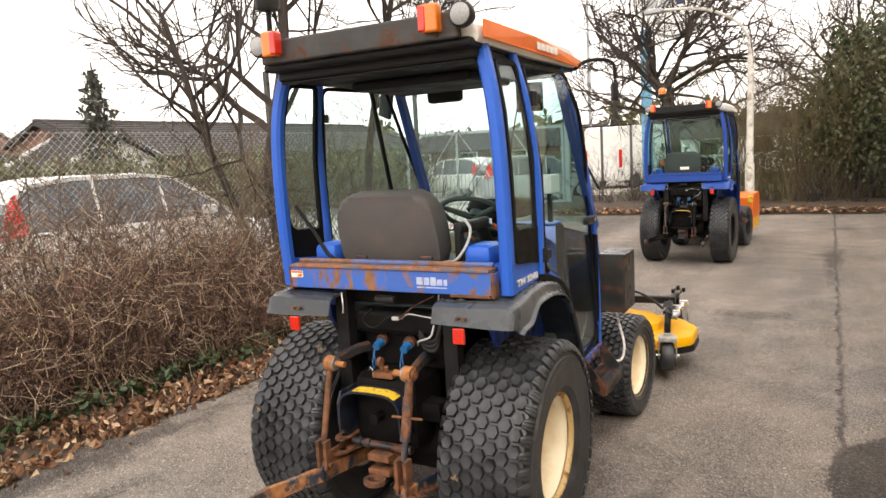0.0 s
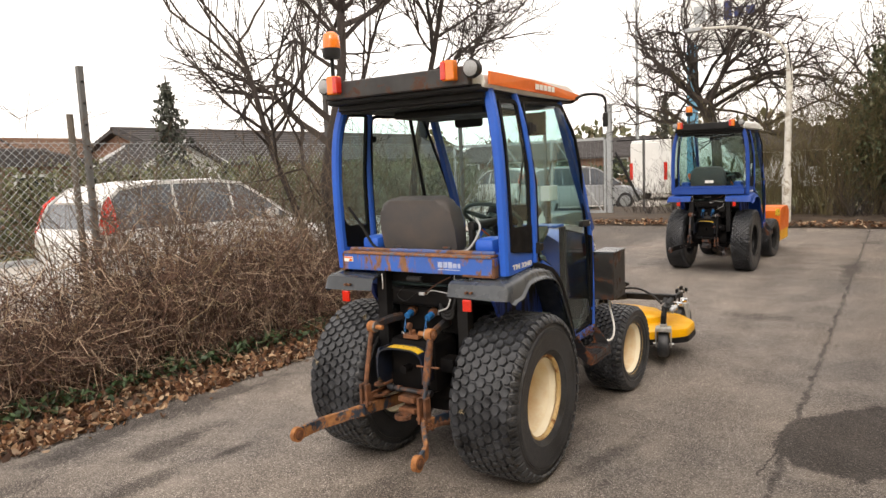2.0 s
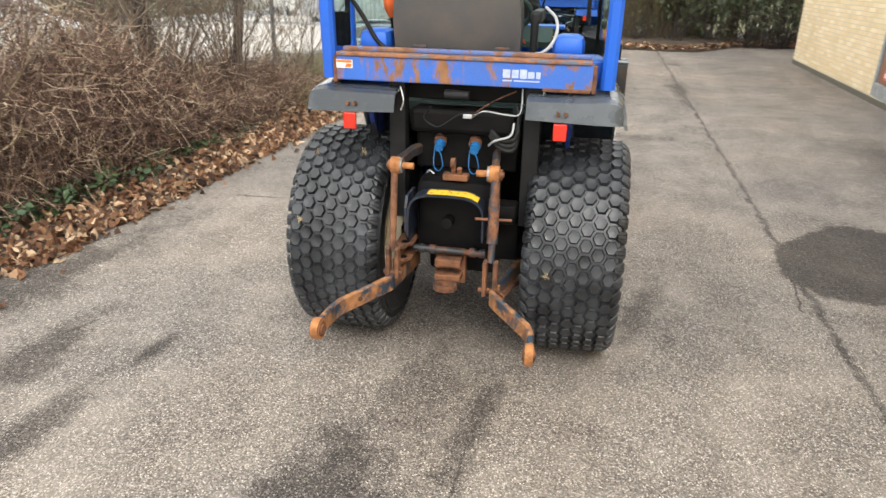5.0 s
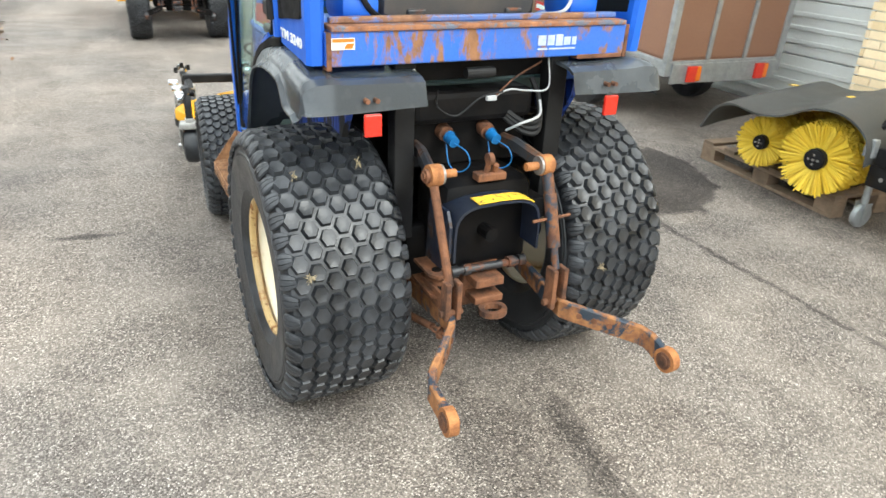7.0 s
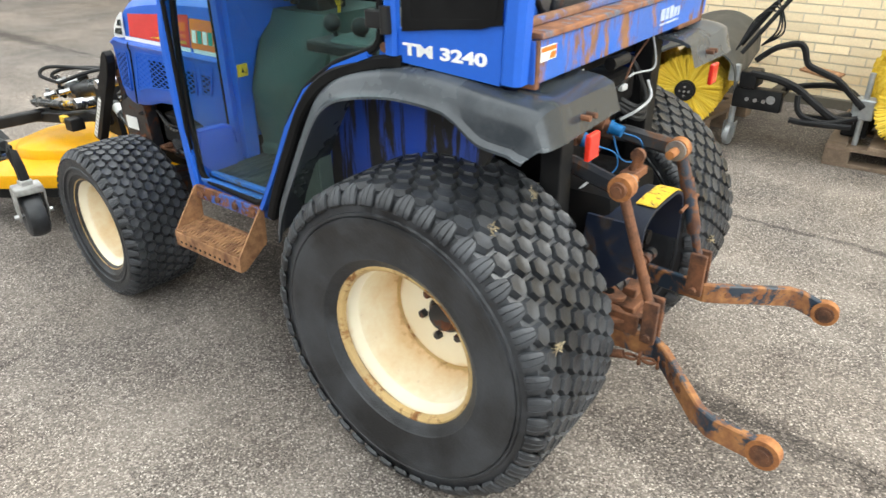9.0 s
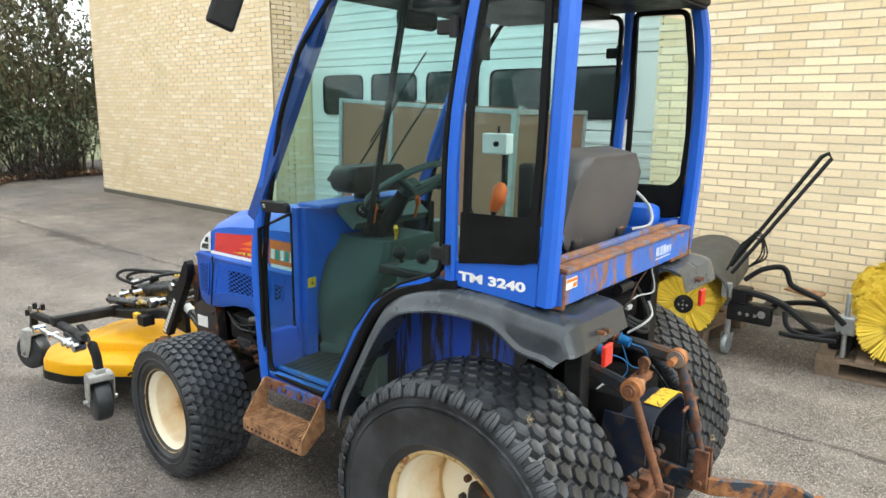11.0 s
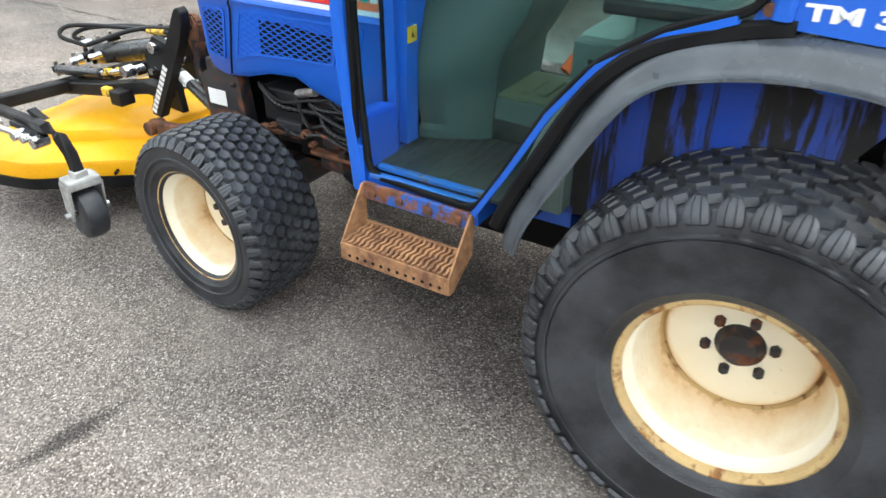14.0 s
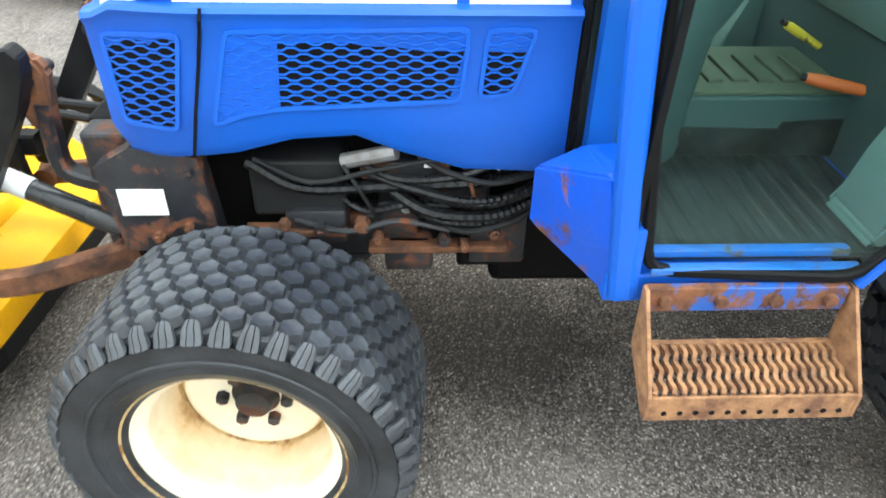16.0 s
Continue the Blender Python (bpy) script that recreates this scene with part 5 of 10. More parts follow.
    tube(bm, smooth_path([(-0.50, 0.78, 2.10), (-0.56, 0.84, 2.15), (-0.66, 0.90, 2.16), (-0.70, 0.91, 2.08)], 5), 0.009, 8)
    arm = part("mirror_arm", bm, BLACK, root, "black mirror arm", True)
    bm = bmesh.new()
    box(bm, (-0.014, -0.05, -0.08), (0.014, 0.05, 0.08), 0.012, pose(-0.70, 0.92, 2.03, 20, -5, 75))
    part("mirror_head", bm, BLACK_PLASTIC, arm, "black mirror head")
    back_of_cab(root, BODY, worn)


def back_of_cab(root, BODY, worn):
    bm = bmesh.new()
    box(bm, (-0.515, -0.283, 1.160), (0.495, -0.235, 1.252), 0.004)
    beam = part("rear_panel", bm, PANEL_RUST if worn else BODY, root, "blue rear cross panel eaten by rust" if worn else "blue rear panel")
    bm = bmesh.new()
    box(bm, (-0.50, -0.290, 1.252), (0.475, -0.200, 1.266), 0.003)
    part("ledge", bm, LEDGE_RUST if worn else BODY, beam, "rusty ledge on top of the rear panel" if worn else "blue ledge")
    bm = bmesh.new()
    box(bm, (-0.49, -0.240, 1.266), (0.47, -0.215, 1.284), 0.005)
    part("ledge_flange", bm, RUST_WORN if worn else BODY, beam, "flange with worn blue paint and rust" if worn else "blue flange")
    if worn:
        bm = bmesh.new()
        box(bm, (-0.500, -0.2860, 1.206), (-0.435, -0.2835, 1.236))
        st = part("sticker", bm, LABEL_WHITE, beam, "small white and orange sticker")
        bm = bmesh.new()
        prism(bm, [(-0.498, -0.2875, 1.226), (-0.437, -0.2875, 1.226), (-0.437, -0.2875, 1.235), (-0.498, -0.2875, 1.235)], (0, 0.001, 0))
        prism(bm, [(-0.466, -0.2875, 1.209), (-0.442, -0.2875, 1.209), (-0.437, -0.2875, 1.222), (-0.458, -0.2875, 1.222)], (0, 0.001, 0))
        part("sticker_print", bm, ORANGE, st)
        for x0, x1, z0, z1 in ((0.150, 0.178, 1.196, 1.226), (0.184, 0.209, 1.196, 1.226), (0.214, 0.240, 1.194, 1.228), (0.244, 0.268, 1.196, 1.220), (0.274, 0.290, 1.196, 1.220),
                               (0.150, 0.185, 1.183, 1.188), (0.192, 0.288, 1.183, 1.188)):
            bm = bmesh.new()
            box(bm, (x0, -0.2850, z0), (x1, -0.2832, z1))
            part("logo_bar", bm, FADED_PRINT, beam, "faded pale print")
        for x in (-0.505, 0.488):
            bm = bmesh.new()
            box(bm, (x - 0.009, -0.2855, 1.150), (x + 0.006, -0.24, 1.252), 0.003)
            part("corner_strap", bm, RUST, beam, "rusted corner strap")
        bm = bmesh.new()
        box(bm, (0.30, -0.286, 1.150), (0.475, -0.25, 1.164), 0.003)
        part("bottom_strap", bm, RUST, beam, "rusted bottom strap")
    else:
        bm = bmesh.new()
        prism(bm, [(-0.49, -0.262, 1.30), (0.49, -0.262, 1.30), (0.46, -0.262, 2.08), (-0.46, -0.262, 2.08)], (0, 0.005, 0))
        rg = part("rear_window", bm, GLASS, root, "rear cab window")
        rg.visible_shadow = False
        bm = bmesh.new()
        box(bm, (-0.06, -0.268, 1.33), (0.06, -0.265, 1.37))
        part("sticker", bm, LABEL_WHITE, rg)


def rusted_bar(worn):
    return BLACK_RUSTY if worn else BLACK_PLASTIC


BLACK_RUSTY = rusted("black_bar_rust_tinged", (0.016, 0.015, 0.015), (0.075, 0.035, 0.02), edge=0.56, scale=14.0)


PALE_GREEN = surface("pale_green_cab_plastic", (0.15, 0.205, 0.18), (0.11, 0.155, 0.138), rough=0.55, scale=5.0, grain=160.0)
PLEAT = surface("olive_pleated_vinyl", (0.075, 0.085, 0.05), (0.10, 0.105, 0.065), rough=0.7, scale=8.0)
WASHER = surface("dull_steel", (0.30, 0.30, 0.30), (0.16, 0.11, 0.08), rough=0.5, metal=0.5, scale=30.0)
HOSE_GREY = surface("pale_grey_hose", (0.42, 0.43, 0.44), (0.30, 0.31, 0.32), rough=0.5)
LEDGE_RUST = rusted("rust_eaten_ledge", (0.10, 0.12, 0.17), (0.33, 0.145, 0.068), edge=0.45, scale=15.0, dark=(0.16, 0.068, 0.036))
PANEL_RUST = rusted("blue_panel_with_rust_runs", (0.030, 0.125, 0.50), (0.27, 0.13, 0.058), edge=0.54, scale=13.0, dark=(0.17, 0.085, 0.045), streak=0.38)
RUST_WORN = rusted("worn_flange", (0.07, 0.13, 0.36), (0.26, 0.135, 0.075), edge=0.50, scale=13.0, dark=(0.15, 0.075, 0.045))
FADED_PRINT = surface("faded_pale_print", (0.46, 0.52, 0.66), (0.22, 0.30, 0.55), rough=0.5, scale=40.0)
HOSE_BLACK = surface("black_rubber_hose", (0.005, 0.0052, 0.006), (0.014, 0.014, 0.015), rough=0.36, scale=9.0, spec=0.35)
SILL_BLUE = rusted("worn_blue_sill", (0.015, 0.14, 0.52), (0.10, 0.12, 0.10), edge=0.58, scale=13.0, dark=(0.16, 0.08, 0.035))


# ---- inside the cab ----
def interior(root, BODY, worn):
    seat = None
    bm = bmesh.new()
    box(bm, (-0.255, -0.02, 1.10), (0.205, 0.42, 1.22), 0.035)
    seat = part("seat", bm, SEAT_GREY, root, "grey vinyl driver's seat, scuffed and rust-stained", True)
    bm = bmesh.new()
    tilt = pose(-0.052, -0.085, 1.225, 12, 0, 0)
    shape = rounded([(-0.245, 0.0), (0.245, 0.0), (0.252, 0.20), (0.222, 0.345), (-0.222, 0.345), (-0.252, 0.20)], 0.07, 4)
    prism(bm, [tilt @ Vector((x, -0.055, z)) for x, z in shape], tilt.to_3x3() @ Vector((0, 0.11, 0)))
    bmesh.ops.bevel(bm, geom=[e for e in bm.edges if len(e.link_faces) == 2 and min(len(f.verts) for f in e.link_faces) < 5 < max(len(f.verts) for f in e.link_faces)], offset=0.028, segments=3, profile=0.5, affect='EDGES')
    part("backrest", bm, SEAT_GREY, seat, "grey backrest with rounded corners", True)
    for x in (-0.20, 0.13):
        bm = bmesh.new()
        box(bm, (x - 0.03, -0.165, 1.262), (x + 0.03, -0.12, 1.292), 0.006)
        part("bracket", bm, RUST_DARK, seat, "rusty seat bracket")
    bm = bmesh.new()
    box(bm, (0.22, -0.08, 1.375), (0.265, 0.22, 1.425), 0.015)
    box(bm, (0.225, -0.08, 1.25), (0.255, -0.03, 1.40), 0.01)
    part("armrest", bm, BLACK_PLASTIC, seat, "black plastic armrest")
    bm = bmesh.new()
    box(bm, (-0.315, -0.06, 1.24), (-0.275, 0.0, 1.53), 0.012)
    part("belt_post", bm, BLACK_PLASTIC, seat, "black post beside the seat")
    if worn:
        # worn sill strips inside the door
        for x, z0, z1 in ((-0.522, 0.650, 0.664), (-0.482, 0.657, 0.672)):
            bm = bmesh.new()
            box(bm, (x - 0.010, 0.650, z0), (x + 0.010, 0.995, z1), 0.003)
            part("door_sill", bm, SILL_BLUE, root, "worn blue door sill strip")
    # wheel-arch covers and side trays
    for s in (-1, 1):
        bm = bmesh.new()
        box(bm, (s * 0.30, -0.20, 1.06), (s * 0.525, 0.02, 1.265), 0.03)
        box(bm, (s * 0.32, -0.19, 1.255), (s * 0.44, -0.02, 1.345), 0.03)
        part("arch_cover", bm, BODY, root, "blue wheel-arch cover inside the cab", True)
        bm = bmesh.new()
        box(bm, (s * 0.30, 0.025, 1.06), (s * 0.52, 0.34, 1.20), 0.03)
        part("side_console", bm, CAB_GREEN, root, "grey-green side console", True)
    bm = bmesh.new()
    box(bm, (-0.53, 0.16, 1.155), (-0.40, 0.40, 1.185), 0.008)
    part("side_tray", bm, BLACK_PLASTIC, root, "black lever tray")
    for y, r in ((0.335, 0.024), (0.235, 0.024)):
        bm = bmesh.new()
        rod(bm, (-0.47, y, 1.18), (-0.48, y + 0.01, 1.215), 0.006)
        bmesh.ops.create_uvsphere(bm, u_segments=12, v_segments=8, radius=r, matrix=pose(-0.48, y + 0.01, 1.225))
        part("knob", bm, BLACK_PLASTIC, root, "black ball knob", True)
    bm = bmesh.new()
    box(bm, (-0.50, 0.20, 1.150), (-0.46, 0.26, 1.162))
    part("yellow_tag", bm, YELLOW_MARK, root, "yellow warning tag")
    bm = bmesh.new()
    tube(bm, [(-0.36, 0.10, 1.2), (-0.37, 0.04, 1.40)], 0.008, 8)
    lev = part("lever", bm, BLACK, root, "black control lever")
    bm = bmesh.new()
    tube(bm, [(-0.368, 0.05, 1.385), (-0.372, 0.03, 1.42), (-0.375, 0.02, 1.455), (-0.376, 0.015, 1.47)], [0.015, 0.024, 0.022, 0.01], 12)
    part("grip", bm, ORANGE_GRIP, lev, "orange lever grip", True)
    if worn:
        bm = bmesh.new()
        tube(bm, smooth_path([(-0.50, -0.22, 1.52), (-0.42, -0.20, 1.40), (-0.36, -0.19, 1.30), (-0.30, -0.18, 1.26)], 4), 0.009, 8)
        part("wiper_arm", bm, BLACK, root, "black wiper arm across the open back", True)
        bm = bmesh.new()
        tube(bm, smooth_path([(0.22, -0.16, 1.27), (0.29, -0.20, 1.285), (0.33, -0.18, 1.34), (0.325, -0.12, 1.40), (0.28, -0.08, 1.44)], 6), 0.006, 8)
        part("white_hose", bm, HOSE_GREY, root, "white hose behind the seat", True)
    # dash and console
    bm = bmesh.new()
    box(bm, (-0.30, 0.93, 1.292), (0.32, 1.07, 1.310), 0.006)
    part("dash_shelf", bm, BODY, root, "blue shelf under the windscreen")
    bm = bmesh.new()
    shape = rounded([(-0.18, 1.345), (0.18, 1.345), (0.18, 1.455), (-0.18, 1.455)], 0.05, 4)
    prism(bm, [(x, 0.88, z) for x, z in shape], (0, 0.14, 0))
    bmesh.ops.bevel(bm, geom=[e for e in bm.edges if len(e.link_faces) == 2 and min(len(f.verts) for f in e.link_faces) < 5 < max(len(f.verts) for f in e.link_faces)], offset=0.03, segments=3, profile=0.5, affect='EDGES')
    box(bm, (-0.05, 0.93, 1.305), (0.05, 1.0, 1.35), 0.01)
    part("dash_top", bm, BLACK_PLASTIC, root, "black dashboard hood", True)
    bm = bmesh.new()
    prism(bm, [(-0.20, 0.93, 1.305), (0.26, 0.93, 1.305), (0.26, 0.83, 1.235), (-0.20, 0.83, 1.235)], (0, 0.02, -0.03))
    dash = part("instrument_panel", bm, CAB_GREEN, root, "grey-green instrument panel")
    for x in (-0.11, 0.0):
        bm = bmesh.new()
        rod(bm, (x, 0.875, 1.268), (x, 0.869, 1.275), 0.040, 20)
        dial = part("dial", bm, BLACK, dash, "round black dial")
        bm = bmesh.new()
        for k in range(7):
            a = radians(200 - k * 36)
            c = Vector((x + 0.026 * math.cos(a), 0.8675 + 0.026 * math.sin(a) * 0.83, 1.2762 + 0.026 * math.sin(a) * 0.55))
            box(bm, c - Vector((0.003, 0.002, 0.001)), c + Vector((0.003, 0.002, 0.001)))
        part("dial_marks", bm, LABEL_WHITE, dial)
    bm = bmesh.new()
    prism(bm, [(-0.31, 1.05, 0.66), (-0.255, 1.05, 0.66), (-0.245, 1.05, 0.92), (-0.20, 1.05, 1.06), (-0.12, 1.02, 1.155), (0.06, 0.98, 1.175), (0.06, 0.99, 1.27), (-0.31, 1.04, 1.29)], (0, -0.03, 0.0))
    part("console_front", bm, BODY, root, "blue sheet console under the dashboard")
    bm = bmesh.new()
    box(bm, (-0.305, 1.012, 0.955), (-0.262, 1.018, 0.997))
    yt = part("warning_label", bm, YELLOW_MARK, root, "square yellow warning label")
    bm = bmesh.new()
    prism(bm, [(-0.290, 1.0105, 0.968), (-0.278, 1.0105, 0.968), (-0.284, 1.0105, 0.985)], (0, 0.001, 0))
    part("warning_mark", bm, BLACK, yt)
    bm = bmesh.new()
    rings = []
    for z, xl, yl, yr, xr in ((0.655, -0.230, 1.010, 0.836, 0.17), (0.685, -0.236, 1.004, 0.830, 0.17), (0.70, -0.222, 0.998, 0.834, 0.17), (0.80, -0.245, 0.995, 0.824, 0.17), (0.905, -0.250, 0.995, 0.812, 0.17), (0.935, -0.232, 0.985, 0.792, 0.17), (1.02, -0.200, 0.985, 0.745, 0.17), (1.12, -0.150, 0.975, 0.712, 0.165), (1.165, -0.135, 0.97, 0.715, 0.16)):
        xe = -0.152 + 0.10 * max(0.0, z - 1.0)
        rings.append([bm.verts.new(p) for p in ((xl, yl, z), ((2 * xl + xe) / 3 - 0.008, (2 * yl + yr) / 3, z), (xe - 0.008, yr + 0.022, z), (xe + 0.014, yr, z), (xr, yr, z), (xr, 1.03, z), (xl, 1.03, z))])
    for p, q in zip(rings, rings[1:]):
        for i in range(7):
            bm.faces.new((p[i], p[(i + 1) % 7], q[(i + 1) % 7], q[i]))
    bm.faces.new(rings[0][::-1]), bm.faces.new(rings[-1])
    part("front_console", bm, CAB_GREEN, root, "grey-green moulded console with a bulged foot", True)
    bm = bmesh.new()
    box(bm, (-0.132, 0.47, 0.647), (0.140, 0.832, 0.785), 0.008)
    tun = part("centre_tunnel", bm, CAB_GREEN, root, "low grey-green tunnel between the foot wells")
    bm = bmesh.new()
    prism(bm, [(-0.1345, y, z) for y, z in ((0.832, 0.657), (0.832, 0.722), (0.63, 0.716), (0.625, 0.732), (0.47, 0.742), (0.47, 0.657))], (0.002, 0, 0))
    part("kick_strip", bm, MAT_FLOOR, tun, "black rubber kick strip")
    bm = bmesh.new()
    box(bm, (-0.128, 0.475, 0.7852), (0.135, 0.828, 0.794), 0.003)
    pad = part("tunnel_mat", bm, PLEAT, tun, "olive ribbed rubber pad")
    for k in range(5):
        bm = bmesh.new()
        y = 0.760 - k * 0.052
        box(bm, (-0.082, y - 0.016, 0.792), (0.066, y + 0.016, 0.801), 0.003)
        part("rib", bm, PLEAT, pad)
    for s in (-1, 1):
        bm = bmesh.new()
        prism(bm, [(s * 0.322, y, z) for y, z in ((0.614, 0.657), (0.597, 0.668), (0.592, 0.70), (0.568, 0.77), (0.540, 0.84), (0.50, 0.92), (0.465, 0.97), (0.463, 0.657))], (s * 0.150, 0, 0))
        bmesh.ops.bevel(bm, geom=bm.edges[:], offset=0.006, segments=2, affect='EDGES')
        part("arch_panel", bm, PALE_GREEN, root, "pale grey-green panel before the wheel arch", True)
    bm = bmesh.new()
    tube(bm, [(-0.03, 0.90, 1.10), (-0.03, 0.72, 1.355)], [0.045, 0.03], 12)
    box(bm, (-0.10, 0.80, 1.13), (0.04, 0.92, 1.24), 0.02)
    col = part("steering_column", bm, BLACK_PLASTIC, root, "black steering column", True)
    bm = bmesh.new()
    mm = pose(-0.03, 0.69, 1.385, -32, 0, 0)
    sweep(bm, [mm @ Vector((0.19 * math.cos(radians(10 * k)), 0.19 * math.sin(radians(10 * k)), 0)) for k in range(36)], disc(0.014, 8), (0.1, 0.5, 0.86), closed=True)
    for a in (90, 210, 330):
        tube(bm, [mm @ Vector((0, 0, -0.02)), mm @ Vector((0.19 * math.cos(radians(a)), 0.19 * math.sin(radians(a)), 0))], [0.022, 0.012], 8)
    turn_hub = bmesh.ops.create_cone(bm, cap_ends=True, segments=16, radius1=0.045, radius2=0.035, depth=0.04, matrix=mm)
    part("steering_wheel", bm, CAB_GREEN, col, "grey-green steering wheel", True)
    for (x, y, z), mt in (((-0.16, 0.76, 1.30), ORANGE_GRIP), ((0.08, 0.74, 1.30), ORANGE_GRIP), ((-0.10, 0.70, 1.20), YELLOW_MARK)):
        bm = bmesh.new()
        tube(bm, [(x + 0.05, y + 0.06, z - 0.07), (x, y, z)], 0.006, 6)
        tube(bm, [(x, y, z), (x - 0.03, y - 0.02, z + 0.03)], [0.012, 0.010], 8)
        part("column_lever", bm, mt, col, "coloured column lever", True)
    # orange pads beyond the tunnel
    for a, b in (((0.350, 0.815, 0.735), (0.385, 0.80, 0.770)), ((0.405, 0.805, 0.765), (0.435, 0.79, 0.805))):
        bm = bmesh.new()
        sweep(bm, [a, b], rect(0.034, 0.03, 0.006), (0, 1, 0))
        part("foot_pad", bm, ORANGE_GRIP, root, "small orange foot pad")
    # low levers beside the seat
    for a, b, mt, r in (((-0.122, 0.60, 0.820), (-0.175, 0.44, 0.800), ORANGE_GRIP, 0.013), ((0.0, 0.605, 0.886), (0.0, 0.52, 0.840), YELLOW_MARK, 0.010)):
        bm = bmesh.new()
        a, b = Vector(a), Vector(b)
        tube(bm, [a, a.lerp(b, 0.15), a.lerp(b, 0.5), b], [r * 0.8, r, r * 0.95, r * 0.7], 10)
        lv = part("seat_lever", bm, mt, root, "bright lever grip beside the seat", True)
        bm = bmesh.new()
        rod(bm, a, a + (a - b).normalized() * 0.012, r * 0.6, 8)
        part("lever_tip", bm, BLACK, lv)
    bm = bmesh.new()
    for k in range(2):
        box(bm, (-0.02 + k * 0.12, 0.86 - k * 0.03, 0.70), (0.06 + k * 0.12, 0.96 - k * 0.03, 0.72), 0.006, None)
    part("pedal", bm, OIL_SHADE_BLACK, root, "black foot pedals")
    bm = bmesh.new()
    box(bm, (-0.36, 0.40, 0.90), (0.36, 0.515, 1.07), 0.03)
    part("seat_box", bm, PALE_GREEN, root, "grey-green box under the seat", True)
    # grey control box hung at the far window
    bm = bmesh.new()
    box(bm, (0.40, 0.51, 1.50), (0.46, 0.64, 1.59), 0.006)
    cb = part("control_box", bm, LABEL_WHITE, root, "pale grey control box")
    bm = bmesh.new()
    rod(bm, (0.43, 0.57, 1.59), (0.43, 0.57, 1.62), 0.006)
    rod(bm, (0.40, 0.56, 1.545), (0.39, 0.56, 1.545), 0.012)
    box(bm, (0.43, 0.53, 1.36), (0.45, 0.55, 1.50))
    part("switch", bm, BLACK, cb)
    # inner mirror and sun blind
    bm = bmesh.new()
    box(bm, (-0.22, 0.55, 1.98), (-0.02, 0.60, 2.05), 0.02)
    part("inner_mirror", bm, BLACK_PLASTIC, root, "black inner mirror")
    bm = bmesh.new()
    rod(bm, (-0.42, 0.55, 1.25), (-0.43, 0.35, 2.08), 0.012)
    part("grab_rail", bm, BLACK, root, "black grab rail")
    bm = bmesh.new()
    box(bm, (0.26, 0.60, 1.90), (0.40, 0.62, 2.04), 0.01)
    part("sun_blind", bm, BLACK, root, "black sun blind")


# ---- bonnet ----
def inside(poly, p):
    c = False
    for (x0, y0), (x1, y1) in zip(poly, poly[1:] + poly[:1]):
        if (y0 > p[1]) != (y1 > p[1]) and p[0] < (x1 - x0) * (p[1] - y0) / (y1 - y0) + x0:
            c = not c
    return c


def lattice(bm, poly, place, pitch=0.040, rise=0.0100, thick=0.0030):
    """Stretched-metal mesh of flat hexagons that fills a 2D outline; place(u, v) gives the point in space."""
    us, vs = [p[0] for p in poly], [p[1] for p in poly]
    v, row = min(vs), 0
    while v < max(vs) + rise:
        u = min(us) - pitch + (pitch / 2 if row % 2 else 0)
        pts = []
        while u < max(us) + pitch:
            for du, dv in ((0.0, 0.0), (0.28, 0.0), (0.5, 0.5), (0.78, 0.5)):
                pts.append((u + du * pitch, v + dv * rise))
            u += pitch
        for a, b in zip(pts, pts[1:]):
            mid = ((a[0] + b[0]) / 2, (a[1] + b[1]) / 2)
            if inside(poly, mid):
                sweep(bm, [place(*a), place(*b)], rect(thick, thick), (1, 0, 0))
        v, row = v + rise, row + 1


def hood_half(y):
    return 0.291 if y < 1.70 else 0.291 - 0.032 * ((y - 1.70) / 0.19) ** 1.6


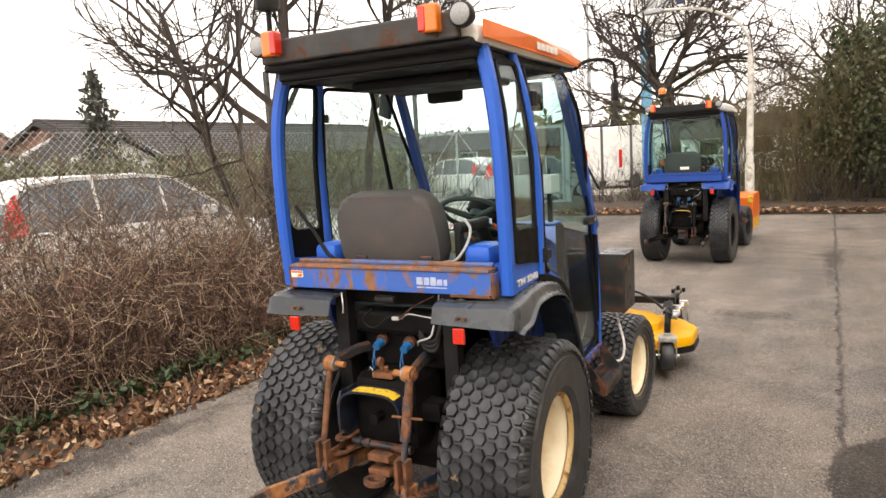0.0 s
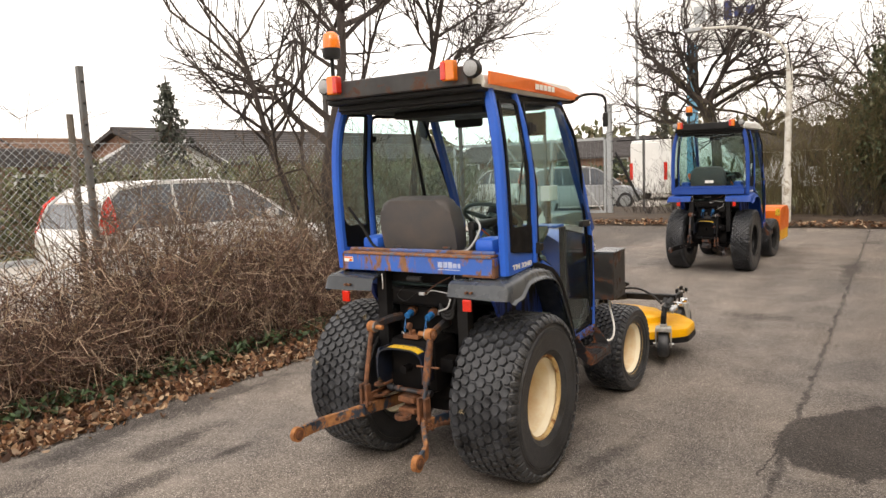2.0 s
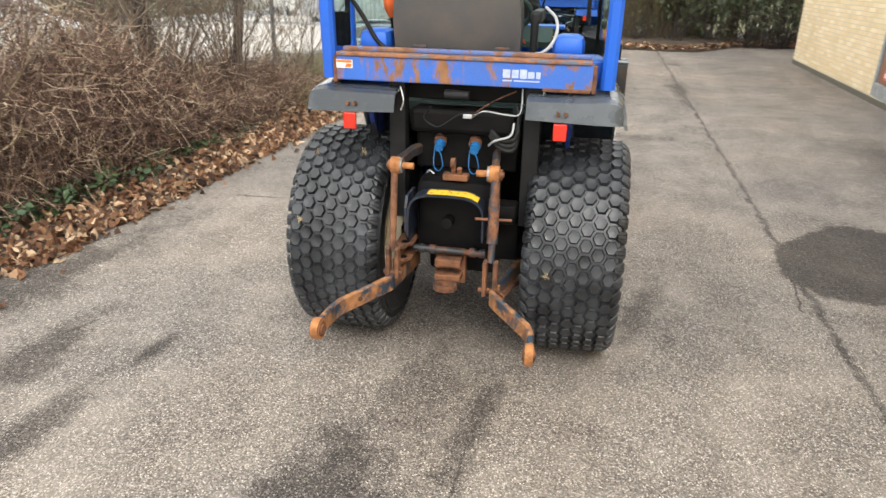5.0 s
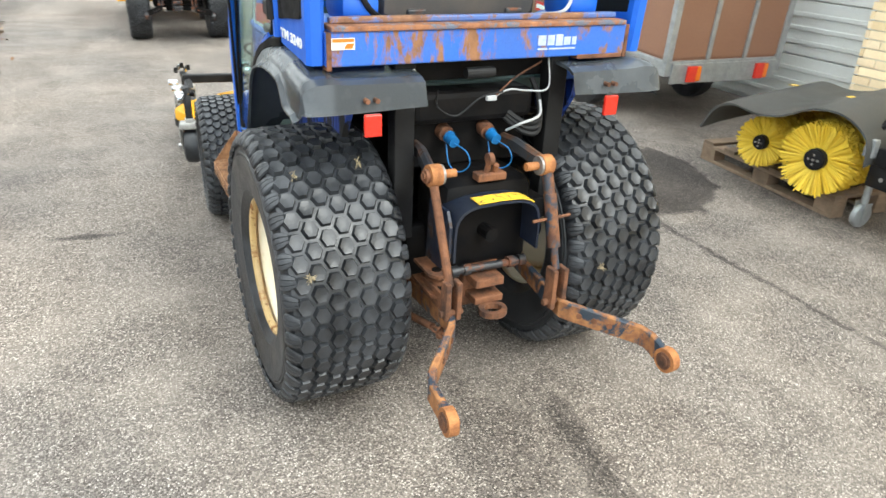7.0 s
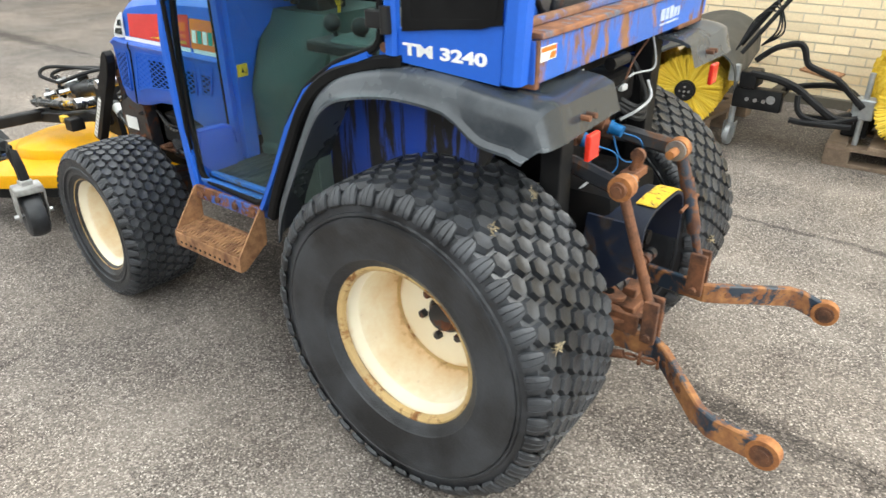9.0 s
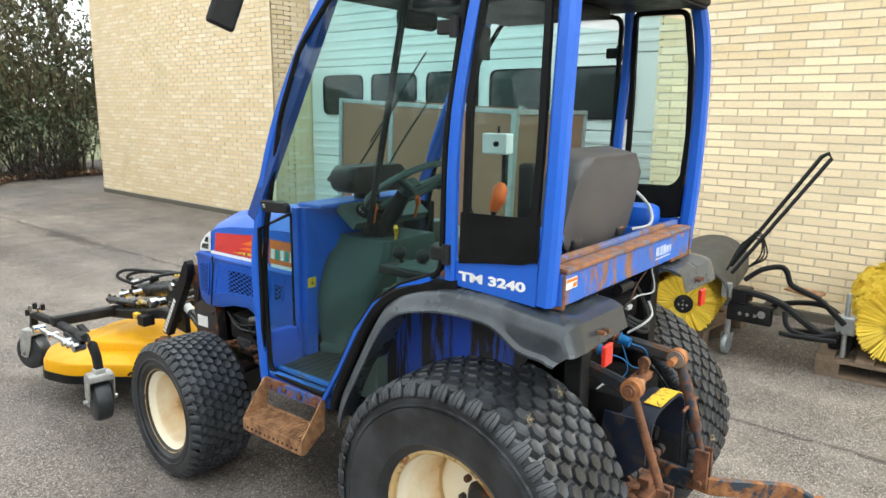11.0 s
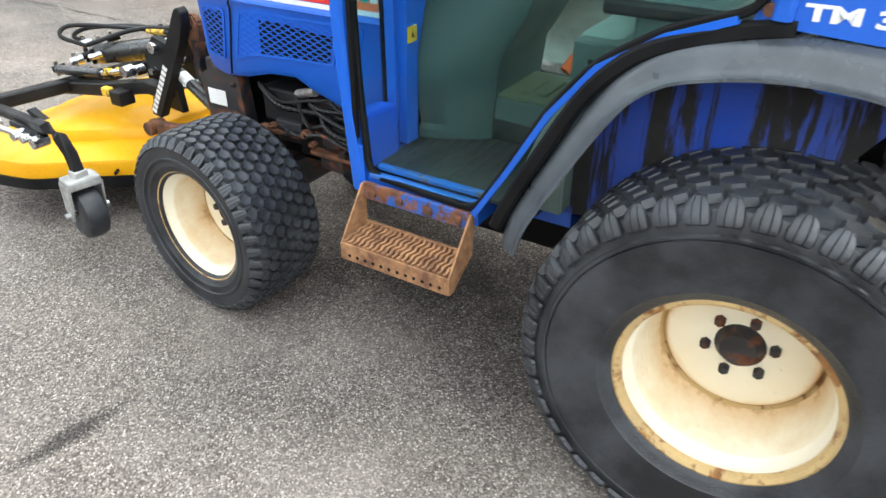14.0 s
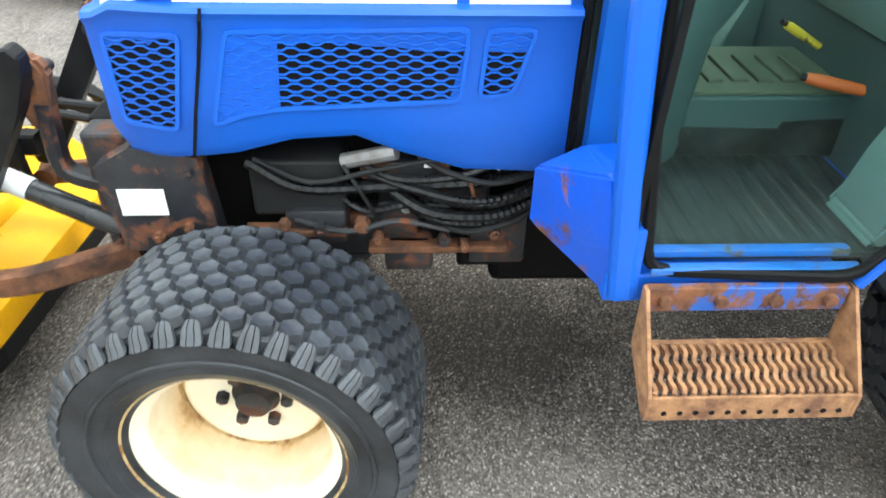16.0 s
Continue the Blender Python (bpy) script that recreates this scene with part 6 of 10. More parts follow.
def bonnet(root, BODY, worn):
    secs = [(1.10, 0.70, 1.195, 1.250), (1.28, 0.708, 1.19, 1.245), (1.40, 0.745, 1.185, 1.238), (1.47, 0.775, 1.18, 1.232), (1.58, 0.768, 1.17, 1.222), (1.68, 0.742, 1.155, 1.205),
            (1.735, 0.735, 1.14, 1.185), (1.74, 0.735, 1.138, 1.183), (1.79, 0.728, 1.105, 1.145), (1.84, 0.728, 1.06, 1.09), (1.872, 0.735, 1.02, 1.04), (1.892, 0.77, 0.985, 0.995)]
    bm = bmesh.new()
    rings = []
    for y, zb, zt, top in secs:
        w = hood_half(y)
        zc = min(1.0, zt - 0.005) if y < 1.85 else min(0.985, zt - 0.003)
        half = [(w - 0.012, zb), (w, zb + 0.02), (w + 0.002, (zb + zc) / 2), (w + 0.006, zc - 0.022), (w + 0.016, zc - 0.008), (w + 0.012, zc), (w - 0.008, zc + 0.004), (w - 0.022, zt - 0.025), (w - 0.05, zt), (w * 0.5, top - 0.008), (0.0, top)]
        rings.append([bm.verts.new((-x, y, z)) for x, z in half] + [bm.verts.new((x, y, z)) for x, z in half[-2::-1]])
    for p, q in zip(rings, rings[1:]):
        for i in range(len(p) - 1):
            bm.faces.new((p[i], p[i + 1], q[i + 1], q[i]))
    bm.faces.new(rings[-1]), bm.faces.new(rings[0][::-1])
    hood = part("bonnet", bm, BODY, root, "rounded blue bonnet with mesh side grilles", True)
    main = [(1.290, 0.847), (1.590, 0.832), (1.655, 0.822), (1.706, 0.802), (1.664, 0.962), (1.278, 0.968)]
    cover = [(1.592, 0.834), (1.655, 0.824), (1.704, 0.804), (1.662, 0.960), (1.584, 0.961)]
    small = [(1.202, 0.860), (1.258, 0.852), (1.248, 0.967), (1.170, 0.968)]
    front = [(1.772, 0.790), (1.862, 0.798), (1.868, 0.950), (1.738, 0.956)]
    for s in (-1, 1):
        for k, shape in enumerate((main, small, front)):
            # black sheet on the closed bonnet, painting the shade inside the grille
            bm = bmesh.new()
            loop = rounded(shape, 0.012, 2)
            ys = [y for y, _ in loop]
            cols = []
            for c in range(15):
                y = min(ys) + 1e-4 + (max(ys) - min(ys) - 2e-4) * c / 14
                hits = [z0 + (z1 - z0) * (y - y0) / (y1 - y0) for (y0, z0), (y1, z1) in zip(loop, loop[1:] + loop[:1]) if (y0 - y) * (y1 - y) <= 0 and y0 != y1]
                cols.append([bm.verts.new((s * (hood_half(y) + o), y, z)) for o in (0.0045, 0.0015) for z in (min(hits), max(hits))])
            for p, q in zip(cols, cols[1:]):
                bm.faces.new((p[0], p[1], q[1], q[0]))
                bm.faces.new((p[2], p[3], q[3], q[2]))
            g = part("grille", bm, OIL_SHADE_BLACK, hood, "black sheet painting the grille's dark inside behind blue stretched mesh")
            bm = bmesh.new()
            lattice(bm, shape, lambda u, v: (s * (hood_half(u) + 0.0065), u, v))
            part("mesh", bm, BODY, g, "blue stretched metal mesh")
            bm = bmesh.new()
            sweep(bm, [(s * (hood_half(y) + 0.005), y, z) for y, z in loop], rect(0.007, 0.008), (1, 0, 0), closed=True)
            part("grille_rim", bm, BODY, g)
            if k == 0:
                bm = bmesh.new()
                prism(bm, [(s * (hood_half(y) + 0.0050), y, z) for y, z in cover], (s * -0.002, 0, 0))
                part("grille_cover", bm, BODY, g, "closed blue end of the grille")
        bm = bmesh.new()
        sweep(bm, [(s * (hood_half(y) + d), y, z) for y, z, d in ((1.753, 0.742, 0.002), (1.736, 0.82, 0.004), (1.716, 0.90, 0.006), (1.702, 0.962, 0.009), (1.697, 0.982, 0.0175), (1.694, 1.0, 0.0135))], rect(0.005, 0.004), (1, 0, 0))
        part("panel_gap", bm, SEAL, hood, "dark gap between bonnet panels")
        bm = bmesh.new()
        sweep(bm, [(s * 0.294, 1.092, 0.70), (s * 0.294, 1.092, 1.25)], rect(0.010, 0.012), (1, 0, 0))
        part("panel_gap", bm, SEAL, hood, "dark gap between bonnet panels")
        # decal
        for poly, mt in ((((1.30, 1.020), (1.705, 1.020), (1.700, 1.105), (1.30, 1.135)), RED), (((1.30, 1.004), (1.74, 1.004), (1.735, 1.018), (1.30, 1.018)), LABEL_WHITE),
                         (((1.32, 1.030), (1.56, 1.030), (1.48, 1.040), (1.32, 1.040)), YELLOW_MARK), (((1.32, 1.052), (1.52, 1.052), (1.45, 1.064), (1.32, 1.064)), ORANGE), (((1.32, 1.076), (1.50, 1.076), (1.42, 1.100), (1.32, 1.108)), ORANGE),
                         (((1.12, 1.004), (1.28, 1.004), (1.28, 1.12), (1.12, 1.12)), LABEL_WHITE)):
            bm = bmesh.new()
            off = 0.0030 if mt in (RED, LABEL_WHITE) else 0.0042
            def skin(z):
                return (0.291 - 0.008) - (z - 1.004) * (0.014 / 0.15) + off
            prism(bm, [(s * skin(z), y, z) for y, z in poly], (s * 0.001, 0, 0))
            part("decal_stripe", bm, mt, hood)
        # head lamp
        bm = bmesh.new()
        prism(bm, [(s * 0.283, 1.742, 1.012), (s * 0.262, 1.855, 0.995), (s * 0.262, 1.842, 1.040), (s * 0.268, 1.79, 1.085), (s * 0.276, 1.742, 1.108)], (s * 0.006, 0.002, 0))
        hl = part("head_lamp", bm, LABEL_WHITE, hood, "white-framed head lamp")
        for z0, z1, y1 in ((1.022, 1.046, 1.828), (1.056, 1.080, 1.80)):
            bm = bmesh.new()
            prism(bm, [(s * 0.290, 1.752, z0), (s * 0.276, y1, z0 - 0.004), (s * 0.274, y1 - 0.01, z1 - 0.006), (s * 0.284, 1.752, z1)], (s * 0.002, 0, 0))
            part("lamp_cell", bm, GLASS_BLACK, hl)
    # brand plate at the rear end of the bonnet's side: plain bars
    for s in (-1, 1):
        if worn and s > 0:
            continue
        def side(z, o):
            return s * ((0.291 - 0.008) - (z - 1.004) * (0.014 / 0.15) + o)
        bm = bmesh.new()
        prism(bm, [(side(z, 0.0055), y, z) for y, z in ((1.115, 1.020), (1.290, 1.020), (1.290, 1.125), (1.115, 1.125))], (s * 0.001, 0, 0))
        pl = part("brand_plate", bm, ORANGE, hood, "orange plate with teal and white bars")
        for k in range(5):
            bm = bmesh.new()
            y = 1.125 + k * 0.032
            prism(bm, [(side(z, 0.0075), v, z) for v, z in ((y, 1.042), (y + 0.024, 1.042), (y + 0.024, 1.086), (y, 1.086))], (s * 0.001, 0, 0))
            part("logo_bar", bm, LABEL_WHITE if k % 2 == 0 else GREEN_MARK, pl)


def engine_bay(root):
    """What shows between bonnet and front axle: boxes, brackets and corrugated hoses."""
    bm = bmesh.new()
    box(bm, (-0.235, 1.50, 0.58), (-0.13, 1.68, 0.70), 0.008)
    part("battery_box", bm, BLACK_PLASTIC, root, "black box below the bonnet")
    for a, b, mt, nm in (((-0.24, 1.30, 0.66), (-0.20, 1.47, 0.70), RUST_DARK, "bracket"), ((-0.22, 1.36, 0.52), (-0.16, 1.44, 0.60), RUST_DARK, "pump"), ((-0.22, 1.16, 0.44), (-0.12, 1.28, 0.60), OIL_SHADE_BLACK, "filter_box"),
                         ((-0.20, 1.88, 0.48), (-0.13, 1.99, 0.74), RUST_DARK, "front_bracket"), ((0.13, 1.88, 0.48), (0.20, 1.99, 0.74), RUST_DARK, "front_bracket"), ((-0.13, 1.93, 0.42), (0.13, 2.0, 0.74), OIL_SHADE_BLACK, "front_plate"),
                         ((-0.23, 1.22, 0.60), (-0.15, 1.34, 0.66), RUST_DARK, "bracket"), ((-0.20, 1.42, 0.46), (-0.14, 1.56, 0.56), RUST_DARK, "bracket")):
        bm = bmesh.new()
        box(bm, a, b, 0.008)
        part(nm, bm, mt, root, "oily, rusty iron part under the bonnet")
    for k, pts in enumerate((((-0.235, 1.68, 0.70), (-0.255, 1.58, 0.655), (-0.25, 1.42, 0.655), (-0.255, 1.25, 0.665), (-0.24, 1.14, 0.68)), ((-0.235, 1.40, 0.66), (-0.27, 1.32, 0.64), (-0.27, 1.22, 0.63), (-0.25, 1.12, 0.66)),
                            ((-0.22, 1.44, 0.65), (-0.28, 1.34, 0.615), (-0.27, 1.22, 0.60), (-0.25, 1.14, 0.62)), ((-0.22, 1.40, 0.61), (-0.26, 1.32, 0.585), (-0.25, 1.22, 0.575), (-0.22, 1.14, 0.60)),
                            ((-0.24, 1.47, 0.70), (-0.275, 1.40, 0.685), (-0.28, 1.30, 0.69), (-0.26, 1.20, 0.71), (-0.24, 1.12, 0.70)), ((-0.25, 1.45, 0.68), (-0.285, 1.36, 0.665), (-0.29, 1.27, 0.645), (-0.27, 1.18, 0.645), (-0.24, 1.12, 0.66)),
                            ((-0.22, 1.52, 0.62), (-0.25, 1.46, 0.60), (-0.26, 1.38, 0.62), (-0.25, 1.30, 0.61)))):
        bm = bmesh.new()
        path = smooth_path(pts, 14)
        sweep(bm, path, disc(0.011 if k < 4 else 0.0075, 8), (1, 0, 0), scale=[1.0 + 0.14 * (i % 2) for i in range(len(path))])
        part("hose", bm, HOSE_BLACK, root, "black corrugated hose")
    for pts, r, mt in ((((-0.262, 1.66, 0.72), (-0.27, 1.56, 0.675), (-0.272, 1.44, 0.70), (-0.268, 1.30, 0.725), (-0.25, 1.16, 0.73)), 0.005, BLACK_PLASTIC), (((-0.25, 1.60, 0.58), (-0.27, 1.50, 0.565), (-0.265, 1.40, 0.585), (-0.26, 1.30, 0.56)), 0.006, RUST_DARK),
                       (((-0.255, 1.36, 0.72), (-0.285, 1.30, 0.70), (-0.285, 1.22, 0.68), (-0.26, 1.13, 0.69)), 0.006, BLACK_PLASTIC), (((-0.24, 1.34, 0.58), (-0.272, 1.27, 0.565), (-0.262, 1.18, 0.58), (-0.24, 1.12, 0.61)), 0.007, BLACK_PLASTIC),
                       (((-0.26, 1.50, 0.705), (-0.275, 1.47, 0.66), (-0.262, 1.45, 0.61), (-0.25, 1.43, 0.56)), 0.004, BLACK_PLASTIC), (((-0.255, 1.28, 0.71), (-0.27, 1.26, 0.66), (-0.26, 1.25, 0.60)), 0.004, RUST)):
        bm = bmesh.new()
        tube(bm, smooth_path(pts, 7), r, 8)
        part("cable", bm, mt, root, "thin cable below the bonnet", True)
    for y, z, r, mt in ((1.62, 0.575, 0.012, RUST), (1.55, 0.565, 0.014, RUST_DARK), (1.47, 0.575, 0.016, RUST), (1.44, 0.545, 0.011, RUST), (1.31, 0.54, 0.013, RUST_DARK), (1.27, 0.525, 0.010, RUST), (1.21, 0.555, 0.012, RUST), (1.80, 0.575, 0.010, RUST), (1.86, 0.555, 0.012, RUST), (1.78, 0.69, 0.009, RUST_DARK)):
        bm = bmesh.new()
        rod(bm, (-0.250, y, z), (-0.274, y, z), r, 6)
        rod(bm, (-0.272, y, z), (-0.282, y, z), r * 0.55, 8)
        part("nut", bm, mt, root, "rusty nut and bolt end")
    for y0, y1, z0, z1 in ((1.50, 1.70, 0.545, 0.560), (1.18, 1.46, 0.505, 0.520)):
        bm = bmesh.new()
        box(bm, (-0.262, y0, z0), (-0.225, y1, z1), 0.003)
        part("bracket_rail", bm, RUST, root, "rusty flat rail below the bonnet")
    bm = bmesh.new()
    rod(bm, (-0.245, 1.50, 0.705), (-0.268, 1.40, 0.737), 0.015)
    part("cylinder", bm, WASHER, root, "grubby grey cylinder end")
    bm = bmesh.new()
    box(bm, (-0.262, 1.33, 0.700), (-0.256, 1.35, 0.728))
    part("cable_tag", bm, LABEL_WHITE, root, "white cable tag")
    bm = bmesh.new()
    sweep(bm, [(-0.265, 1.27, 0.735), (-0.268, 1.21, 0.700)], rect(0.004, 0.010), (1, 0, 0))
    part("cable_tag", bm, LABEL_WHITE, root, "white cable tag")
    for k in range(4):
        bm = bmesh.new()
        y = 1.33 + k * 0.018
        rod(bm, (-0.245, y, 0.60), (-0.215, y, 0.60), 0.011, 10)
        part("fitting", bm, STEEL if k % 2 else RUST, root, "hydraulic fitting")


def step(root, s, worn):
    bm = bmesh.new()
    box(bm, (s * 0.535, 0.672, 0.594), (s * 0.552, 1.002, 0.640), 0.002)
    st = part("step", bm, STEP_BLUE, root, "rusty hanging step with a perforated tread")
    for y in (0.668, 1.000):
        bm = bmesh.new()
        prism(bm, [(s * 0.540, y, 0.640), (s * 0.556, y, 0.640), (s * 0.660, y, 0.505), (s * 0.660, y, 0.458), (s * 0.640, y, 0.456), (s * 0.545, y, 0.520)], (0, 0.006 if y > 0.9 else -0.006, 0))
        part("step_side", bm, RUST_PLATE if s < 0 else RUST_DARK, st, "rusty side plate")
    bm = bmesh.new()
    box(bm, (s * 0.654, 0.668, 0.456), (s * 0.660, 1.000, 0.508), 0.002)
    lip = part("step_lip", bm, RUST_PLATE if s < 0 else RUST_DARK, st, "rusty front lip with round holes")
    # no cut holes: dark discs paint their shaded insides
    for k in range(12):
        bm = bmesh.new()
        rod(bm, (s * 0.659, 0.690 + k * 0.026, 0.474), (s * 0.6612, 0.690 + k * 0.026, 0.474), 0.005, 8)
        part("hole", bm, OIL_SHADE_BLACK, lip)
    bm = bmesh.new()
    for k in range(21):
        y = 0.676 + k * 0.0157
        pts = [(s * (0.545 + 0.11 * i / 15), y + 0.012 * (i / 15 - 0.5) + 0.0030 * math.sin(i * 1.26), 0.520 - 0.012 * i / 15) for i in range(16)]
        sweep(bm, pts, rect(0.0072, 0.012), (0, 0, 1))
    box(bm, (s * 0.545, 0.668, 0.508), (s * 0.556, 1.0, 0.526))
    part("tread", bm, RUST_PLATE if s < 0 else RUST_DARK, st, "rusty grating tread")
    for k in range(4):
        bm = bmesh.new()
        rod(bm, (s * 0.552, 0.70 + k * 0.09, 0.617), (s * 0.562, 0.70 + k * 0.09, 0.617), 0.011, 8)
        part("bolt", bm, RUST, st, "rusty bolt head")


# ---- linkage at the back ----
def eye(bm, c, r, w, axis="x"):
    c = Vector(c)
    d = Vector((w / 2, 0, 0)) if axis == "x" else Vector((0, w / 2, 0))
    rod(bm, c - d, c + d, r, 16)


ARM = rusted("dark_arm_browned_by_rust", (0.020, 0.022, 0.028), (0.13, 0.058, 0.028), edge=0.52, scale=9.0, dark=(0.05, 0.03, 0.02))
CHEEK = rusted("dark_blue_scuffed_plate", (0.010, 0.016, 0.034), (0.07, 0.042, 0.03), edge=0.55, scale=8.0, dark=(0.03, 0.022, 0.018))


def linkage(root, worn):
    R1, R2 = (RUST, RUST_DARK) if worn else (RUST_DARK, OIL_SHADE_BLACK)
    # posts and boxes behind the cab
    for s in (-1, 1):
        bm = bmesh.new()
        box(bm, (s * 0.235, -0.245, 0.60), (s * 0.300, -0.185, 1.16), 0.004)
        part("frame_post", bm, BLACK, root, "near-black frame post")
    bm = bmesh.new()
    box(bm, (-0.30, -0.18, 1.085), (0.30, -0.14, 1.16), 0.006)
    part("cross_rail", bm, OIL_SHADE_BLACK, root, "black cross rail")
    bm = bmesh.new()
    box(bm, (-0.225, -0.215, 0.955), (0.20, -0.10, 1.055), 0.02)
    box(bm, (-0.21, -0.16, 0.80), (0.21, 0.0, 0.96), 0.01)
    part("rear_housing", bm, OIL_SHADE_BLACK, root, "black housing below the rear panel")
    bm = bmesh.new()
    rod(bm, (-0.075, -0.25, 1.118), (0.02, -0.25, 1.118), 0.017, 14)
    part("number_lamp", bm, BLACK_PLASTIC, root, "small black number lamp")
    bm = bmesh.new()
    box(bm, (-0.17, -0.34, 0.50), (0.15, -0.10, 0.80), 0.04)
    box(bm, (-0.24, -0.20, 0.42), (0.24, 0.0, 0.62), 0.03)
    box(bm, (0.12, -0.30, 0.62), (0.23, -0.20, 0.70), 0.01)
    gear = part("gearbox", bm, OIL_SHADE_BLACK, root, "oily gearbox casting", True)
    # shaft guard with yellow band
    bm = bmesh.new()
    sec = []
    for k in range(13):
        a = radians(180 - 15 * k)
        sec.append((-0.03 + 0.152 * math.copysign(abs(math.cos(a)) ** 0.55, math.cos(a)), 0.655 + 0.110 * abs(math.sin(a)) ** 0.6))
    sec = [(-0.182, 0.585)] + sec + [(0.122, 0.585)]
    o, i_ = [], []
    for y in (-0.30, -0.435):
        o.append([bm.verts.new((x, y, z)) for x, z in sec])
        i_.append([bm.verts.new((-0.03 + (x + 0.03) * 0.95, y, 0.62 + (z - 0.62) * 0.95)) for x, z in sec])
    for k in range(len(sec) - 1):
        bm.faces.new((o[0][k], o[0][k + 1], o[1][k + 1], o[1][k]))
        bm.faces.new((i_[0][k], i_[0][k + 1], i_[1][k + 1], i_[1][k]))
        bm.faces.new((o[1][k], o[1][k + 1], i_[1][k + 1], i_[1][k]))
    guard = part("shaft_guard", bm, BLUE_DARK, root, "dark arched shaft guard", True)
    bm = bmesh.new()
    band = [p for p in sec if p[1] > 0.730 and p[0] > -0.13]
    prism(bm, [(x, -0.432, z + 0.003) for x, z in band] + [(x, -0.432, z + 0.006) for x, z in band[::-1]], (0, 0.056, 0))
    part("warning_band", bm, YELLOW_MARK, guard, "worn yellow warning band")
    if worn:
        # worn guard cheek and the pierced stabiliser plates below it
        bm = bmesh.new()
        prism(bm, [(-0.194, y, z) for y, z in ((-0.425, 0.60), (-0.425, 0.70), (-0.40, 0.745), (-0.28, 0.745), (-0.26, 0.52), (-0.33, 0.50))], (0.010, 0, 0))
        part("guard_cheek", bm, CHEEK, guard, "scuffed dark side cheek with rust")
        for z, x0, x1, y0, y1 in ((0.528, -0.240, -0.170, -0.42, -0.27), (0.470, -0.245, -0.172, -0.44, -0.27)):
            bm = bmesh.new()
            prism(bm, [(x0, y1, z), (x1, y1, z), (x1, y0 + 0.05, z), (x1 - 0.03, y0, z), (x0 + 0.02, y0, z), (x0, y0 + 0.03, z)], (0, 0, 0.010))
            pl = part("stabiliser_plate", bm, RUST, root, "rusty plate with a round hole")
            # dark disc on the plate, painting the shade in a hole
            bm = bmesh.new()
            rod(bm, ((x0 + x1) / 2, y0 + 0.05, z + 0.0095), ((x0 + x1) / 2, y0 + 0.05, z + 0.012), 0.016, 14)
            part("hole", bm, OIL_SHADE_BLACK, pl)
        bm = bmesh.new()
        box(bm, (-0.230, -0.47, 0.44), (-0.218, -0.30, 0.50), 0.003)
        part("stabiliser_cheek", bm, RUST, root, "rusty upright cheek")
        bm = bmesh.new()
        for k in range(7):
            a = Vector((-0.15 + 0.018 * (k % 3), -0.23 - 0.008 * k, 0.79 - 0.012 * k))
            tube(bm, smooth_path([a, a + Vector((0.02, -0.02, 0.02)), a + Vector((0.045, -0.03 + 0.006 * k, 0.0)), a + Vector((0.05, -0.01, -0.04))], 3), 0.0035, 5)
        part("torn_wiring", bm, HOSE_GREY, root, "torn pale wiring beside the gearbox", True)
    bm = bmesh.new()
    rod(bm, (-0.03, -0.30, 0.64), (-0.03, -0.40, 0.64), 0.022, 12)
    rod(bm, (-0.03, -0.30, 0.64), (-0.03, -0.33, 0.64), 0.06, 18)
    part("drive_shaft", bm, OIL_SHADE_BLACK, guard, "splined drive shaft end")
    # lift arms
    for s, inner, mid, outer in ((-1, (-0.180, -0.06, 0.866), (-0.208, -0.235, 0.880), (-0.235, -0.387, 0.860)), (1, (0.120, -0.06, 0.864), (0.135, -0.235, 0.872), (0.150, -0.387, 0.850))):
        bm = bmesh.new()
        sweep(bm, [inner, mid, (outer[0], outer[1] + 0.026, outer[2] + 0.002)], rect(0.030, 0.050, 0.010), (0, 0, 1))
        arm = part("lift_arm", bm, ARM if worn else R2, root, "dark lift arm with rusty end", True)
        bm = bmesh.new()
        eye(bm, outer, 0.033, 0.036)
        part("arm_joint", bm, ORANGE_RUST if worn else R1, arm, "rusty round joint", True)
        bm = bmesh.new()
        eye(bm, (outer[0] + s * 0.020, outer[1], outer[2]), 0.021, 0.020)
        eye(bm, (outer[0] + s * 0.030, outer[1], outer[2]), 0.012, 0.012)
        part("bolt", bm, R1, arm, "rusty bolt head", True)
        bm = bmesh.new()
        eye(bm, (outer[0] - s * 0.022, outer[1], outer[2]), 0.030, 0.010)
        part("washer", bm, WASHER, arm, "dull steel washer")
        bm = bmesh.new()
        eye(bm, (outer[0] - s * 0.045, outer[1], outer[2]), 0.013, 0.050)
        part("pin", bm, ORANGE_RUST if worn else R1, arm, "rusty pin end")
    # lift rods
    bm = bmesh.new()
    rod(bm, (-0.240, -0.392, 0.85), (-0.222, -0.495, 0.545), 0.0135)
    lr = part("lift_rod", bm, R1, root, "rusty lift rod")
    bm = bmesh.new()
    box(bm, (-0.245, -0.525, 0.44), (-0.228, -0.485, 0.565), 0.003)
    box(bm, (-0.208, -0.525, 0.44), (-0.192, -0.485, 0.565), 0.003)
    rod(bm, (-0.255, -0.505, 0.46), (-0.18, -0.505, 0.46), 0.010)
    part("yoke", bm, R1, lr, "rusty forked yoke")
    bm = bmesh.new()
    rod(bm, (0.155, -0.392, 0.845), (0.158, -0.42, 0.76), 0.018)
    rod(bm, (0.158, -0.42, 0.765), (0.162, -0.468, 0.60), 0.021, 14)
    rod(bm, (0.162, -0.468, 0.60), (0.163, -0.49, 0.53), 0.013)
    lr = part("lift_rod", bm, RUST_BLUE if worn else R2, root, "rusty turnbuckle lift rod with blue traces", True)
    bm = bmesh.new()
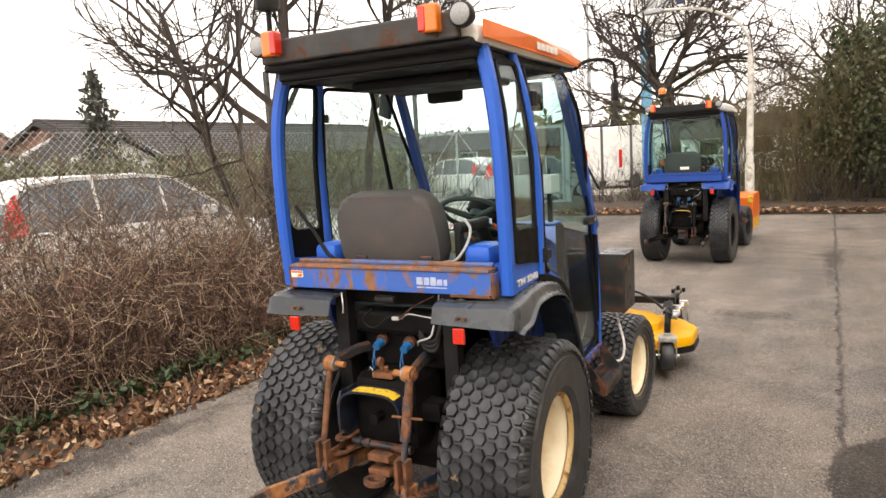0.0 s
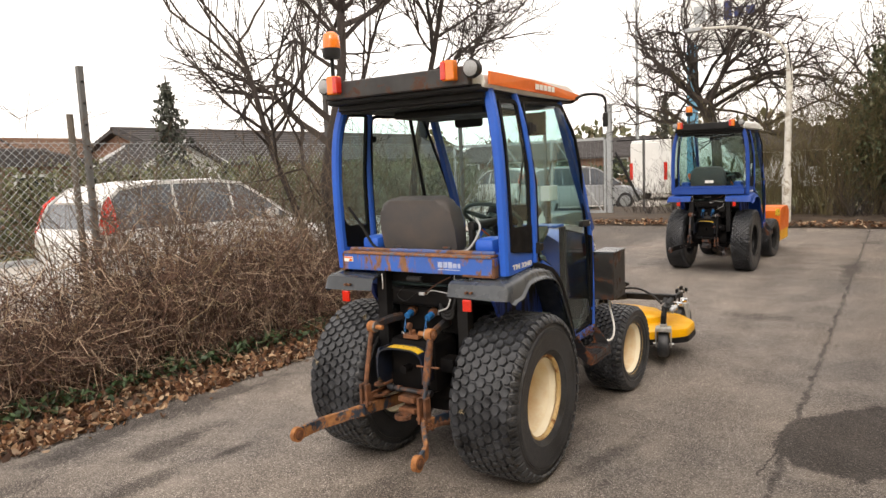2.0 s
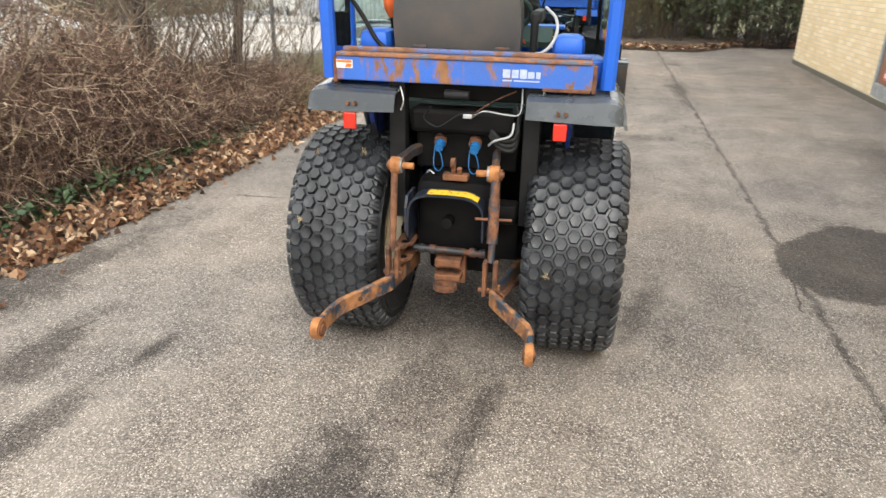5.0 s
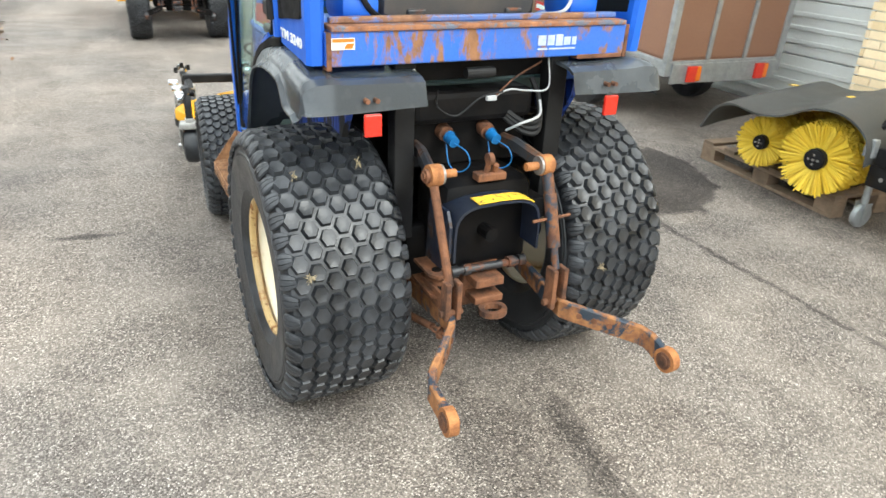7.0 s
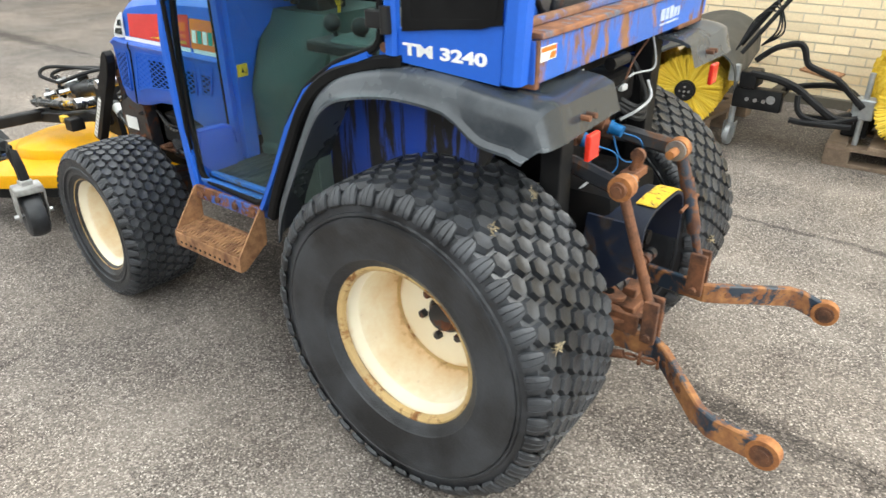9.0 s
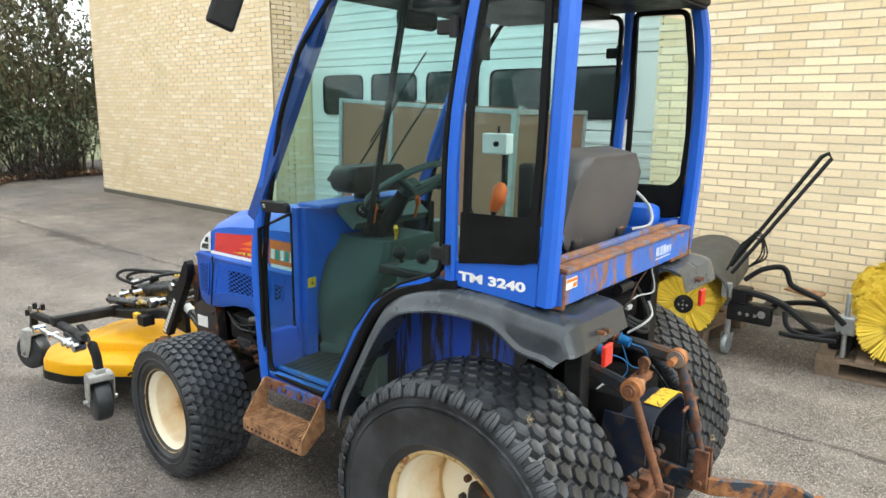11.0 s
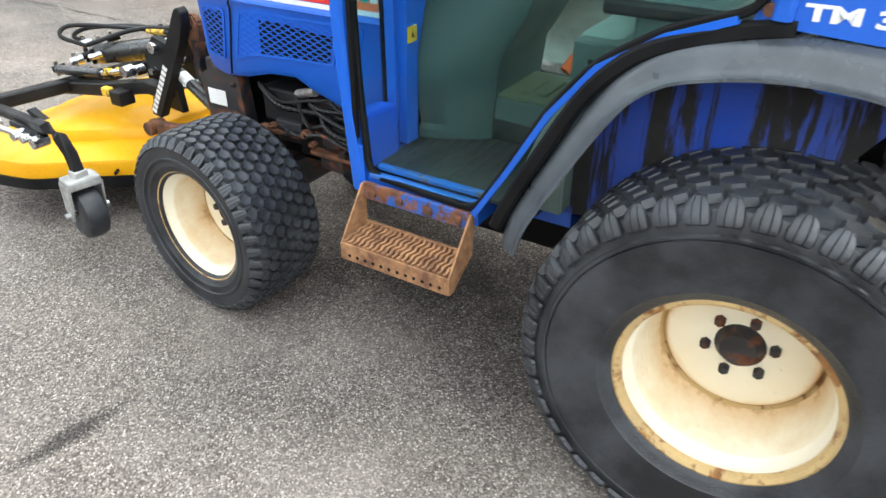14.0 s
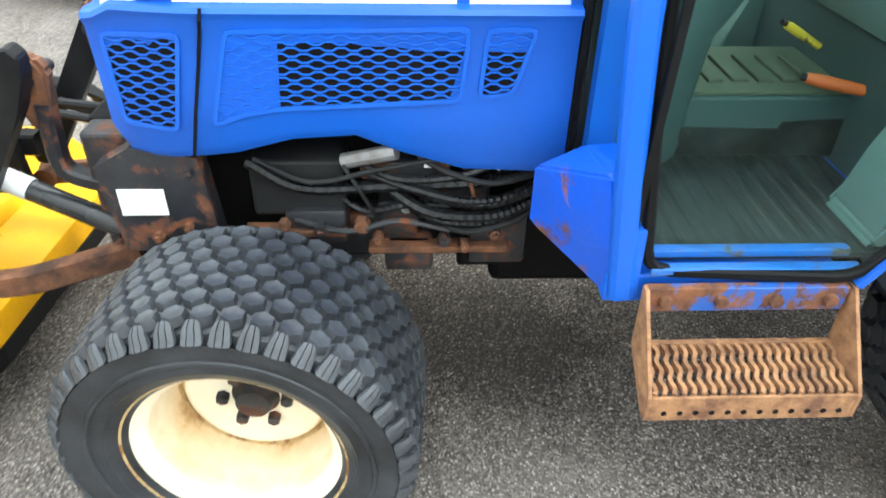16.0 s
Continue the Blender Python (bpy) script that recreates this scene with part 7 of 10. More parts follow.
    rod(bm, (0.09, -0.44, 0.685), (0.23, -0.44, 0.690), 0.0055, 8)
    part("tommy_bar", bm, R1, lr, "thin rusty tommy bar")
    bm = bmesh.new()
    box(bm, (0.136, -0.525, 0.40), (0.152, -0.475, 0.54), 0.003)
    box(bm, (0.176, -0.525, 0.40), (0.192, -0.475, 0.54), 0.003)
    rod(bm, (0.12, -0.50, 0.42), (0.205, -0.50, 0.42), 0.011)
    part("yoke", bm, R1, lr, "rusty forked yoke")
    # lower links
    for pts in (((-0.205, -0.14, 0.385), (-0.215, -0.42, 0.415), (-0.222, -0.525, 0.422), (-0.240, -0.555, 0.420), (-0.370, -0.698, 0.384), (-0.386, -0.735, 0.378), (-0.396, -0.850, 0.374)),
                ((0.245, -0.14, 0.385), (0.195, -0.42, 0.395), (0.178, -0.525, 0.400), (0.192, -0.555, 0.400), (0.330, -0.735, 0.386), (0.345, -0.765, 0.378), (0.350, -0.832, 0.356))):
        bm = bmesh.new()
        sweep(bm, pts, rect(0.022, 0.064, 0.004), (0, 0, 1))
        ln = part("lower_link", bm, LINK_RUST if worn else R2, root, "rusty lower link with flakes of dark paint")
        e = Vector(pts[-1]) + Vector((0.0, -0.012, 0))
        d = (Vector(pts[-1]) - Vector(pts[-2])).normalized()
        side = d.cross(Vector((0, 0, 1))).normalized()
        bm = bmesh.new()
        rod(bm, e - side * 0.014, e + side * 0.014, 0.039, 24)
        part("link_end", bm, ORANGE_RUST if worn else R1, ln, "orange-rusted eye end")
        bm = bmesh.new()
        rod(bm, e - side * 0.018, e + side * 0.018, 0.027, 20)
        rod(bm, e - side * 0.023, e + side * 0.023, 0.019, 16)
        part("ball_joint", bm, R1, ln, "rust-brown ball joint", True)
        mid = Vector(pts[3])
        for k in range(3):
            bm = bmesh.new()
            c = mid + (Vector(pts[4]) - mid) * (0.15 + 0.22 * k)
            sd = (Vector(pts[4]) - mid).cross(Vector((0, 0, 1))).normalized()
            rod(bm, c - sd * 0.013, c + sd * 0.013, 0.010, 10)
            part("rivet", bm, R1, ln)
    # check chains
    for s in (-1, 1):
        x0 = s * 0.20 - 0.02
        bm = bmesh.new()
        rod(bm, (x0 + s * 0.075, -0.20, 0.34), (x0 + s * 0.03, -0.45, 0.385), 0.012)
        ch = part("check_rod", bm, R1, root, "rusty check rod")
        for k in range(4):
            bm = bmesh.new()
            c = Vector((x0 + s * 0.028, -0.47 - 0.026 * k, 0.385 + 0.004 * k))
            mm = Matrix.Translation(c) @ pose(0, 0, 0, 90 * (k % 2), 0, 10)
            sweep(bm, [mm @ Vector((0.011 * math.cos(radians(45 * j)), 0.019 * math.sin(radians(45 * j)), 0)) for j in range(8)], disc(0.0045, 6), (0.1, 0.2, 1), closed=True)
            part("chain_link", bm, R1, ch)
    # drawbar
    bm = bmesh.new()
    box(bm, (-0.075, -0.40, 0.455), (0.03, -0.30, 0.485), 0.004)
    box(bm, (-0.075, -0.40, 0.395), (0.03, -0.28, 0.420), 0.004)
    box(bm, (-0.085, -0.33, 0.36), (0.04, -0.29, 0.53), 0.004)
    db = part("drawbar", bm, R1, root, "rusty drawbar bracket")
    bm = bmesh.new()
    sweep(bm, [Vector((-0.024 + 0.040 * math.cos(radians(30 * k)), -0.43 + 0.034 * math.sin(radians(30 * k)), 0.385)) for k in range(12)], rect(0.018, 0.02), (0, 0, 1), closed=True)
    part("hitch_ring", bm, R1, db, "rusty hitch ring")
    bm = bmesh.new()
    rod(bm, (-0.17, -0.36, 0.515), (0.12, -0.36, 0.510), 0.013)
    for x in (-0.15, -0.105, 0.06, 0.10):
        rod(bm, (x, -0.36, 0.513), (x + 0.025, -0.36, 0.513), 0.019, 14)
    part("cross_pin", bm, R2, root, "dark cross pin with steel collars", True)
    # couplings with blue caps
    for x, y in ((-0.100, -0.238), (0.045, -0.248)):
        bm = bmesh.new()
        rod(bm, (x - 0.012, y + 0.14, 0.936), (x, y + 0.03, 0.912), 0.017, 14)
        rod(bm, (x - 0.005, y + 0.075, 0.924), (x - 0.002, y + 0.045, 0.917), 0.026, 14)
        rod(bm, (x - 0.010, y + 0.115, 0.932), (x - 0.008, y + 0.095, 0.928), 0.023, 8)
        c = part("coupling", bm, R1, root, "rusty hydraulic coupling", True)
        bm = bmesh.new()
        rod(bm, (x, y + 0.035, 0.913), (x + 0.002, y + 0.028, 0.911), 0.021, 14)
        rod(bm, (x, y + 0.030, 0.912), (x + 0.002, y - 0.006, 0.903), 0.0175, 14)
        part("cap", bm, BLUE_CAP, c, "light blue plastic cap", True)
        bm = bmesh.new()
        tube(bm, smooth_path([(x, y - 0.008, 0.902), (x + 0.022, y - 0.052, 0.885), (x + 0.030, y - 0.060, 0.845), (x + 0.008, y - 0.040, 0.818), (x - 0.016, y - 0.012, 0.835), (x - 0.018, y + 0.012, 0.895)], 5), 0.0022, 6)
        part("cap_strap", bm, BLUE_CAP, c, "blue cap strap", True)
    for k, (pts, mt) in enumerate(((((-0.14, -0.20, 1.06), (-0.16, -0.24, 1.02), (-0.10, -0.25, 0.99), (-0.02, -0.25, 1.04), (0.06, -0.25, 1.055)), BLACK), (((0.03, -0.23, 1.03), (0.08, -0.25, 1.06), (0.16, -0.24, 1.05), (0.22, -0.26, 1.06), (0.225, -0.24, 1.15)), HOSE_GREY),
                                  (((0.10, -0.22, 0.92), (0.13, -0.26, 0.95), (0.19, -0.27, 0.975), (0.20, -0.25, 1.02)), HOSE_GREY), (((-0.25, -0.26, 1.14), (-0.235, -0.275, 1.09), (-0.25, -0.26, 1.05)), LABEL_WHITE), (((0.02, -0.25, 1.03), (0.10, -0.24, 1.09), (0.2, -0.24, 1.14)), RUST))):
        bm = bmesh.new()
        tube(bm, smooth_path(pts, 6), 0.003 if k != 2 else 0.0045, 6)
        part("cable", bm, mt, root, "loose wiring", True)
    for k in range(3):
        bm = bmesh.new()
        tube(bm, smooth_path([(0.10, -0.20, 0.985 - 0.012 * k), (0.15, -0.245, 0.95 - 0.016 * k), (0.205, -0.25, 0.96 - 0.02 * k), (0.215, -0.22, 1.02), (0.20, -0.19, 1.08)], 5), 0.009, 8)
        part("hose", bm, BLACK_PLASTIC, root, "black hose behind the frame post", True)
    bm = bmesh.new()
    rod(bm, (-0.02, -0.315, 0.80), (-0.02, -0.335, 0.87), 0.010, 10)
    rod(bm, (0.005, -0.315, 0.80), (0.005, -0.335, 0.85), 0.010, 10)
    box(bm, (-0.06, -0.345, 0.800), (0.04, -0.30, 0.825), 0.004)
    eye(bm, (-0.02, -0.335, 0.87), 0.020, 0.016)
    part("top_link_bracket", bm, R1, root, "rusty top-link bracket")
    bm = bmesh.new()
    box(bm, (0.0, -0.260, 1.030), (0.035, -0.246, 1.046), 0.003)
    part("plug", bm, HOSE_GREY, root, "pale cable plug")


def side_box(root):
    """The black steel box on the tractor's right flank."""
    bm = bmesh.new()
    box(bm, (0.53, 1.055, 0.80), (0.67, 1.300, 1.118), 0.006)
    b = part("tool_box", bm, BLACK_RUSTY, root, "black steel box with a rusty lower edge")
    bm = bmesh.new()
    box(bm, (0.525, 1.050, 1.118), (0.675, 1.305, 1.126), 0.002)
    part("lid", bm, FENDER, b, "grey weathered lid")
    bm = bmesh.new()
    tube(bm, smooth_path([(0.58, 1.20, 0.80), (0.60, 1.18, 0.72), (0.64, 1.14, 0.60), (0.63, 1.10, 0.52), (0.57, 1.05, 0.53)], 6), 0.007, 8)
    part("white_hose", bm, LABEL_WHITE, b, "hanging white hose", True)


def make_tractor(m, label, worn, group):
    root, BODY = build_tractor(m, label, worn, group)
    cab(root, BODY, worn)
    interior(root, BODY, worn)
    bonnet(root, BODY, worn)
    engine_bay(root)
    for s in (-1, 1):
        step(root, s, worn)
    linkage(root, worn)
    if worn:
        side_box(root)
    return root


make_tractor(pose(-0.005, 0, 0, 0, 0, 2.2), "blue compact cab tractor with rusty rear panel and linkage", True, "compact tractors in the yard")
make_tractor(pose(-0.31, 7.82, 0, 0, 0, -1.0), "clean blue compact cab tractor with closed rear window", False, "compact tractors in the yard")


# ---- front mower ----
def caster(root, x, y, z, heading):
    """A mower caster: pale forked head, black wheel, bright axle."""
    m = pose(x, y, z, 0, 0, heading)
    bm = bmesh.new()
    box(bm, (-0.062, -0.045, 0.222), (0.062, 0.045, 0.262), 0.010, m)
    for s in (-1, 1):
        a = [m @ Vector(q) for q in ((s * 0.056, -0.045, 0.24), (s * 0.056, 0.045, 0.24), (s * 0.056, 0.055, 0.13), (s * 0.056, 0.035, 0.085), (s * 0.056, 0.005, 0.085), (s * 0.056, -0.02, 0.14))]
        prism(bm, a, (m.to_3x3() @ Vector((s * 0.008, 0, 0))))
    fork = part("caster_fork", bm, FORK_GREY, root, "pale worn caster fork")
    prof = [(0.001, -0.036), (0.03, -0.040), (0.05, -0.046), (0.088, -0.046), (0.104, -0.036), (0.110, -0.015), (0.110, 0.015), (0.104, 0.036), (0.088, 0.046), (0.05, 0.046), (0.03, 0.040), (0.001, 0.036)]
    w = turned("caster_wheel", prof, RUBBER, fork, 32, label="black caster wheel")
    w.matrix_basis = m @ pose(0, 0.02, 0.11)
    bm = bmesh.new()
    rod(bm, m @ Vector((-0.082, 0.02, 0.11)), m @ Vector((0.082, 0.02, 0.11)), 0.011)
    part("axle", bm, CHROME, fork, "bright axle bolt")


FORK_GREY = surface("worn_galvanised_fork", (0.46, 0.46, 0.44), (0.27, 0.26, 0.24), rough=0.5, metal=0.2, scale=22.0, amount=0.8)


def mower(m):
    root = thing("mower_deck", m, "yellow mower deck raised on the tractor's black front lift", "mower")
    outline = [(-0.26, 2.30), (0.40, 2.26), (0.62, 2.38), (0.80, 2.56), (0.80, 2.86), (0.62, 3.12), (0.30, 3.24), (-0.25, 3.24), (-0.52, 3.12), (-0.64, 2.92), (-0.59, 2.72), (-0.42, 2.50)]
    outline = rounded(outline, 0.05, 3)
    cx, cy = 0.05, 2.78
    bm = bmesh.new()
    levels = [(1.0, 0.215), (1.0, 0.272), (0.988, 0.284), (0.70, 0.300), (0.675, 0.304), (0.655, 0.345), (0.640, 0.352), (0.30, 0.372)]
    rings = [[bm.verts.new((cx + (x - cx) * k, cy + (y - cy) * k, z)) for x, y in outline] for k, z in levels]
    for q, r in zip(rings, rings[1:]):
        for i in range(len(q)):
            j = (i + 1) % len(q)
            bm.faces.new((q[i], q[j], r[j], r[i]))
    bm.faces.new(rings[-1])
    deck = part("deck", bm, YELLOW, root, "yellow pressed steel deck with a raised middle", True)
    bm = bmesh.new()
    prism(bm, [(cx + (x - cx) * 1.012, cy + (y - cy) * 1.012, 0.172) for x, y in outline], (0, 0, 0.047))
    part("skirt", bm, BLACK, deck, "black lower skirt")
    for x, y in ((-0.375, 2.435), (-0.325, 2.375), (-0.47, 2.56), (0.5, 2.31)):
        bm = bmesh.new()
        rod(bm, (x, y, 0.245), (x - 0.026, y - 0.02, 0.245), 0.007, 8)
        part("bolt", bm, BLACK, deck)
    for x, y, w in ((-0.30, 2.66, 0.012), (-0.27, 2.63, 0.010), (0.1, 2.56, 0.012), (-0.12, 2.56, 0.010)):
        bm = bmesh.new()
        rod(bm, (x, y, 0.29), (x, y, 0.312), w, 8)
        part("bolt", bm, RUST_DARK, deck)
    # side rails with casters
    for s in (-1, 1):
        e = 0.0 if s < 0 else 0.06
        bm = bmesh.new()
        pts = [(s * (0.50 + e), 3.08, 0.445), (s * (0.55 + e), 2.72, 0.475), (s * (0.59 + e), 2.46, 0.498), (s * (0.60 + e), 2.37, 0.485), (s * (0.605 + e), 2.32, 0.43), (s * (0.605 + e), 2.305, 0.34)]
        sweep(bm, pts, rect(0.040, 0.040, 0.006), (0.05, 1, 0.4))
        rail = part("caster_arm", bm, BLACK, root, "black bent caster arm", True)
        bm = bmesh.new()
        box(bm, (s * (0.605 + e) - 0.026, 2.285, 0.335), (s * (0.605 + e) + 0.026, 2.335, 0.372), 0.006)
        part("collar", bm, FORK_GREY, rail, "pale collar")
        caster(root, s * (0.605 + e), 2.31, 0.085, 12 * s)
        x = s * (0.535 + e)
        bm = bmesh.new()
        rod(bm, (x + s * 0.07, 2.98, 0.44), (x + s * 0.085, 2.50, 0.445), 0.013)
        part("adjuster", bm, CHROME, rail, "bright adjuster rod")
        for y, r in ((2.49, 0.024), (2.56, 0.017), (2.62, 0.02), (2.80, 0.016), (2.98, 0.022)):
            bm = bmesh.new()
            rod(bm, (x + s * 0.05, y, 0.447), (x + s * 0.11, y, 0.447), r, 10)
            part("nut", bm, CHROME, rail, "bright hexagon nut")
        bm = bmesh.new()
        box(bm, (x + 0.0, 2.52, 0.45), (x + s * 0.06, 2.72, 0.475), 0.006)
        part("adjuster_bracket", bm, BLACK, rail, "black adjuster bracket")
        bm = bmesh.new()
        prism(bm, [(x, 2.52, 0.505), (x, 2.60, 0.535), (x, 2.62, 0.525), (x, 2.56, 0.495)], (s * 0.03, 0, 0))
        part("latch", bm, BLACK, rail, "black latch lever")
        fx = s * (0.50 + e)
        caster(root, fx, 3.36, 0.085, -18 * s)
        bm = bmesh.new()
        sweep(bm, [(s * (0.50 + e), 3.06, 0.445), (s * (0.52 + e), 3.24, 0.45), (fx, 3.34, 0.43), (fx, 3.36, 0.34)], rect(0.040, 0.040, 0.006), (1, 0, 0))
        part("caster_arm", bm, BLACK, root, "black front caster arm", True)
        for k in range(5):
            bm = bmesh.new()
            c = Vector((s * (0.52 + e) + 0.022 * k - 0.04, 3.27 + 0.018 * (k % 2), 0.455 + 0.016 * (k % 3)))
            rod(bm, c, c + Vector((0, 0.0, 0.035)), 0.013, 8)
            part("fitting", bm, CHROME if k % 2 else BLACK, root, "pin and clip on the caster head")
    # carrier frame
    bm = bmesh.new()
    sweep(bm, [(-0.55, 2.96, 0.475), (0.0, 2.88, 0.475), (0.62, 2.92, 0.475)], rect(0.055, 0.055, 0.006), (0, 0, 1))
    fr = part("cross_beam", bm, BLACK, root, "black square-tube cross beam")
    for x in (-0.20, 0.16):
        bm = bmesh.new()
        sweep(bm, [(x, 2.96, 0.455), (x, 2.66, 0.50), (x * 0.9, 2.38, 0.555), (x * 0.9, 2.26, 0.55)], rect(0.05, 0.055, 0.006), (0, 0, 1))
        part("frame_arm", bm, BLACK, root, "black carrier arm", True)
    bm = bmesh.new()
    prism(bm, [(-0.12, 2.28, 0.44), (-0.12, 2.46, 0.46), (-0.12, 2.45, 0.66), (-0.12, 2.38, 0.74), (-0.12, 2.30, 0.72)], (0.03, 0, 0))
    tower = part("tower_plate", bm, BLACK, root, "black mounting tower plate")
    bm = bmesh.new()
    prism(bm, [(0.08, 2.28, 0.44), (0.08, 2.46, 0.46), (0.08, 2.45, 0.66), (0.08, 2.38, 0.74), (0.08, 2.30, 0.72)], (0.03, 0, 0))
    part("tower_plate", bm, BLACK, root, "black mounting tower plate")
    for y, z, r in ((2.37, 0.70, 0.022), (2.40, 0.60, 0.014), (2.34, 0.52, 0.012), (2.42, 0.50, 0.010)):
        bm = bmesh.new()
        rod(bm, (-0.145, y, z), (0.135, y, z), r, 12)
        part("pin", bm, CHROME, tower, "bright pivot pin")
    bm = bmesh.new()
    box(bm, (-0.27, 2.46, 0.475), (-0.20, 2.53, 0.535), 0.006)
    part("stop_block", bm, BLACK, root, "black stop block")
    bm = bmesh.new()
    box(bm, (-0.262, 2.545, 0.50), (-0.232, 2.59, 0.535), 0.003)
    part("yellow_tag", bm, YELLOW_MARK, root)
    bm = bmesh.new()
    rod(bm, (-0.01, 2.93, 0.56), (-0.01, 2.48, 0.655), 0.046, 22)
    cyl = part("lift_cylinder", bm, CYL_BLACK, root, "fat black hydraulic cylinder", True)
    bm = bmesh.new()
    rod(bm, (-0.01, 2.49, 0.652), (-0.01, 2.37, 0.70), 0.020, 14)
    part("piston_rod", bm, CHROME, cyl, "bright piston rod", True)
    for q, (za, zb) in enumerate(((0.505, 0.60), (0.53, 0.61))):
        x = -0.15 - 0.05 * q
        bm = bmesh.new()
        rod(bm, (x, 3.02 - 0.05 * q, za), (x, 2.66, (za + zb) / 2 - 0.005), 0.021, 14)
        d = part("damper", bm, CYL_BLACK, root, "black damper", True)
        bm = bmesh.new()
        rod(bm, (x, 2.67, (za + zb) / 2 - 0.006), (x, 2.46, zb), 0.012, 10)
        part("damper_rod", bm, CHROME, d, "bright damper rod", True)
        bm = bmesh.new()
        rod(bm, (x - 0.022, 2.47, zb - 0.004), (x + 0.022, 2.47, zb - 0.004), 0.024, 12)
        part("eye_end", bm, CHROME, d, "bright eye end", True)
        bm = bmesh.new()
        rod(bm, (x, 2.62, zb - 0.032), (x, 2.585, zb - 0.025), 0.0145, 10)
        part("yellow_ring", bm, YELLOW_MARK, d)
    spots = ((-0.08, 2.96, 0.56), (-0.02, 2.94, 0.60), (-0.12, 3.0, 0.53), (-0.20, 3.02, 0.52), (0.03, 2.99, 0.56), (-0.05, 3.01, 0.60), (0.08, 2.96, 0.55), (-0.16, 2.93, 0.56), (-0.10, 2.88, 0.57), (0.02, 2.90, 0.62))
    for k, (x, y, z) in enumerate(spots):
        bm = bmesh.new()
        rod(bm, (x, y, z), (x + 0.045, y - 0.03, z + 0.012), 0.015, 10)
        f = part("fitting", bm, CHROME if k % 3 else BLACK, root, "bright hydraulic fitting", True)
        bm = bmesh.new()
        rod(bm, (x + 0.02, y, z - 0.03), (x + 0.02, y, z + 0.035), 0.010, 8)
        part("stub", bm, CHROME if k % 2 else BLACK, f)
    for k, pts in enumerate((((-0.05, 2.96, 0.60), (-0.10, 3.06, 0.64), (-0.06, 3.04, 0.68), (0.02, 2.86, 0.685), (0.05, 2.5, 0.70), (0.04, 2.2, 0.68), (0.02, 2.02, 0.66)), ((0.0, 2.96, 0.60), (-0.05, 3.04, 0.63), (0.0, 2.99, 0.665), (0.07, 2.75, 0.69), (0.09, 2.4, 0.70), (0.07, 2.02, 0.67)),
                            ((0.12, 2.96, 0.54), (0.22, 2.80, 0.60), (0.20, 2.5, 0.66), (0.13, 2.2, 0.66), (0.1, 2.0, 0.62)), ((0.60, 2.50, 0.50), (0.50, 2.58, 0.55), (0.34, 2.70, 0.58), (0.12, 2.86, 0.54)),
                            ((-0.08, 2.9, 0.62), (0.02, 2.7, 0.69), (0.06, 2.5, 0.715), (0.07, 2.3, 0.70)))):
        bm = bmesh.new()
        tube(bm, smooth_path(pts, 7), 0.010, 8)
        part("hose", bm, BLACK_PLASTIC, root, "black hydraulic hose", True)
    bm = bmesh.new()
    tube(bm, [(0.04, 2.62, 0.694), (0.05, 2.52, 0.699)], 0.013, 8)
    part("hose_tag", bm, YELLOW_MARK, root, "yellow hose tag")
    # leaning lift plates with bracket, arm and strut on both sides
    for s in (-1, 1):
        bm = bmesh.new()
        prism(bm, [(s * 0.195, y, z) for y, z in ((2.075, 0.885), (2.32, 0.487), (2.312, 0.466), (2.268, 0.458), (2.09, 0.745), (2.055, 0.80), (2.032, 0.86), (2.030, 0.895), (2.045, 0.912), (2.062, 0.908))], (s * 0.042, 0, 0))
        bmesh.ops.bevel(bm, geom=bm.edges[:], offset=0.004, segments=1, affect='EDGES')
        side = part("lift_plate", bm, BLACK, root, "black leaning lift plate with white bars")
        d = Vector((0, 0.138, -0.217)).normalized()
        q = Vector((0, 0.217, 0.138)).normalized()
        for k in range(10):
            bm = bmesh.new()
            c = Vector((s * 0.2385, 2.172, 0.682)) + d * 0.0245 * k
            prism(bm, [c - q * 0.012, c + q * 0.012, c + q * 0.012 + d * 0.018, c - q * 0.012 + d * 0.018], (s * 0.001, 0, 0))
            part("logo_bar", bm, LABEL_WHITE, side)
        bm = bmesh.new()
        prism(bm, [(s * 0.150, y, z) for y, z in ((2.09, 0.855), (2.070, 0.88), (2.035, 0.878), (2.018, 0.85), (2.030, 0.78), (2.045, 0.735), (2.075, 0.735), (2.088, 0.78))], (s * 0.036, 0, 0))
        bmesh.ops.bevel(bm, geom=bm.edges[:], offset=0.008, segments=2, affect='EDGES')
        br = part("bracket", bm, RUST, root, "rounded rusty lift bracket", True)
        bm = bmesh.new()
        rod(bm, (s * 0.10, 2.055, 0.835), (s * 0.195, 2.055, 0.835), 0.013)
        part("pivot_bolt", bm, RUST_DARK, br, "dark pivot bolt", True)
        bm = bmesh.new()
        sweep(bm, smooth_path([(s * 0.17, 2.045, 0.79), (s * 0.17, 2.050, 0.72), (s * 0.175, 2.045, 0.655), (s * 0.18, 1.99, 0.630), (s * 0.185, 1.92, 0.625)], 4), rect(0.03, 0.042, 0.006), (1, 0, 0))
        part("bracket_arm", bm, RUST_DARK, root, "bent rusty bracket arm", True)
        bm = bmesh.new()
        sweep(bm, smooth_path([(s * 0.19, 1.94, 0.47), (s * 0.225, 2.06, 0.450), (s * 0.240, 2.18, 0.425), (s * 0.235, 2.33, 0.415)], 4), rect(0.034, 0.056, 0.006), (0, 0, 1))
        la = part("lower_arm", bm, RUST, root, "rusty curved lower arm", True)
        bm = bmesh.new()
        rod(bm, (s * 0.20, 2.315, 0.415), (s * 0.275, 2.315, 0.415), 0.028)
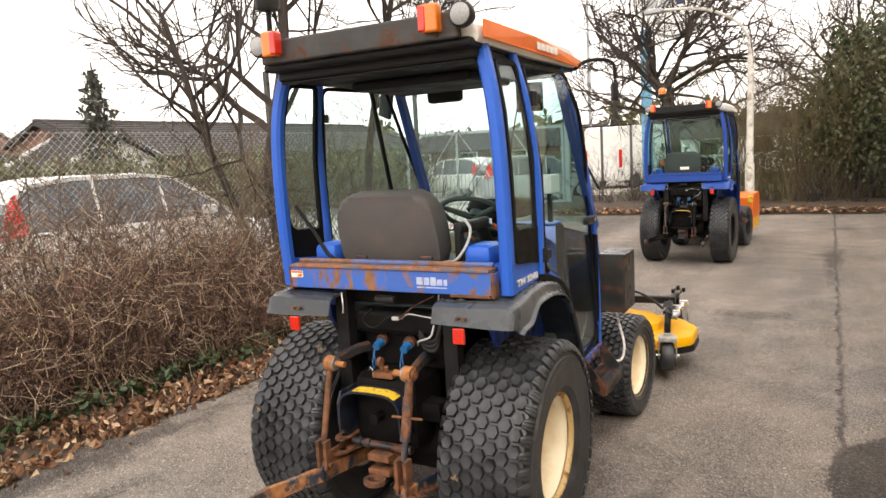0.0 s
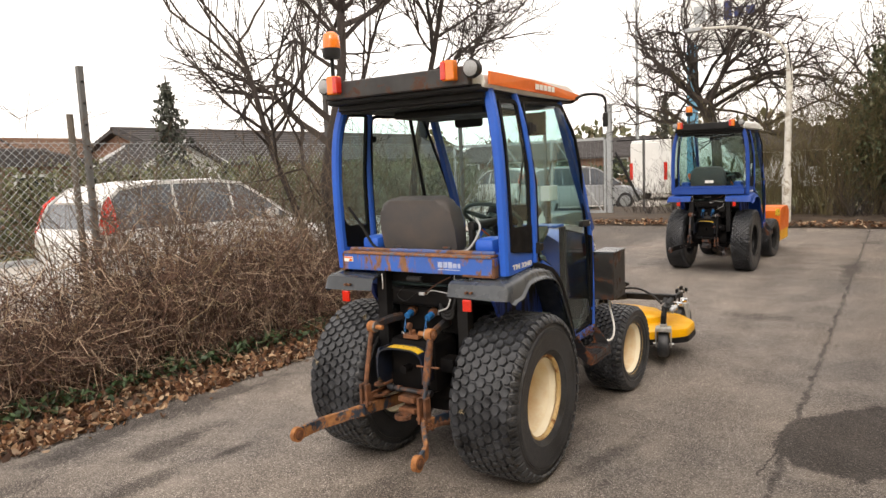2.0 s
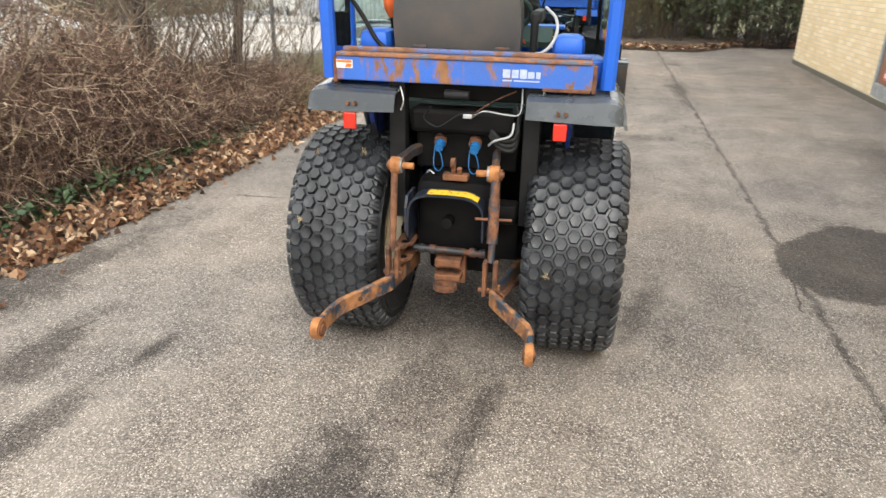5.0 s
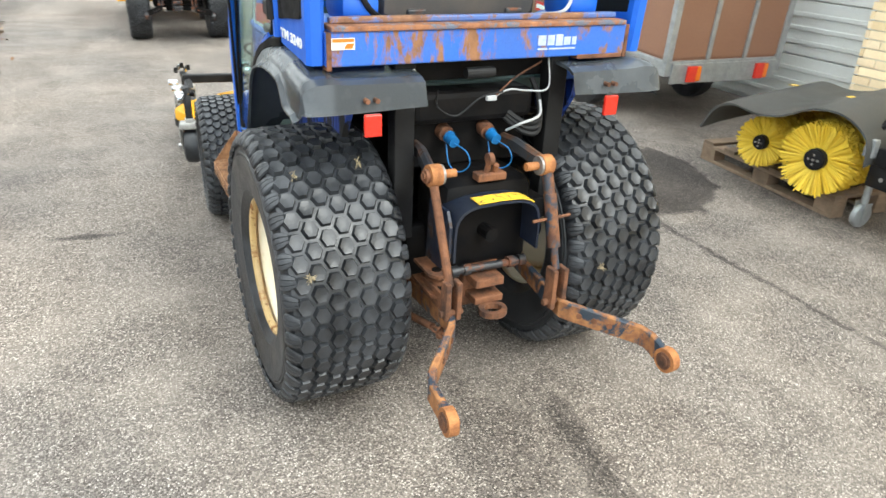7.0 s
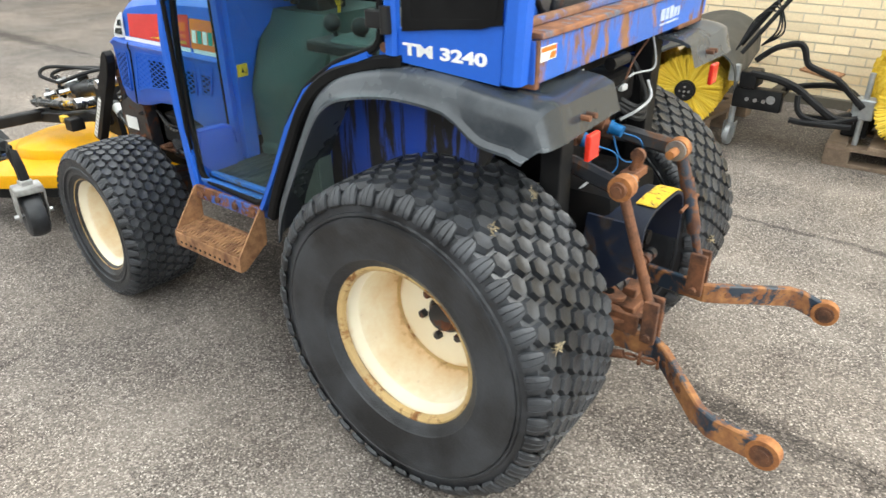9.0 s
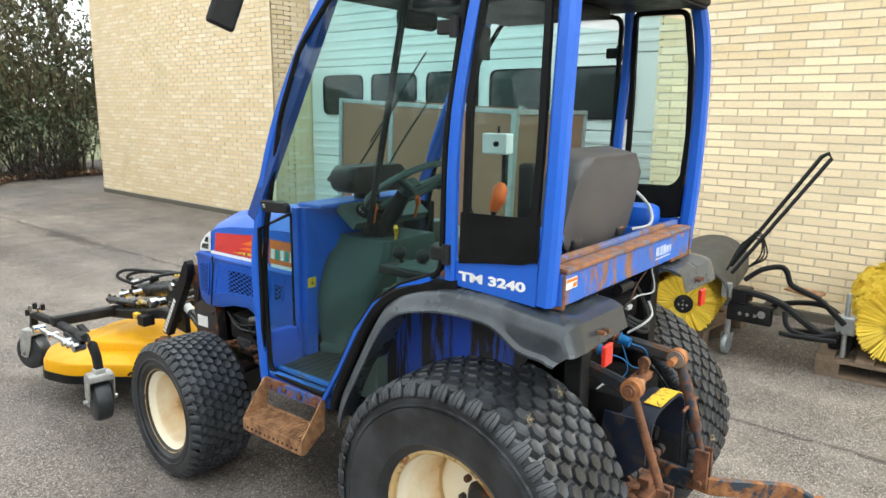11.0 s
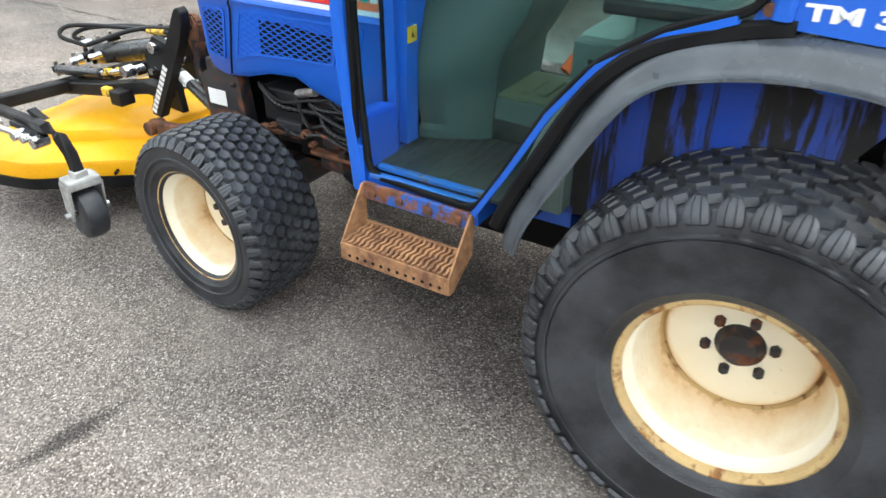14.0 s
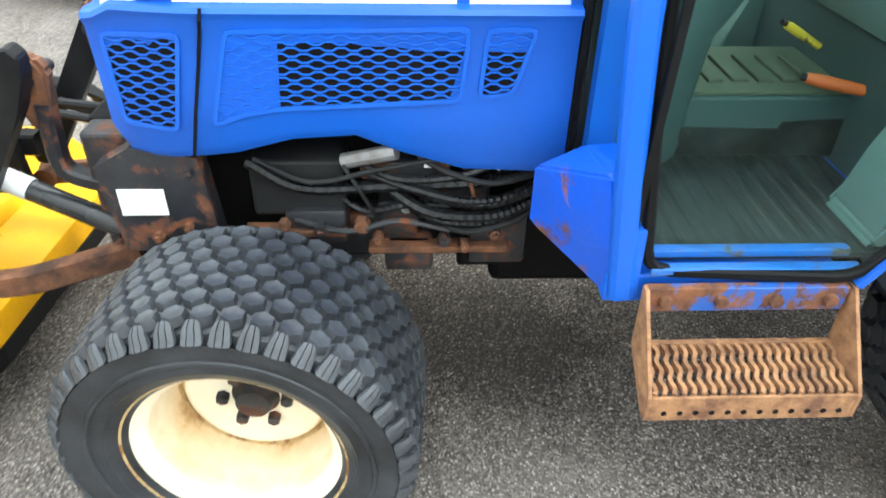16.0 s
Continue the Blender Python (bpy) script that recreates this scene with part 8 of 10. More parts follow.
        part("pivot_bolt", bm, RUST, la, "rusty pivot boss", True)
        bm = bmesh.new()
        rod(bm, (s * 0.205, 1.95, 0.535), (s * 0.160, 2.20, 0.635), 0.023, 16)
        sp = part("strut", bm, CYL_BLACK, root, "black strut with a white sticker", True)
        bm = bmesh.new()
        rod(bm, (s * 0.1735, 2.125, 0.605), (s * 0.164, 2.178, 0.6262), 0.0238, 16)
        part("sticker", bm, LABEL_WHITE, sp)
    return root


CYL_BLACK = surface("satin_black_cylinder", (0.018, 0.019, 0.02), (0.03, 0.03, 0.03), rough=0.3, scale=10.0, bump=0.02)
mower(pose(-0.005, 0, 0, 0, 0, 2.2))


# ---- sweepers, pallets and trailer on the far side of the yard ----
BRISTLE = island_tints("yellow_bristles", [(0.62, 0.40, 0.02), (0.78, 0.55, 0.04), (0.85, 0.64, 0.08), (0.70, 0.46, 0.02)], 0.6, 0.15)
WOOD = surface("weathered_pallet_wood", (0.15, 0.105, 0.07), (0.25, 0.18, 0.125), rough=0.9, scale=12.0, grain=80.0, bump=0.4, amount=0.9, spread=0.25, random_tint=0.2)
PLY = surface("brown_plywood", (0.23, 0.115, 0.07), (0.28, 0.15, 0.095), rough=0.65, scale=3.0, grain=60.0, bump=0.1)
COVER = surface("grey_plastic_hood", (0.040, 0.040, 0.038), (0.08, 0.08, 0.074), rough=0.6, scale=4.0, grain=150.0)


def pallet(m, label):
    root = thing("pallet", m, label, "pallet", "pallets by the brick wall")
    def plank(a, b):
        bm = bmesh.new()
        box(bm, a, b, 0.003)
        part("plank", bm, WOOD, root)
    for x in (0.0, 0.35, 0.70):
        plank((x, 0, 0.0), (x + 0.10, 1.2, 0.022))
        for y in (0.0, 0.53, 1.06):
            bm = bmesh.new()
            box(bm, (x, y, 0.022), (x + 0.10, y + 0.14, 0.10), 0.004)
            part("block", bm, WOOD, root)
        plank((x, 0, 0.10), (x + 0.10, 1.2, 0.122))
    for k in range(6):
        y = 0.0 + k * 0.218
        plank((0, y, 0.122), (0.8, y + 0.105, 0.144))
    return root


def brush(root, m, R, length, label):
    """A roller of stiff bristles on the local x axis: core, hub plate and thousands of bristles."""
    rnd = random.Random(int(R * 1000))
    bm = bmesh.new()
    rod(bm, m @ Vector((0, 0, 0)), m @ Vector((length, 0, 0)), 0.30 * R, 20)
    core = part("brush_core", bm, BLACK, root, "black roller core")
    verts, faces = [], []
    rows = max(3, int(length / 0.06))
    for r in range(rows):
        x = (r + 0.5) / rows * length
        n = 300 if r < 2 else 80
        for k in range(n):
            a = 2 * math.pi * (k + rnd.random()) / n
            R1 = R * rnd.uniform(0.93, 1.03)
            dx = rnd.uniform(-0.035, 0.035) + (-0.02 if r == 0 else 0)
            w = rnd.uniform(0.0022, 0.004) if r < 2 else 0.010
            t = Vector((0, -math.sin(a), math.cos(a)))
            e = Vector((0, math.cos(a + rnd.uniform(-0.05, 0.05)), math.sin(a + rnd.uniform(-0.05, 0.05))))
            d = Vector((0, math.cos(a), math.sin(a)))
            p = [Vector((x, 0, 0)) + d * 0.28 * R + t * w, Vector((x, 0, 0)) + d * 0.28 * R - t * w, Vector((x + dx, 0, 0)) + e * R1 - t * w * 1.3, Vector((x + dx, 0, 0)) + e * R1 + t * w * 1.3]
            q = [v + Vector((0.006, 0, 0)) for v in p]
            b = len(verts)
            verts += [m @ v for v in p + q]
            faces += [(b, b + 1, b + 2, b + 3), (b + 7, b + 6, b + 5, b + 4), (b + 2, b + 6, b + 7, b + 3), (b, b + 3, b + 7, b + 4), (b + 1, b + 5, b + 6, b + 2)]
    tagged(raw("bristles", verts, faces, BRISTLE, root, "bright yellow plastic bristles"), kind="stuff")
    bm = bmesh.new()
    rod(bm, m @ Vector((-0.012, 0, 0)), m @ Vector((0.01, 0, 0)), 0.26 * R, 24)
    hub = part("hub_plate", bm, BLACK, root, "black round hub plate")
    for k in range(5):
        a = 2 * math.pi * k / 4
        o = Vector((-0.016, 0.13 * R * math.cos(a), 0.13 * R * math.sin(a))) if k < 4 else Vector((-0.02, 0, 0))
        bm = bmesh.new()
        rod(bm, m @ o, m @ (o + Vector((0.012, 0, 0))), 0.022 * R + 0.003, 8)
        part("bolt", bm, CHROME, hub)


def swivel_wheel(root, x, y, base=0.0):
    bm = bmesh.new()
    rod(bm, (x, y, base + 0.26), (x, y, base + 0.15), 0.020, 12)
    for s in (-1, 1):
        prism(bm, [(x - 0.03, y + s * 0.03, base + 0.16), (x + 0.03, y + s * 0.03, base + 0.16), (x + 0.01, y + s * 0.03, base + 0.05), (x - 0.03, y + s * 0.03, base + 0.05)], (0, s * 0.004, 0))
    f = part("caster_fork", bm, STEEL, root, "galvanised caster fork")
    turned("caster_wheel", [(0.001, -0.02), (0.05, -0.022), (0.07, -0.016), (0.075, 0.0), (0.07, 0.016), (0.05, 0.022), (0.001, 0.02)], STEEL, f, 24, (x, y, base + 0.078), "y", "grey caster wheel")


def sweeper_pair():
    """Sweeper with two rollers under a grey hood, lifted on a pallet."""
    root = thing("sweeper", pose(2.62, 0.54, 0, 0, 0, 0), "grey-hooded sweeper with two yellow roller brushes on a pallet", "sweeper", "sweepers by the brick wall")
    brush(root, pose(0.0, 0.0, 0.345, 0, 0, 10), 0.215, 1.0, "")
    brush(root, pose(0.03, 0.435, 0.320, 0, 0, 10), 0.160, 1.0, "")
    hood = [(-0.30, 0.40), (-0.27, 0.55), (-0.12, 0.645), (0.06, 0.64), (0.24, 0.56), (0.40, 0.535), (0.58, 0.555), (0.70, 0.50), (0.78, 0.36)]
    bm = bmesh.new()
    t = 0.012
    path = smooth_path([(0.0, y, z) for y, z in hood], 4)
    low = [Vector((p.x, p.y * 0.985, p.z - t)) for p in path]
    lay = []
    for x, lift in ((-0.05, 0.0), (0.15, 0.02), (1.0, 0.05)):
        mm = pose(0, 0, 0, 0, 0, 10)
        lay.append(([bm.verts.new(mm @ Vector((x, p.y, p.z + lift))) for p in path], [bm.verts.new(mm @ Vector((x, p.y, p.z + lift))) for p in low]))
    for (a, b), (c, d) in zip(lay, lay[1:]):
        for i in range(len(a) - 1):
            bm.faces.new((a[i], a[i + 1], c[i + 1], c[i]))
            bm.faces.new((b[i + 1], b[i], d[i], d[i + 1]))
    for a, b in (lay[0], lay[-1]):
        for i in range(len(a) - 1):
            bm.faces.new((a[i], a[i + 1], b[i + 1], b[i]))
    cover = part("hood", bm, COVER, root, "weathered grey plastic hood", True)
    for x, y in ((0.15, -0.02), (0.3, 0.1), (0.22, 0.45)):
        bm = bmesh.new()
        box(bm, (x, y, 0.668), (x + 0.05, y + 0.03, 0.672))
        part("sticker", bm, YELLOW_MARK, cover)
    swivel_wheel(root, 0.16, -0.27, 0.0)
    # carrier frame with fallen hoses
    bm = bmesh.new()
    box(bm, (0.10, -0.56, 0.27), (0.16, -0.27, 0.40), 0.008)
    box(bm, (0.16, -0.50, 0.30), (0.50, -0.44, 0.37), 0.008)
    box(bm, (0.08, -0.40, 0.40), (0.24, -0.30, 0.50), 0.012)
    frame_ = part("carrier_frame", bm, BLACK, root, "black carrier frame with bent arms", True)
    for pts, w in ((((0.14, -0.36, 0.56), (0.15, -0.46, 0.645), (0.16, -0.57, 0.680), (0.16, -0.615, 0.655), (0.165, -0.645, 0.575), (0.17, -0.70, 0.545), (0.18, -0.82, 0.500), (0.19, -0.91, 0.42), (0.20, -0.98, 0.355)), 0.034),
                   (((0.10, -0.36, 0.49), (0.10, -0.52, 0.475), (0.11, -0.64, 0.430), (0.12, -0.74, 0.36), (0.14, -0.86, 0.285), (0.15, -0.96, 0.290)), 0.042),
                   (((0.06, -0.655, 0.41), (0.05, -0.670, 0.33), (0.06, -0.72, 0.285), (0.08, -0.84, 0.270), (0.12, -0.98, 0.315)), 0.030),
                   (((0.03, -0.64, 0.268), (0.04, -0.74, 0.262), (0.10, -0.96, 0.262)), 0.032),
                   (((0.42, -0.46, 0.34), (0.40, -0.66, 0.40), (0.34, -0.84, 0.42), (0.26, -0.98, 0.36)), 0.034)):
        bm = bmesh.new()
        sweep(bm, smooth_path(pts, 3), rect(w, w, w * 0.25), (0, 0, 1))
        part("bent_arm", bm, BLACK, frame_, "black bent steel arm", True)
    for y, z, r in ((-0.50, 0.345, 0.026), (-0.36, 0.33, 0.012), (-0.41, 0.33, 0.012), (-0.46, 0.33, 0.012)):
        bm = bmesh.new()
        rod(bm, (0.094, y, z), (0.102, y, z), r, 14)
        part("bolt", bm, WASHER, frame_, "dull bolt head")
    bm = bmesh.new()
    prism(bm, [(0.20, -0.60, 0.52), (0.34, -0.62, 0.52), (0.36, -0.82, 0.49), (0.22, -0.80, 0.48)], (0, 0, 0.012))
    part("tan_plate", bm, RUST_PLATE, frame_, "tan rusted plate")
    bm = bmesh.new()
    tube(bm, [(0.20, -0.24, 0.63), (0.37, -0.70, 1.41), (0.385, -0.735, 1.43), (0.36, -0.76, 1.40), (0.10, -0.28, 0.60)], 0.014, 8)
    part("handle_bar", bm, BLACK, root, "long black folded steel bar", True)
    for k in range(3):
        bm = bmesh.new()
        tube(bm, smooth_path([(0.18, -0.22, 0.60), (0.22, -0.30 - 0.03 * k, 0.80 + 0.03 * k), (0.20, -0.42, 0.84 + 0.02 * k), (0.16, -0.44 - 0.02 * k, 0.74), (0.2, -0.36, 0.64)], 6), 0.006, 6)
        part("hose", bm, BLACK_PLASTIC, root, "thin looped hose", True)
    bm = bmesh.new()
    box(bm, (0.05, -0.30, 0.44), (0.09, -0.24, 0.54), 0.004)
    part("bracket_plate", bm, STEEL, root, "small grey bracket plate")
    return root


pallet(pose(2.74, 0.42, 0, 0, 0, -4), "weathered wooden pallet under the hooded sweeper")
sweeper_pair()


def sweeper_single():
    root = thing("sweeper", pose(2.82, -0.74, 0, 0, 0, 0), "single-roller yellow brush sweeper on a pallet", "sweeper", "sweepers by the brick wall")
    brush(root, pose(0.0, 0.0, 0.388, 0, 0, 12), 0.235, 1.0, "")
    bm = bmesh.new()
    arc = [(0.27 * math.cos(radians(a)), 0.388 + 0.262 * math.sin(radians(a))) for a in range(100, 4, -8)]
    mm = pose(0, 0, 0, 0, 0, 12)
    rows = []
    for x in (-0.03, 1.0):
        rows.append([bm.verts.new(mm @ Vector((x, -y, z))) for y, z in arc])
        rows.append([bm.verts.new(mm @ Vector((x, -y * 0.95, 0.388 + (z - 0.388) * 0.95))) for y, z in arc])
    for a, b in ((0, 2), (1, 3), (0, 1), (2, 3)):
        for i in range(len(arc) - 1):
            bm.faces.new((rows[a][i], rows[a][i + 1], rows[b][i + 1], rows[b][i]))
    part("hood", bm, BLACK, root, "black curved brush guard", True)
    bm = bmesh.new()
    prism(bm, [mm @ Vector(p) for p in ((0.0, -0.60, 0.70), (0.0, -0.10, 0.66), (0.0, 0.02, 0.655), (1.0, 0.02, 0.69), (1.0, -0.60, 0.74))], (0, 0, 0.012))
    part("top_sheet", bm, COVER, root, "grey top sheet")
    bm = bmesh.new()
    rod(bm, (0.05, 0.30, 0.12), (0.05, 0.30, 0.55), 0.016)
    box(bm, (0.02, 0.24, 0.28), (0.12, 0.36, 0.40), 0.01)
    part("stand", bm, STEEL, root, "galvanised stand pipe")
    bm = bmesh.new()
    sweep(bm, [(0.05, 0.34, 0.30), (-0.02, 0.44, 0.27), (-0.05, 0.60, 0.26)], rect(0.04, 0.04, 0.006), (0, 0, 1))
    box(bm, (0.10, 0.26, 0.15), (0.5, 0.40, 0.26), 0.01)
    part("carrier_frame", bm, BLACK, root, "black carrier frame")
    return root


pallet(pose(2.86, -1.50, 0, 0, 0, 4), "weathered wooden pallet under the single brush")
sweeper_single()


def trailer():
    """Plywood-sided trailer in a galvanised frame, its drawbar to the north."""
    root = thing("trailer", pose(0, 0, -0.155, 2.65, 0, 0), "brown plywood box trailer in a galvanised frame", "trailer")
    x0, x1, y0, y1, zb, zt = 2.98, 4.18, 2.36, 4.62, 0.62, 1.72
    bm = bmesh.new()
    for a, b in (((x0 - 0.03, y0 - 0.03, zb - 0.12), (x0 + 0.03, y1 + 0.03, zb)), ((x1 - 0.03, y0 - 0.03, zb - 0.12), (x1 + 0.03, y1 + 0.03, zb)), ((x0 + 0.03, y0 - 0.03, zb - 0.12), (x1 - 0.03, y0 + 0.03, zb)), ((x0 + 0.03, y1 - 0.03, zb - 0.12), (x1 - 0.03, y1 + 0.03, zb))):
        box(bm, a, b, 0.005)
    part("frame", bm, STEEL, root, "galvanised chassis frame")
    bm = bmesh.new()
    box(bm, (x0, y0, zb), (x1, y1, zb + 0.02))
    part("bed", bm, PLY, root, "plywood bed")
    for nm, a, b in (("side_board", (x0 - 0.012, y0 + 0.03, zb + 0.02), (x0 + 0.012, y1 - 0.03, zt)), ("side_board", (x1 - 0.012, y0 + 0.03, zb + 0.02), (x1 + 0.012, y1 - 0.03, zt)), ("tail_board", (x0 + 0.03, y0 - 0.012, zb + 0.02), (x1 - 0.03, y0 + 0.012, zt)), ("front_board", (x0 + 0.03, y1 - 0.012, zb + 0.02), (x1 - 0.03, y1 + 0.012, zt))):
        bm = bmesh.new()
        box(bm, a, b, 0.003)
        part(nm, bm, PLY, root, "brown plywood board")
    for x in (x0, x1):
        for y in (y0, y0 + 0.75, y0 + 1.5, y1):
            bm = bmesh.new()
            box(bm, (x - 0.03, y - 0.025, zb - 0.02), (x + 0.03, y + 0.025, zt + 0.02), 0.004)
            part("stake", bm, STEEL, root, "galvanised corner stake")
    for x in (x0 + 0.4, x0 + 0.8):
        bm = bmesh.new()
        box(bm, (x - 0.02, y0 - 0.03, zb), (x + 0.02, y0 - 0.013, zt), 0.003)
        part("stake", bm, STEEL, root)
    bm = bmesh.new()
    box(bm, (x0, y0 - 0.03, zt - 0.02), (x1, y0 + 0.02, zt + 0.02), 0.004)
    box(bm, (x0 - 0.02, y0, zt - 0.02), (x0 + 0.02, y1, zt + 0.02), 0.004)
    part("top_rail", bm, STEEL, root, "galvanised top rail")
    bm = bmesh.new()
    box(bm, (x0 + 0.03, y0 - 0.045, 0.44), (x1 - 0.03, y0 - 0.03, 0.60), 0.004)
    lb = part("light_board", bm, STEEL, root, "grey rear light board")
    for x in (x0 + 0.18, x1 - 0.28):
        bm = bmesh.new()
        box(bm, (x, y0 - 0.075, 0.455), (x + 0.09, y0 - 0.046, 0.585), 0.005)
        tl = part("tail_lamp", bm, LENS_RED, lb, "red tail lamp")
        bm = bmesh.new()
        box(bm, (x + 0.092, y0 - 0.07, 0.46), (x + 0.14, y0 - 0.046, 0.58), 0.005)
        part("indicator", bm, LENS_AMBER, tl)
    for y in (4.35, 4.0):
        bm = bmesh.new()
        box(bm, (x0 - 0.018, y - 0.10, zb + 0.05), (x0 - 0.013, y + 0.10, zb + 0.14))
        st = part("sticker", bm, RED, root, "red sticker with white bars")
        bm = bmesh.new()
        box(bm, (x0 - 0.021, y - 0.08, zb + 0.075), (x0 - 0.0185, y + 0.08, zb + 0.115))
        part("sticker_bar", bm, LABEL_WHITE, st)
    for x in (x0 - 0.02, x1 + 0.02):
        w = turned("wheel", [(0.001, -0.08), (0.16, -0.07), (0.17, -0.085), (0.25, -0.085), (0.285, -0.06), (0.29, 0.0), (0.285, 0.06), (0.25, 0.085), (0.17, 0.085), (0.001, 0.08)], RUBBER, root, 36, (x, 3.35, 0.288), "x", "black trailer tyre")
        turned("rim", [(0.001, -0.10), (0.05, -0.10), (0.06, -0.075), (0.14, -0.07), (0.168, -0.088), (0.172, -0.08)], WHITE, w, 30, (x, 3.35, 0.288), "x", "white steel rim")
        bm = bmesh.new()
        arc = [(x, 3.35 + 0.36 * math.cos(radians(a)), 0.27 + 0.34 * math.sin(radians(a))) for a in range(15, 166, 15)]
        sweep(bm, arc, rect(0.008, 0.20), (1, 0, 0))
        part("mudguard", bm, BLACK_PLASTIC, root, "black trailer mudguard")
    bm = bmesh.new()
    rod(bm, (x0 - 0.02, 3.35, 0.288), (x1 + 0.02, 3.35, 0.288), 0.03)
    sweep(bm, [(3.1, 4.4, 0.54), (3.55, 5.35, 0.50)], rect(0.06, 0.08), (0, 0, 1))
    sweep(bm, [(4.05, 4.4, 0.54), (3.62, 5.35, 0.50)], rect(0.06, 0.08), (0, 0, 1))
    part("drawbar", bm, STEEL, root, "galvanised drawbar and axle")
    bm = bmesh.new()
    rod(bm, (3.42, 5.06, 0.95), (3.42, 5.06, 0.18), 0.022)
    jw = part("jockey_leg", bm, RUST, root, "rusty red jockey leg")
    turned("jockey_wheel", [(0.001, -0.03), (0.06, -0.03), (0.09, -0.028), (0.10, 0.0), (0.09, 0.028), (0.06, 0.03), (0.001, 0.03)], RUBBER, jw, 24, (3.42, 5.07, 0.10), "x", "small black jockey wheel")
    bm = bmesh.new()
    for s in (-1, 1):
        box(bm, (3.42 + s * 0.04 - 0.004, 5.03, 0.08), (3.42 + s * 0.04 + 0.004, 5.10, 0.20))
    box(bm, (3.376, 5.03, 0.19), (3.464, 5.10, 0.20))
    part("jockey_fork", bm, RED, jw, "red wheel fork")
    return root


trailer()


def collecting_sweeper():
    """The orange front sweeper of the second tractor."""
    root = thing("front_sweeper", pose(-0.37, 7.82, 0, 0, 0, -1.0), "orange front sweeper hopper with a yellow brush guard", "sweeper")
    bm = bmesh.new()
    prism(bm, [(0.66, 2.02, 0.40), (0.66, 2.02, 0.74), (0.66, 2.10, 0.80), (0.66, 2.70, 0.80), (0.66, 2.85, 0.70), (0.66, 2.85, 0.40)], (-1.35, 0, 0))
    h = part("hopper", bm, ORANGE, root, "orange sheet hopper")
    bm = bmesh.new()
    prism(bm, [(0.655, 2.05, 0.22), (0.655, 2.05, 0.42), (0.655, 2.8, 0.42), (0.655, 2.8, 0.22)], (-1.34, 0, 0))
    part("brush_guard", bm, YELLOW, root, "yellow brush guard")
    bm = bmesh.new()
    sweep(bm, [(-0.25, 1.9, 0.5), (-0.25, 2.1, 0.55)], rect(0.06, 0.08), (0, 0, 1))
    sweep(bm, [(0.25, 1.9, 0.5), (0.25, 2.1, 0.55)], rect(0.06, 0.08), (0, 0, 1))
    part("mount", bm, BLACK, root, "black mounting arms")
    bm = bmesh.new()
    box(bm, (0.58, 2.015, 0.66), (0.65, 2.018, 0.78))
    part("sticker", bm, YELLOW_MARK, h)
    for x in (0.45, -0.45):
        turned("wheel", [(0.001, -0.035), (0.08, -0.035), (0.11, -0.02), (0.115, 0.0), (0.11, 0.02), (0.08, 0.035), (0.001, 0.035)], RUBBER, root, 24, (x, 2.92, 0.115), "x", "small black support wheel")


collecting_sweeper()


# ---- plants ----
BRAMBLE = island_tints("bramble_canes", [(0.024, 0.013, 0.010), (0.090, 0.046, 0.032), (0.19, 0.112, 0.074), (0.50, 0.38, 0.27), (0.045, 0.023, 0.017), (0.15, 0.078, 0.052), (0.030, 0.016, 0.012)], 0.8)
STRAW = island_tints("dry_stalks", [(0.30, 0.23, 0.13), (0.38, 0.30, 0.18), (0.22, 0.16, 0.09)], 0.85)
BARK = island_tints("grey_brown_bark", [(0.026, 0.020, 0.018), (0.042, 0.033, 0.029), (0.064, 0.051, 0.043), (0.034, 0.025, 0.021)], 0.9)
TWIG = island_tints("thin_brown_twigs", [(0.060, 0.042, 0.030), (0.11, 0.080, 0.055), (0.17, 0.13, 0.09), (0.075, 0.050, 0.036)], 0.85)
LITTER = island_tints("fallen_leaves", [(0.055, 0.028, 0.018), (0.15, 0.068, 0.032), (0.26, 0.135, 0.066), (0.56, 0.41, 0.27), (0.045, 0.025, 0.017), (0.17, 0.078, 0.036), (0.085, 0.04, 0.022)], 0.85)
IVY = island_tints("ivy_leaves", [(0.016, 0.036, 0.012), (0.028, 0.06, 0.018), (0.05, 0.088, 0.03)], 0.5)
LAUREL = island_tints("evergreen_leaves", [(0.024, 0.042, 0.018), (0.042, 0.065, 0.027), (0.075, 0.092, 0.042), (0.11, 0.112, 0.055)], 0.5)
OLIVE = island_tints("olive_shoots", [(0.10, 0.085, 0.035), (0.15, 0.125, 0.055), (0.085, 0.07, 0.04), (0.13, 0.085, 0.05)], 0.8)
OLIVE_LEAF = island_tints("olive_green_leaves", [(0.055, 0.062, 0.022), (0.10, 0.095, 0.038), (0.15, 0.125, 0.06), (0.075, 0.085, 0.03), (0.13, 0.095, 0.05)], 0.6)
HEDGE = island_tints("dull_green_hedge", [(0.065, 0.078, 0.034), (0.11, 0.12, 0.055), (0.15, 0.15, 0.075), (0.085, 0.095, 0.042)], 0.75)
NEEDLE = island_tints("grey_green_needles", [(0.035, 0.042, 0.032), (0.055, 0.062, 0.048), (0.085, 0.09, 0.07)], 0.8)


def arc_cane(rng, x, y, z, height, reach, turn, n=8):
    """A cane that rises and bends over."""
    d = np.array((math.cos(turn), math.sin(turn), 0.0))
    pts = []
    for i in range(n):
        t = i / (n - 1)
        p = np.array((x, y, z)) + d * reach * t ** 1.4 + np.array((0, 0, height * (1.75 * t - 1.0 * t * t * (0.9 + 0.3 * rng.random()))))
        pts.append(p + rng.normal(0, 0.018, 3) * (t > 0))
    return pts


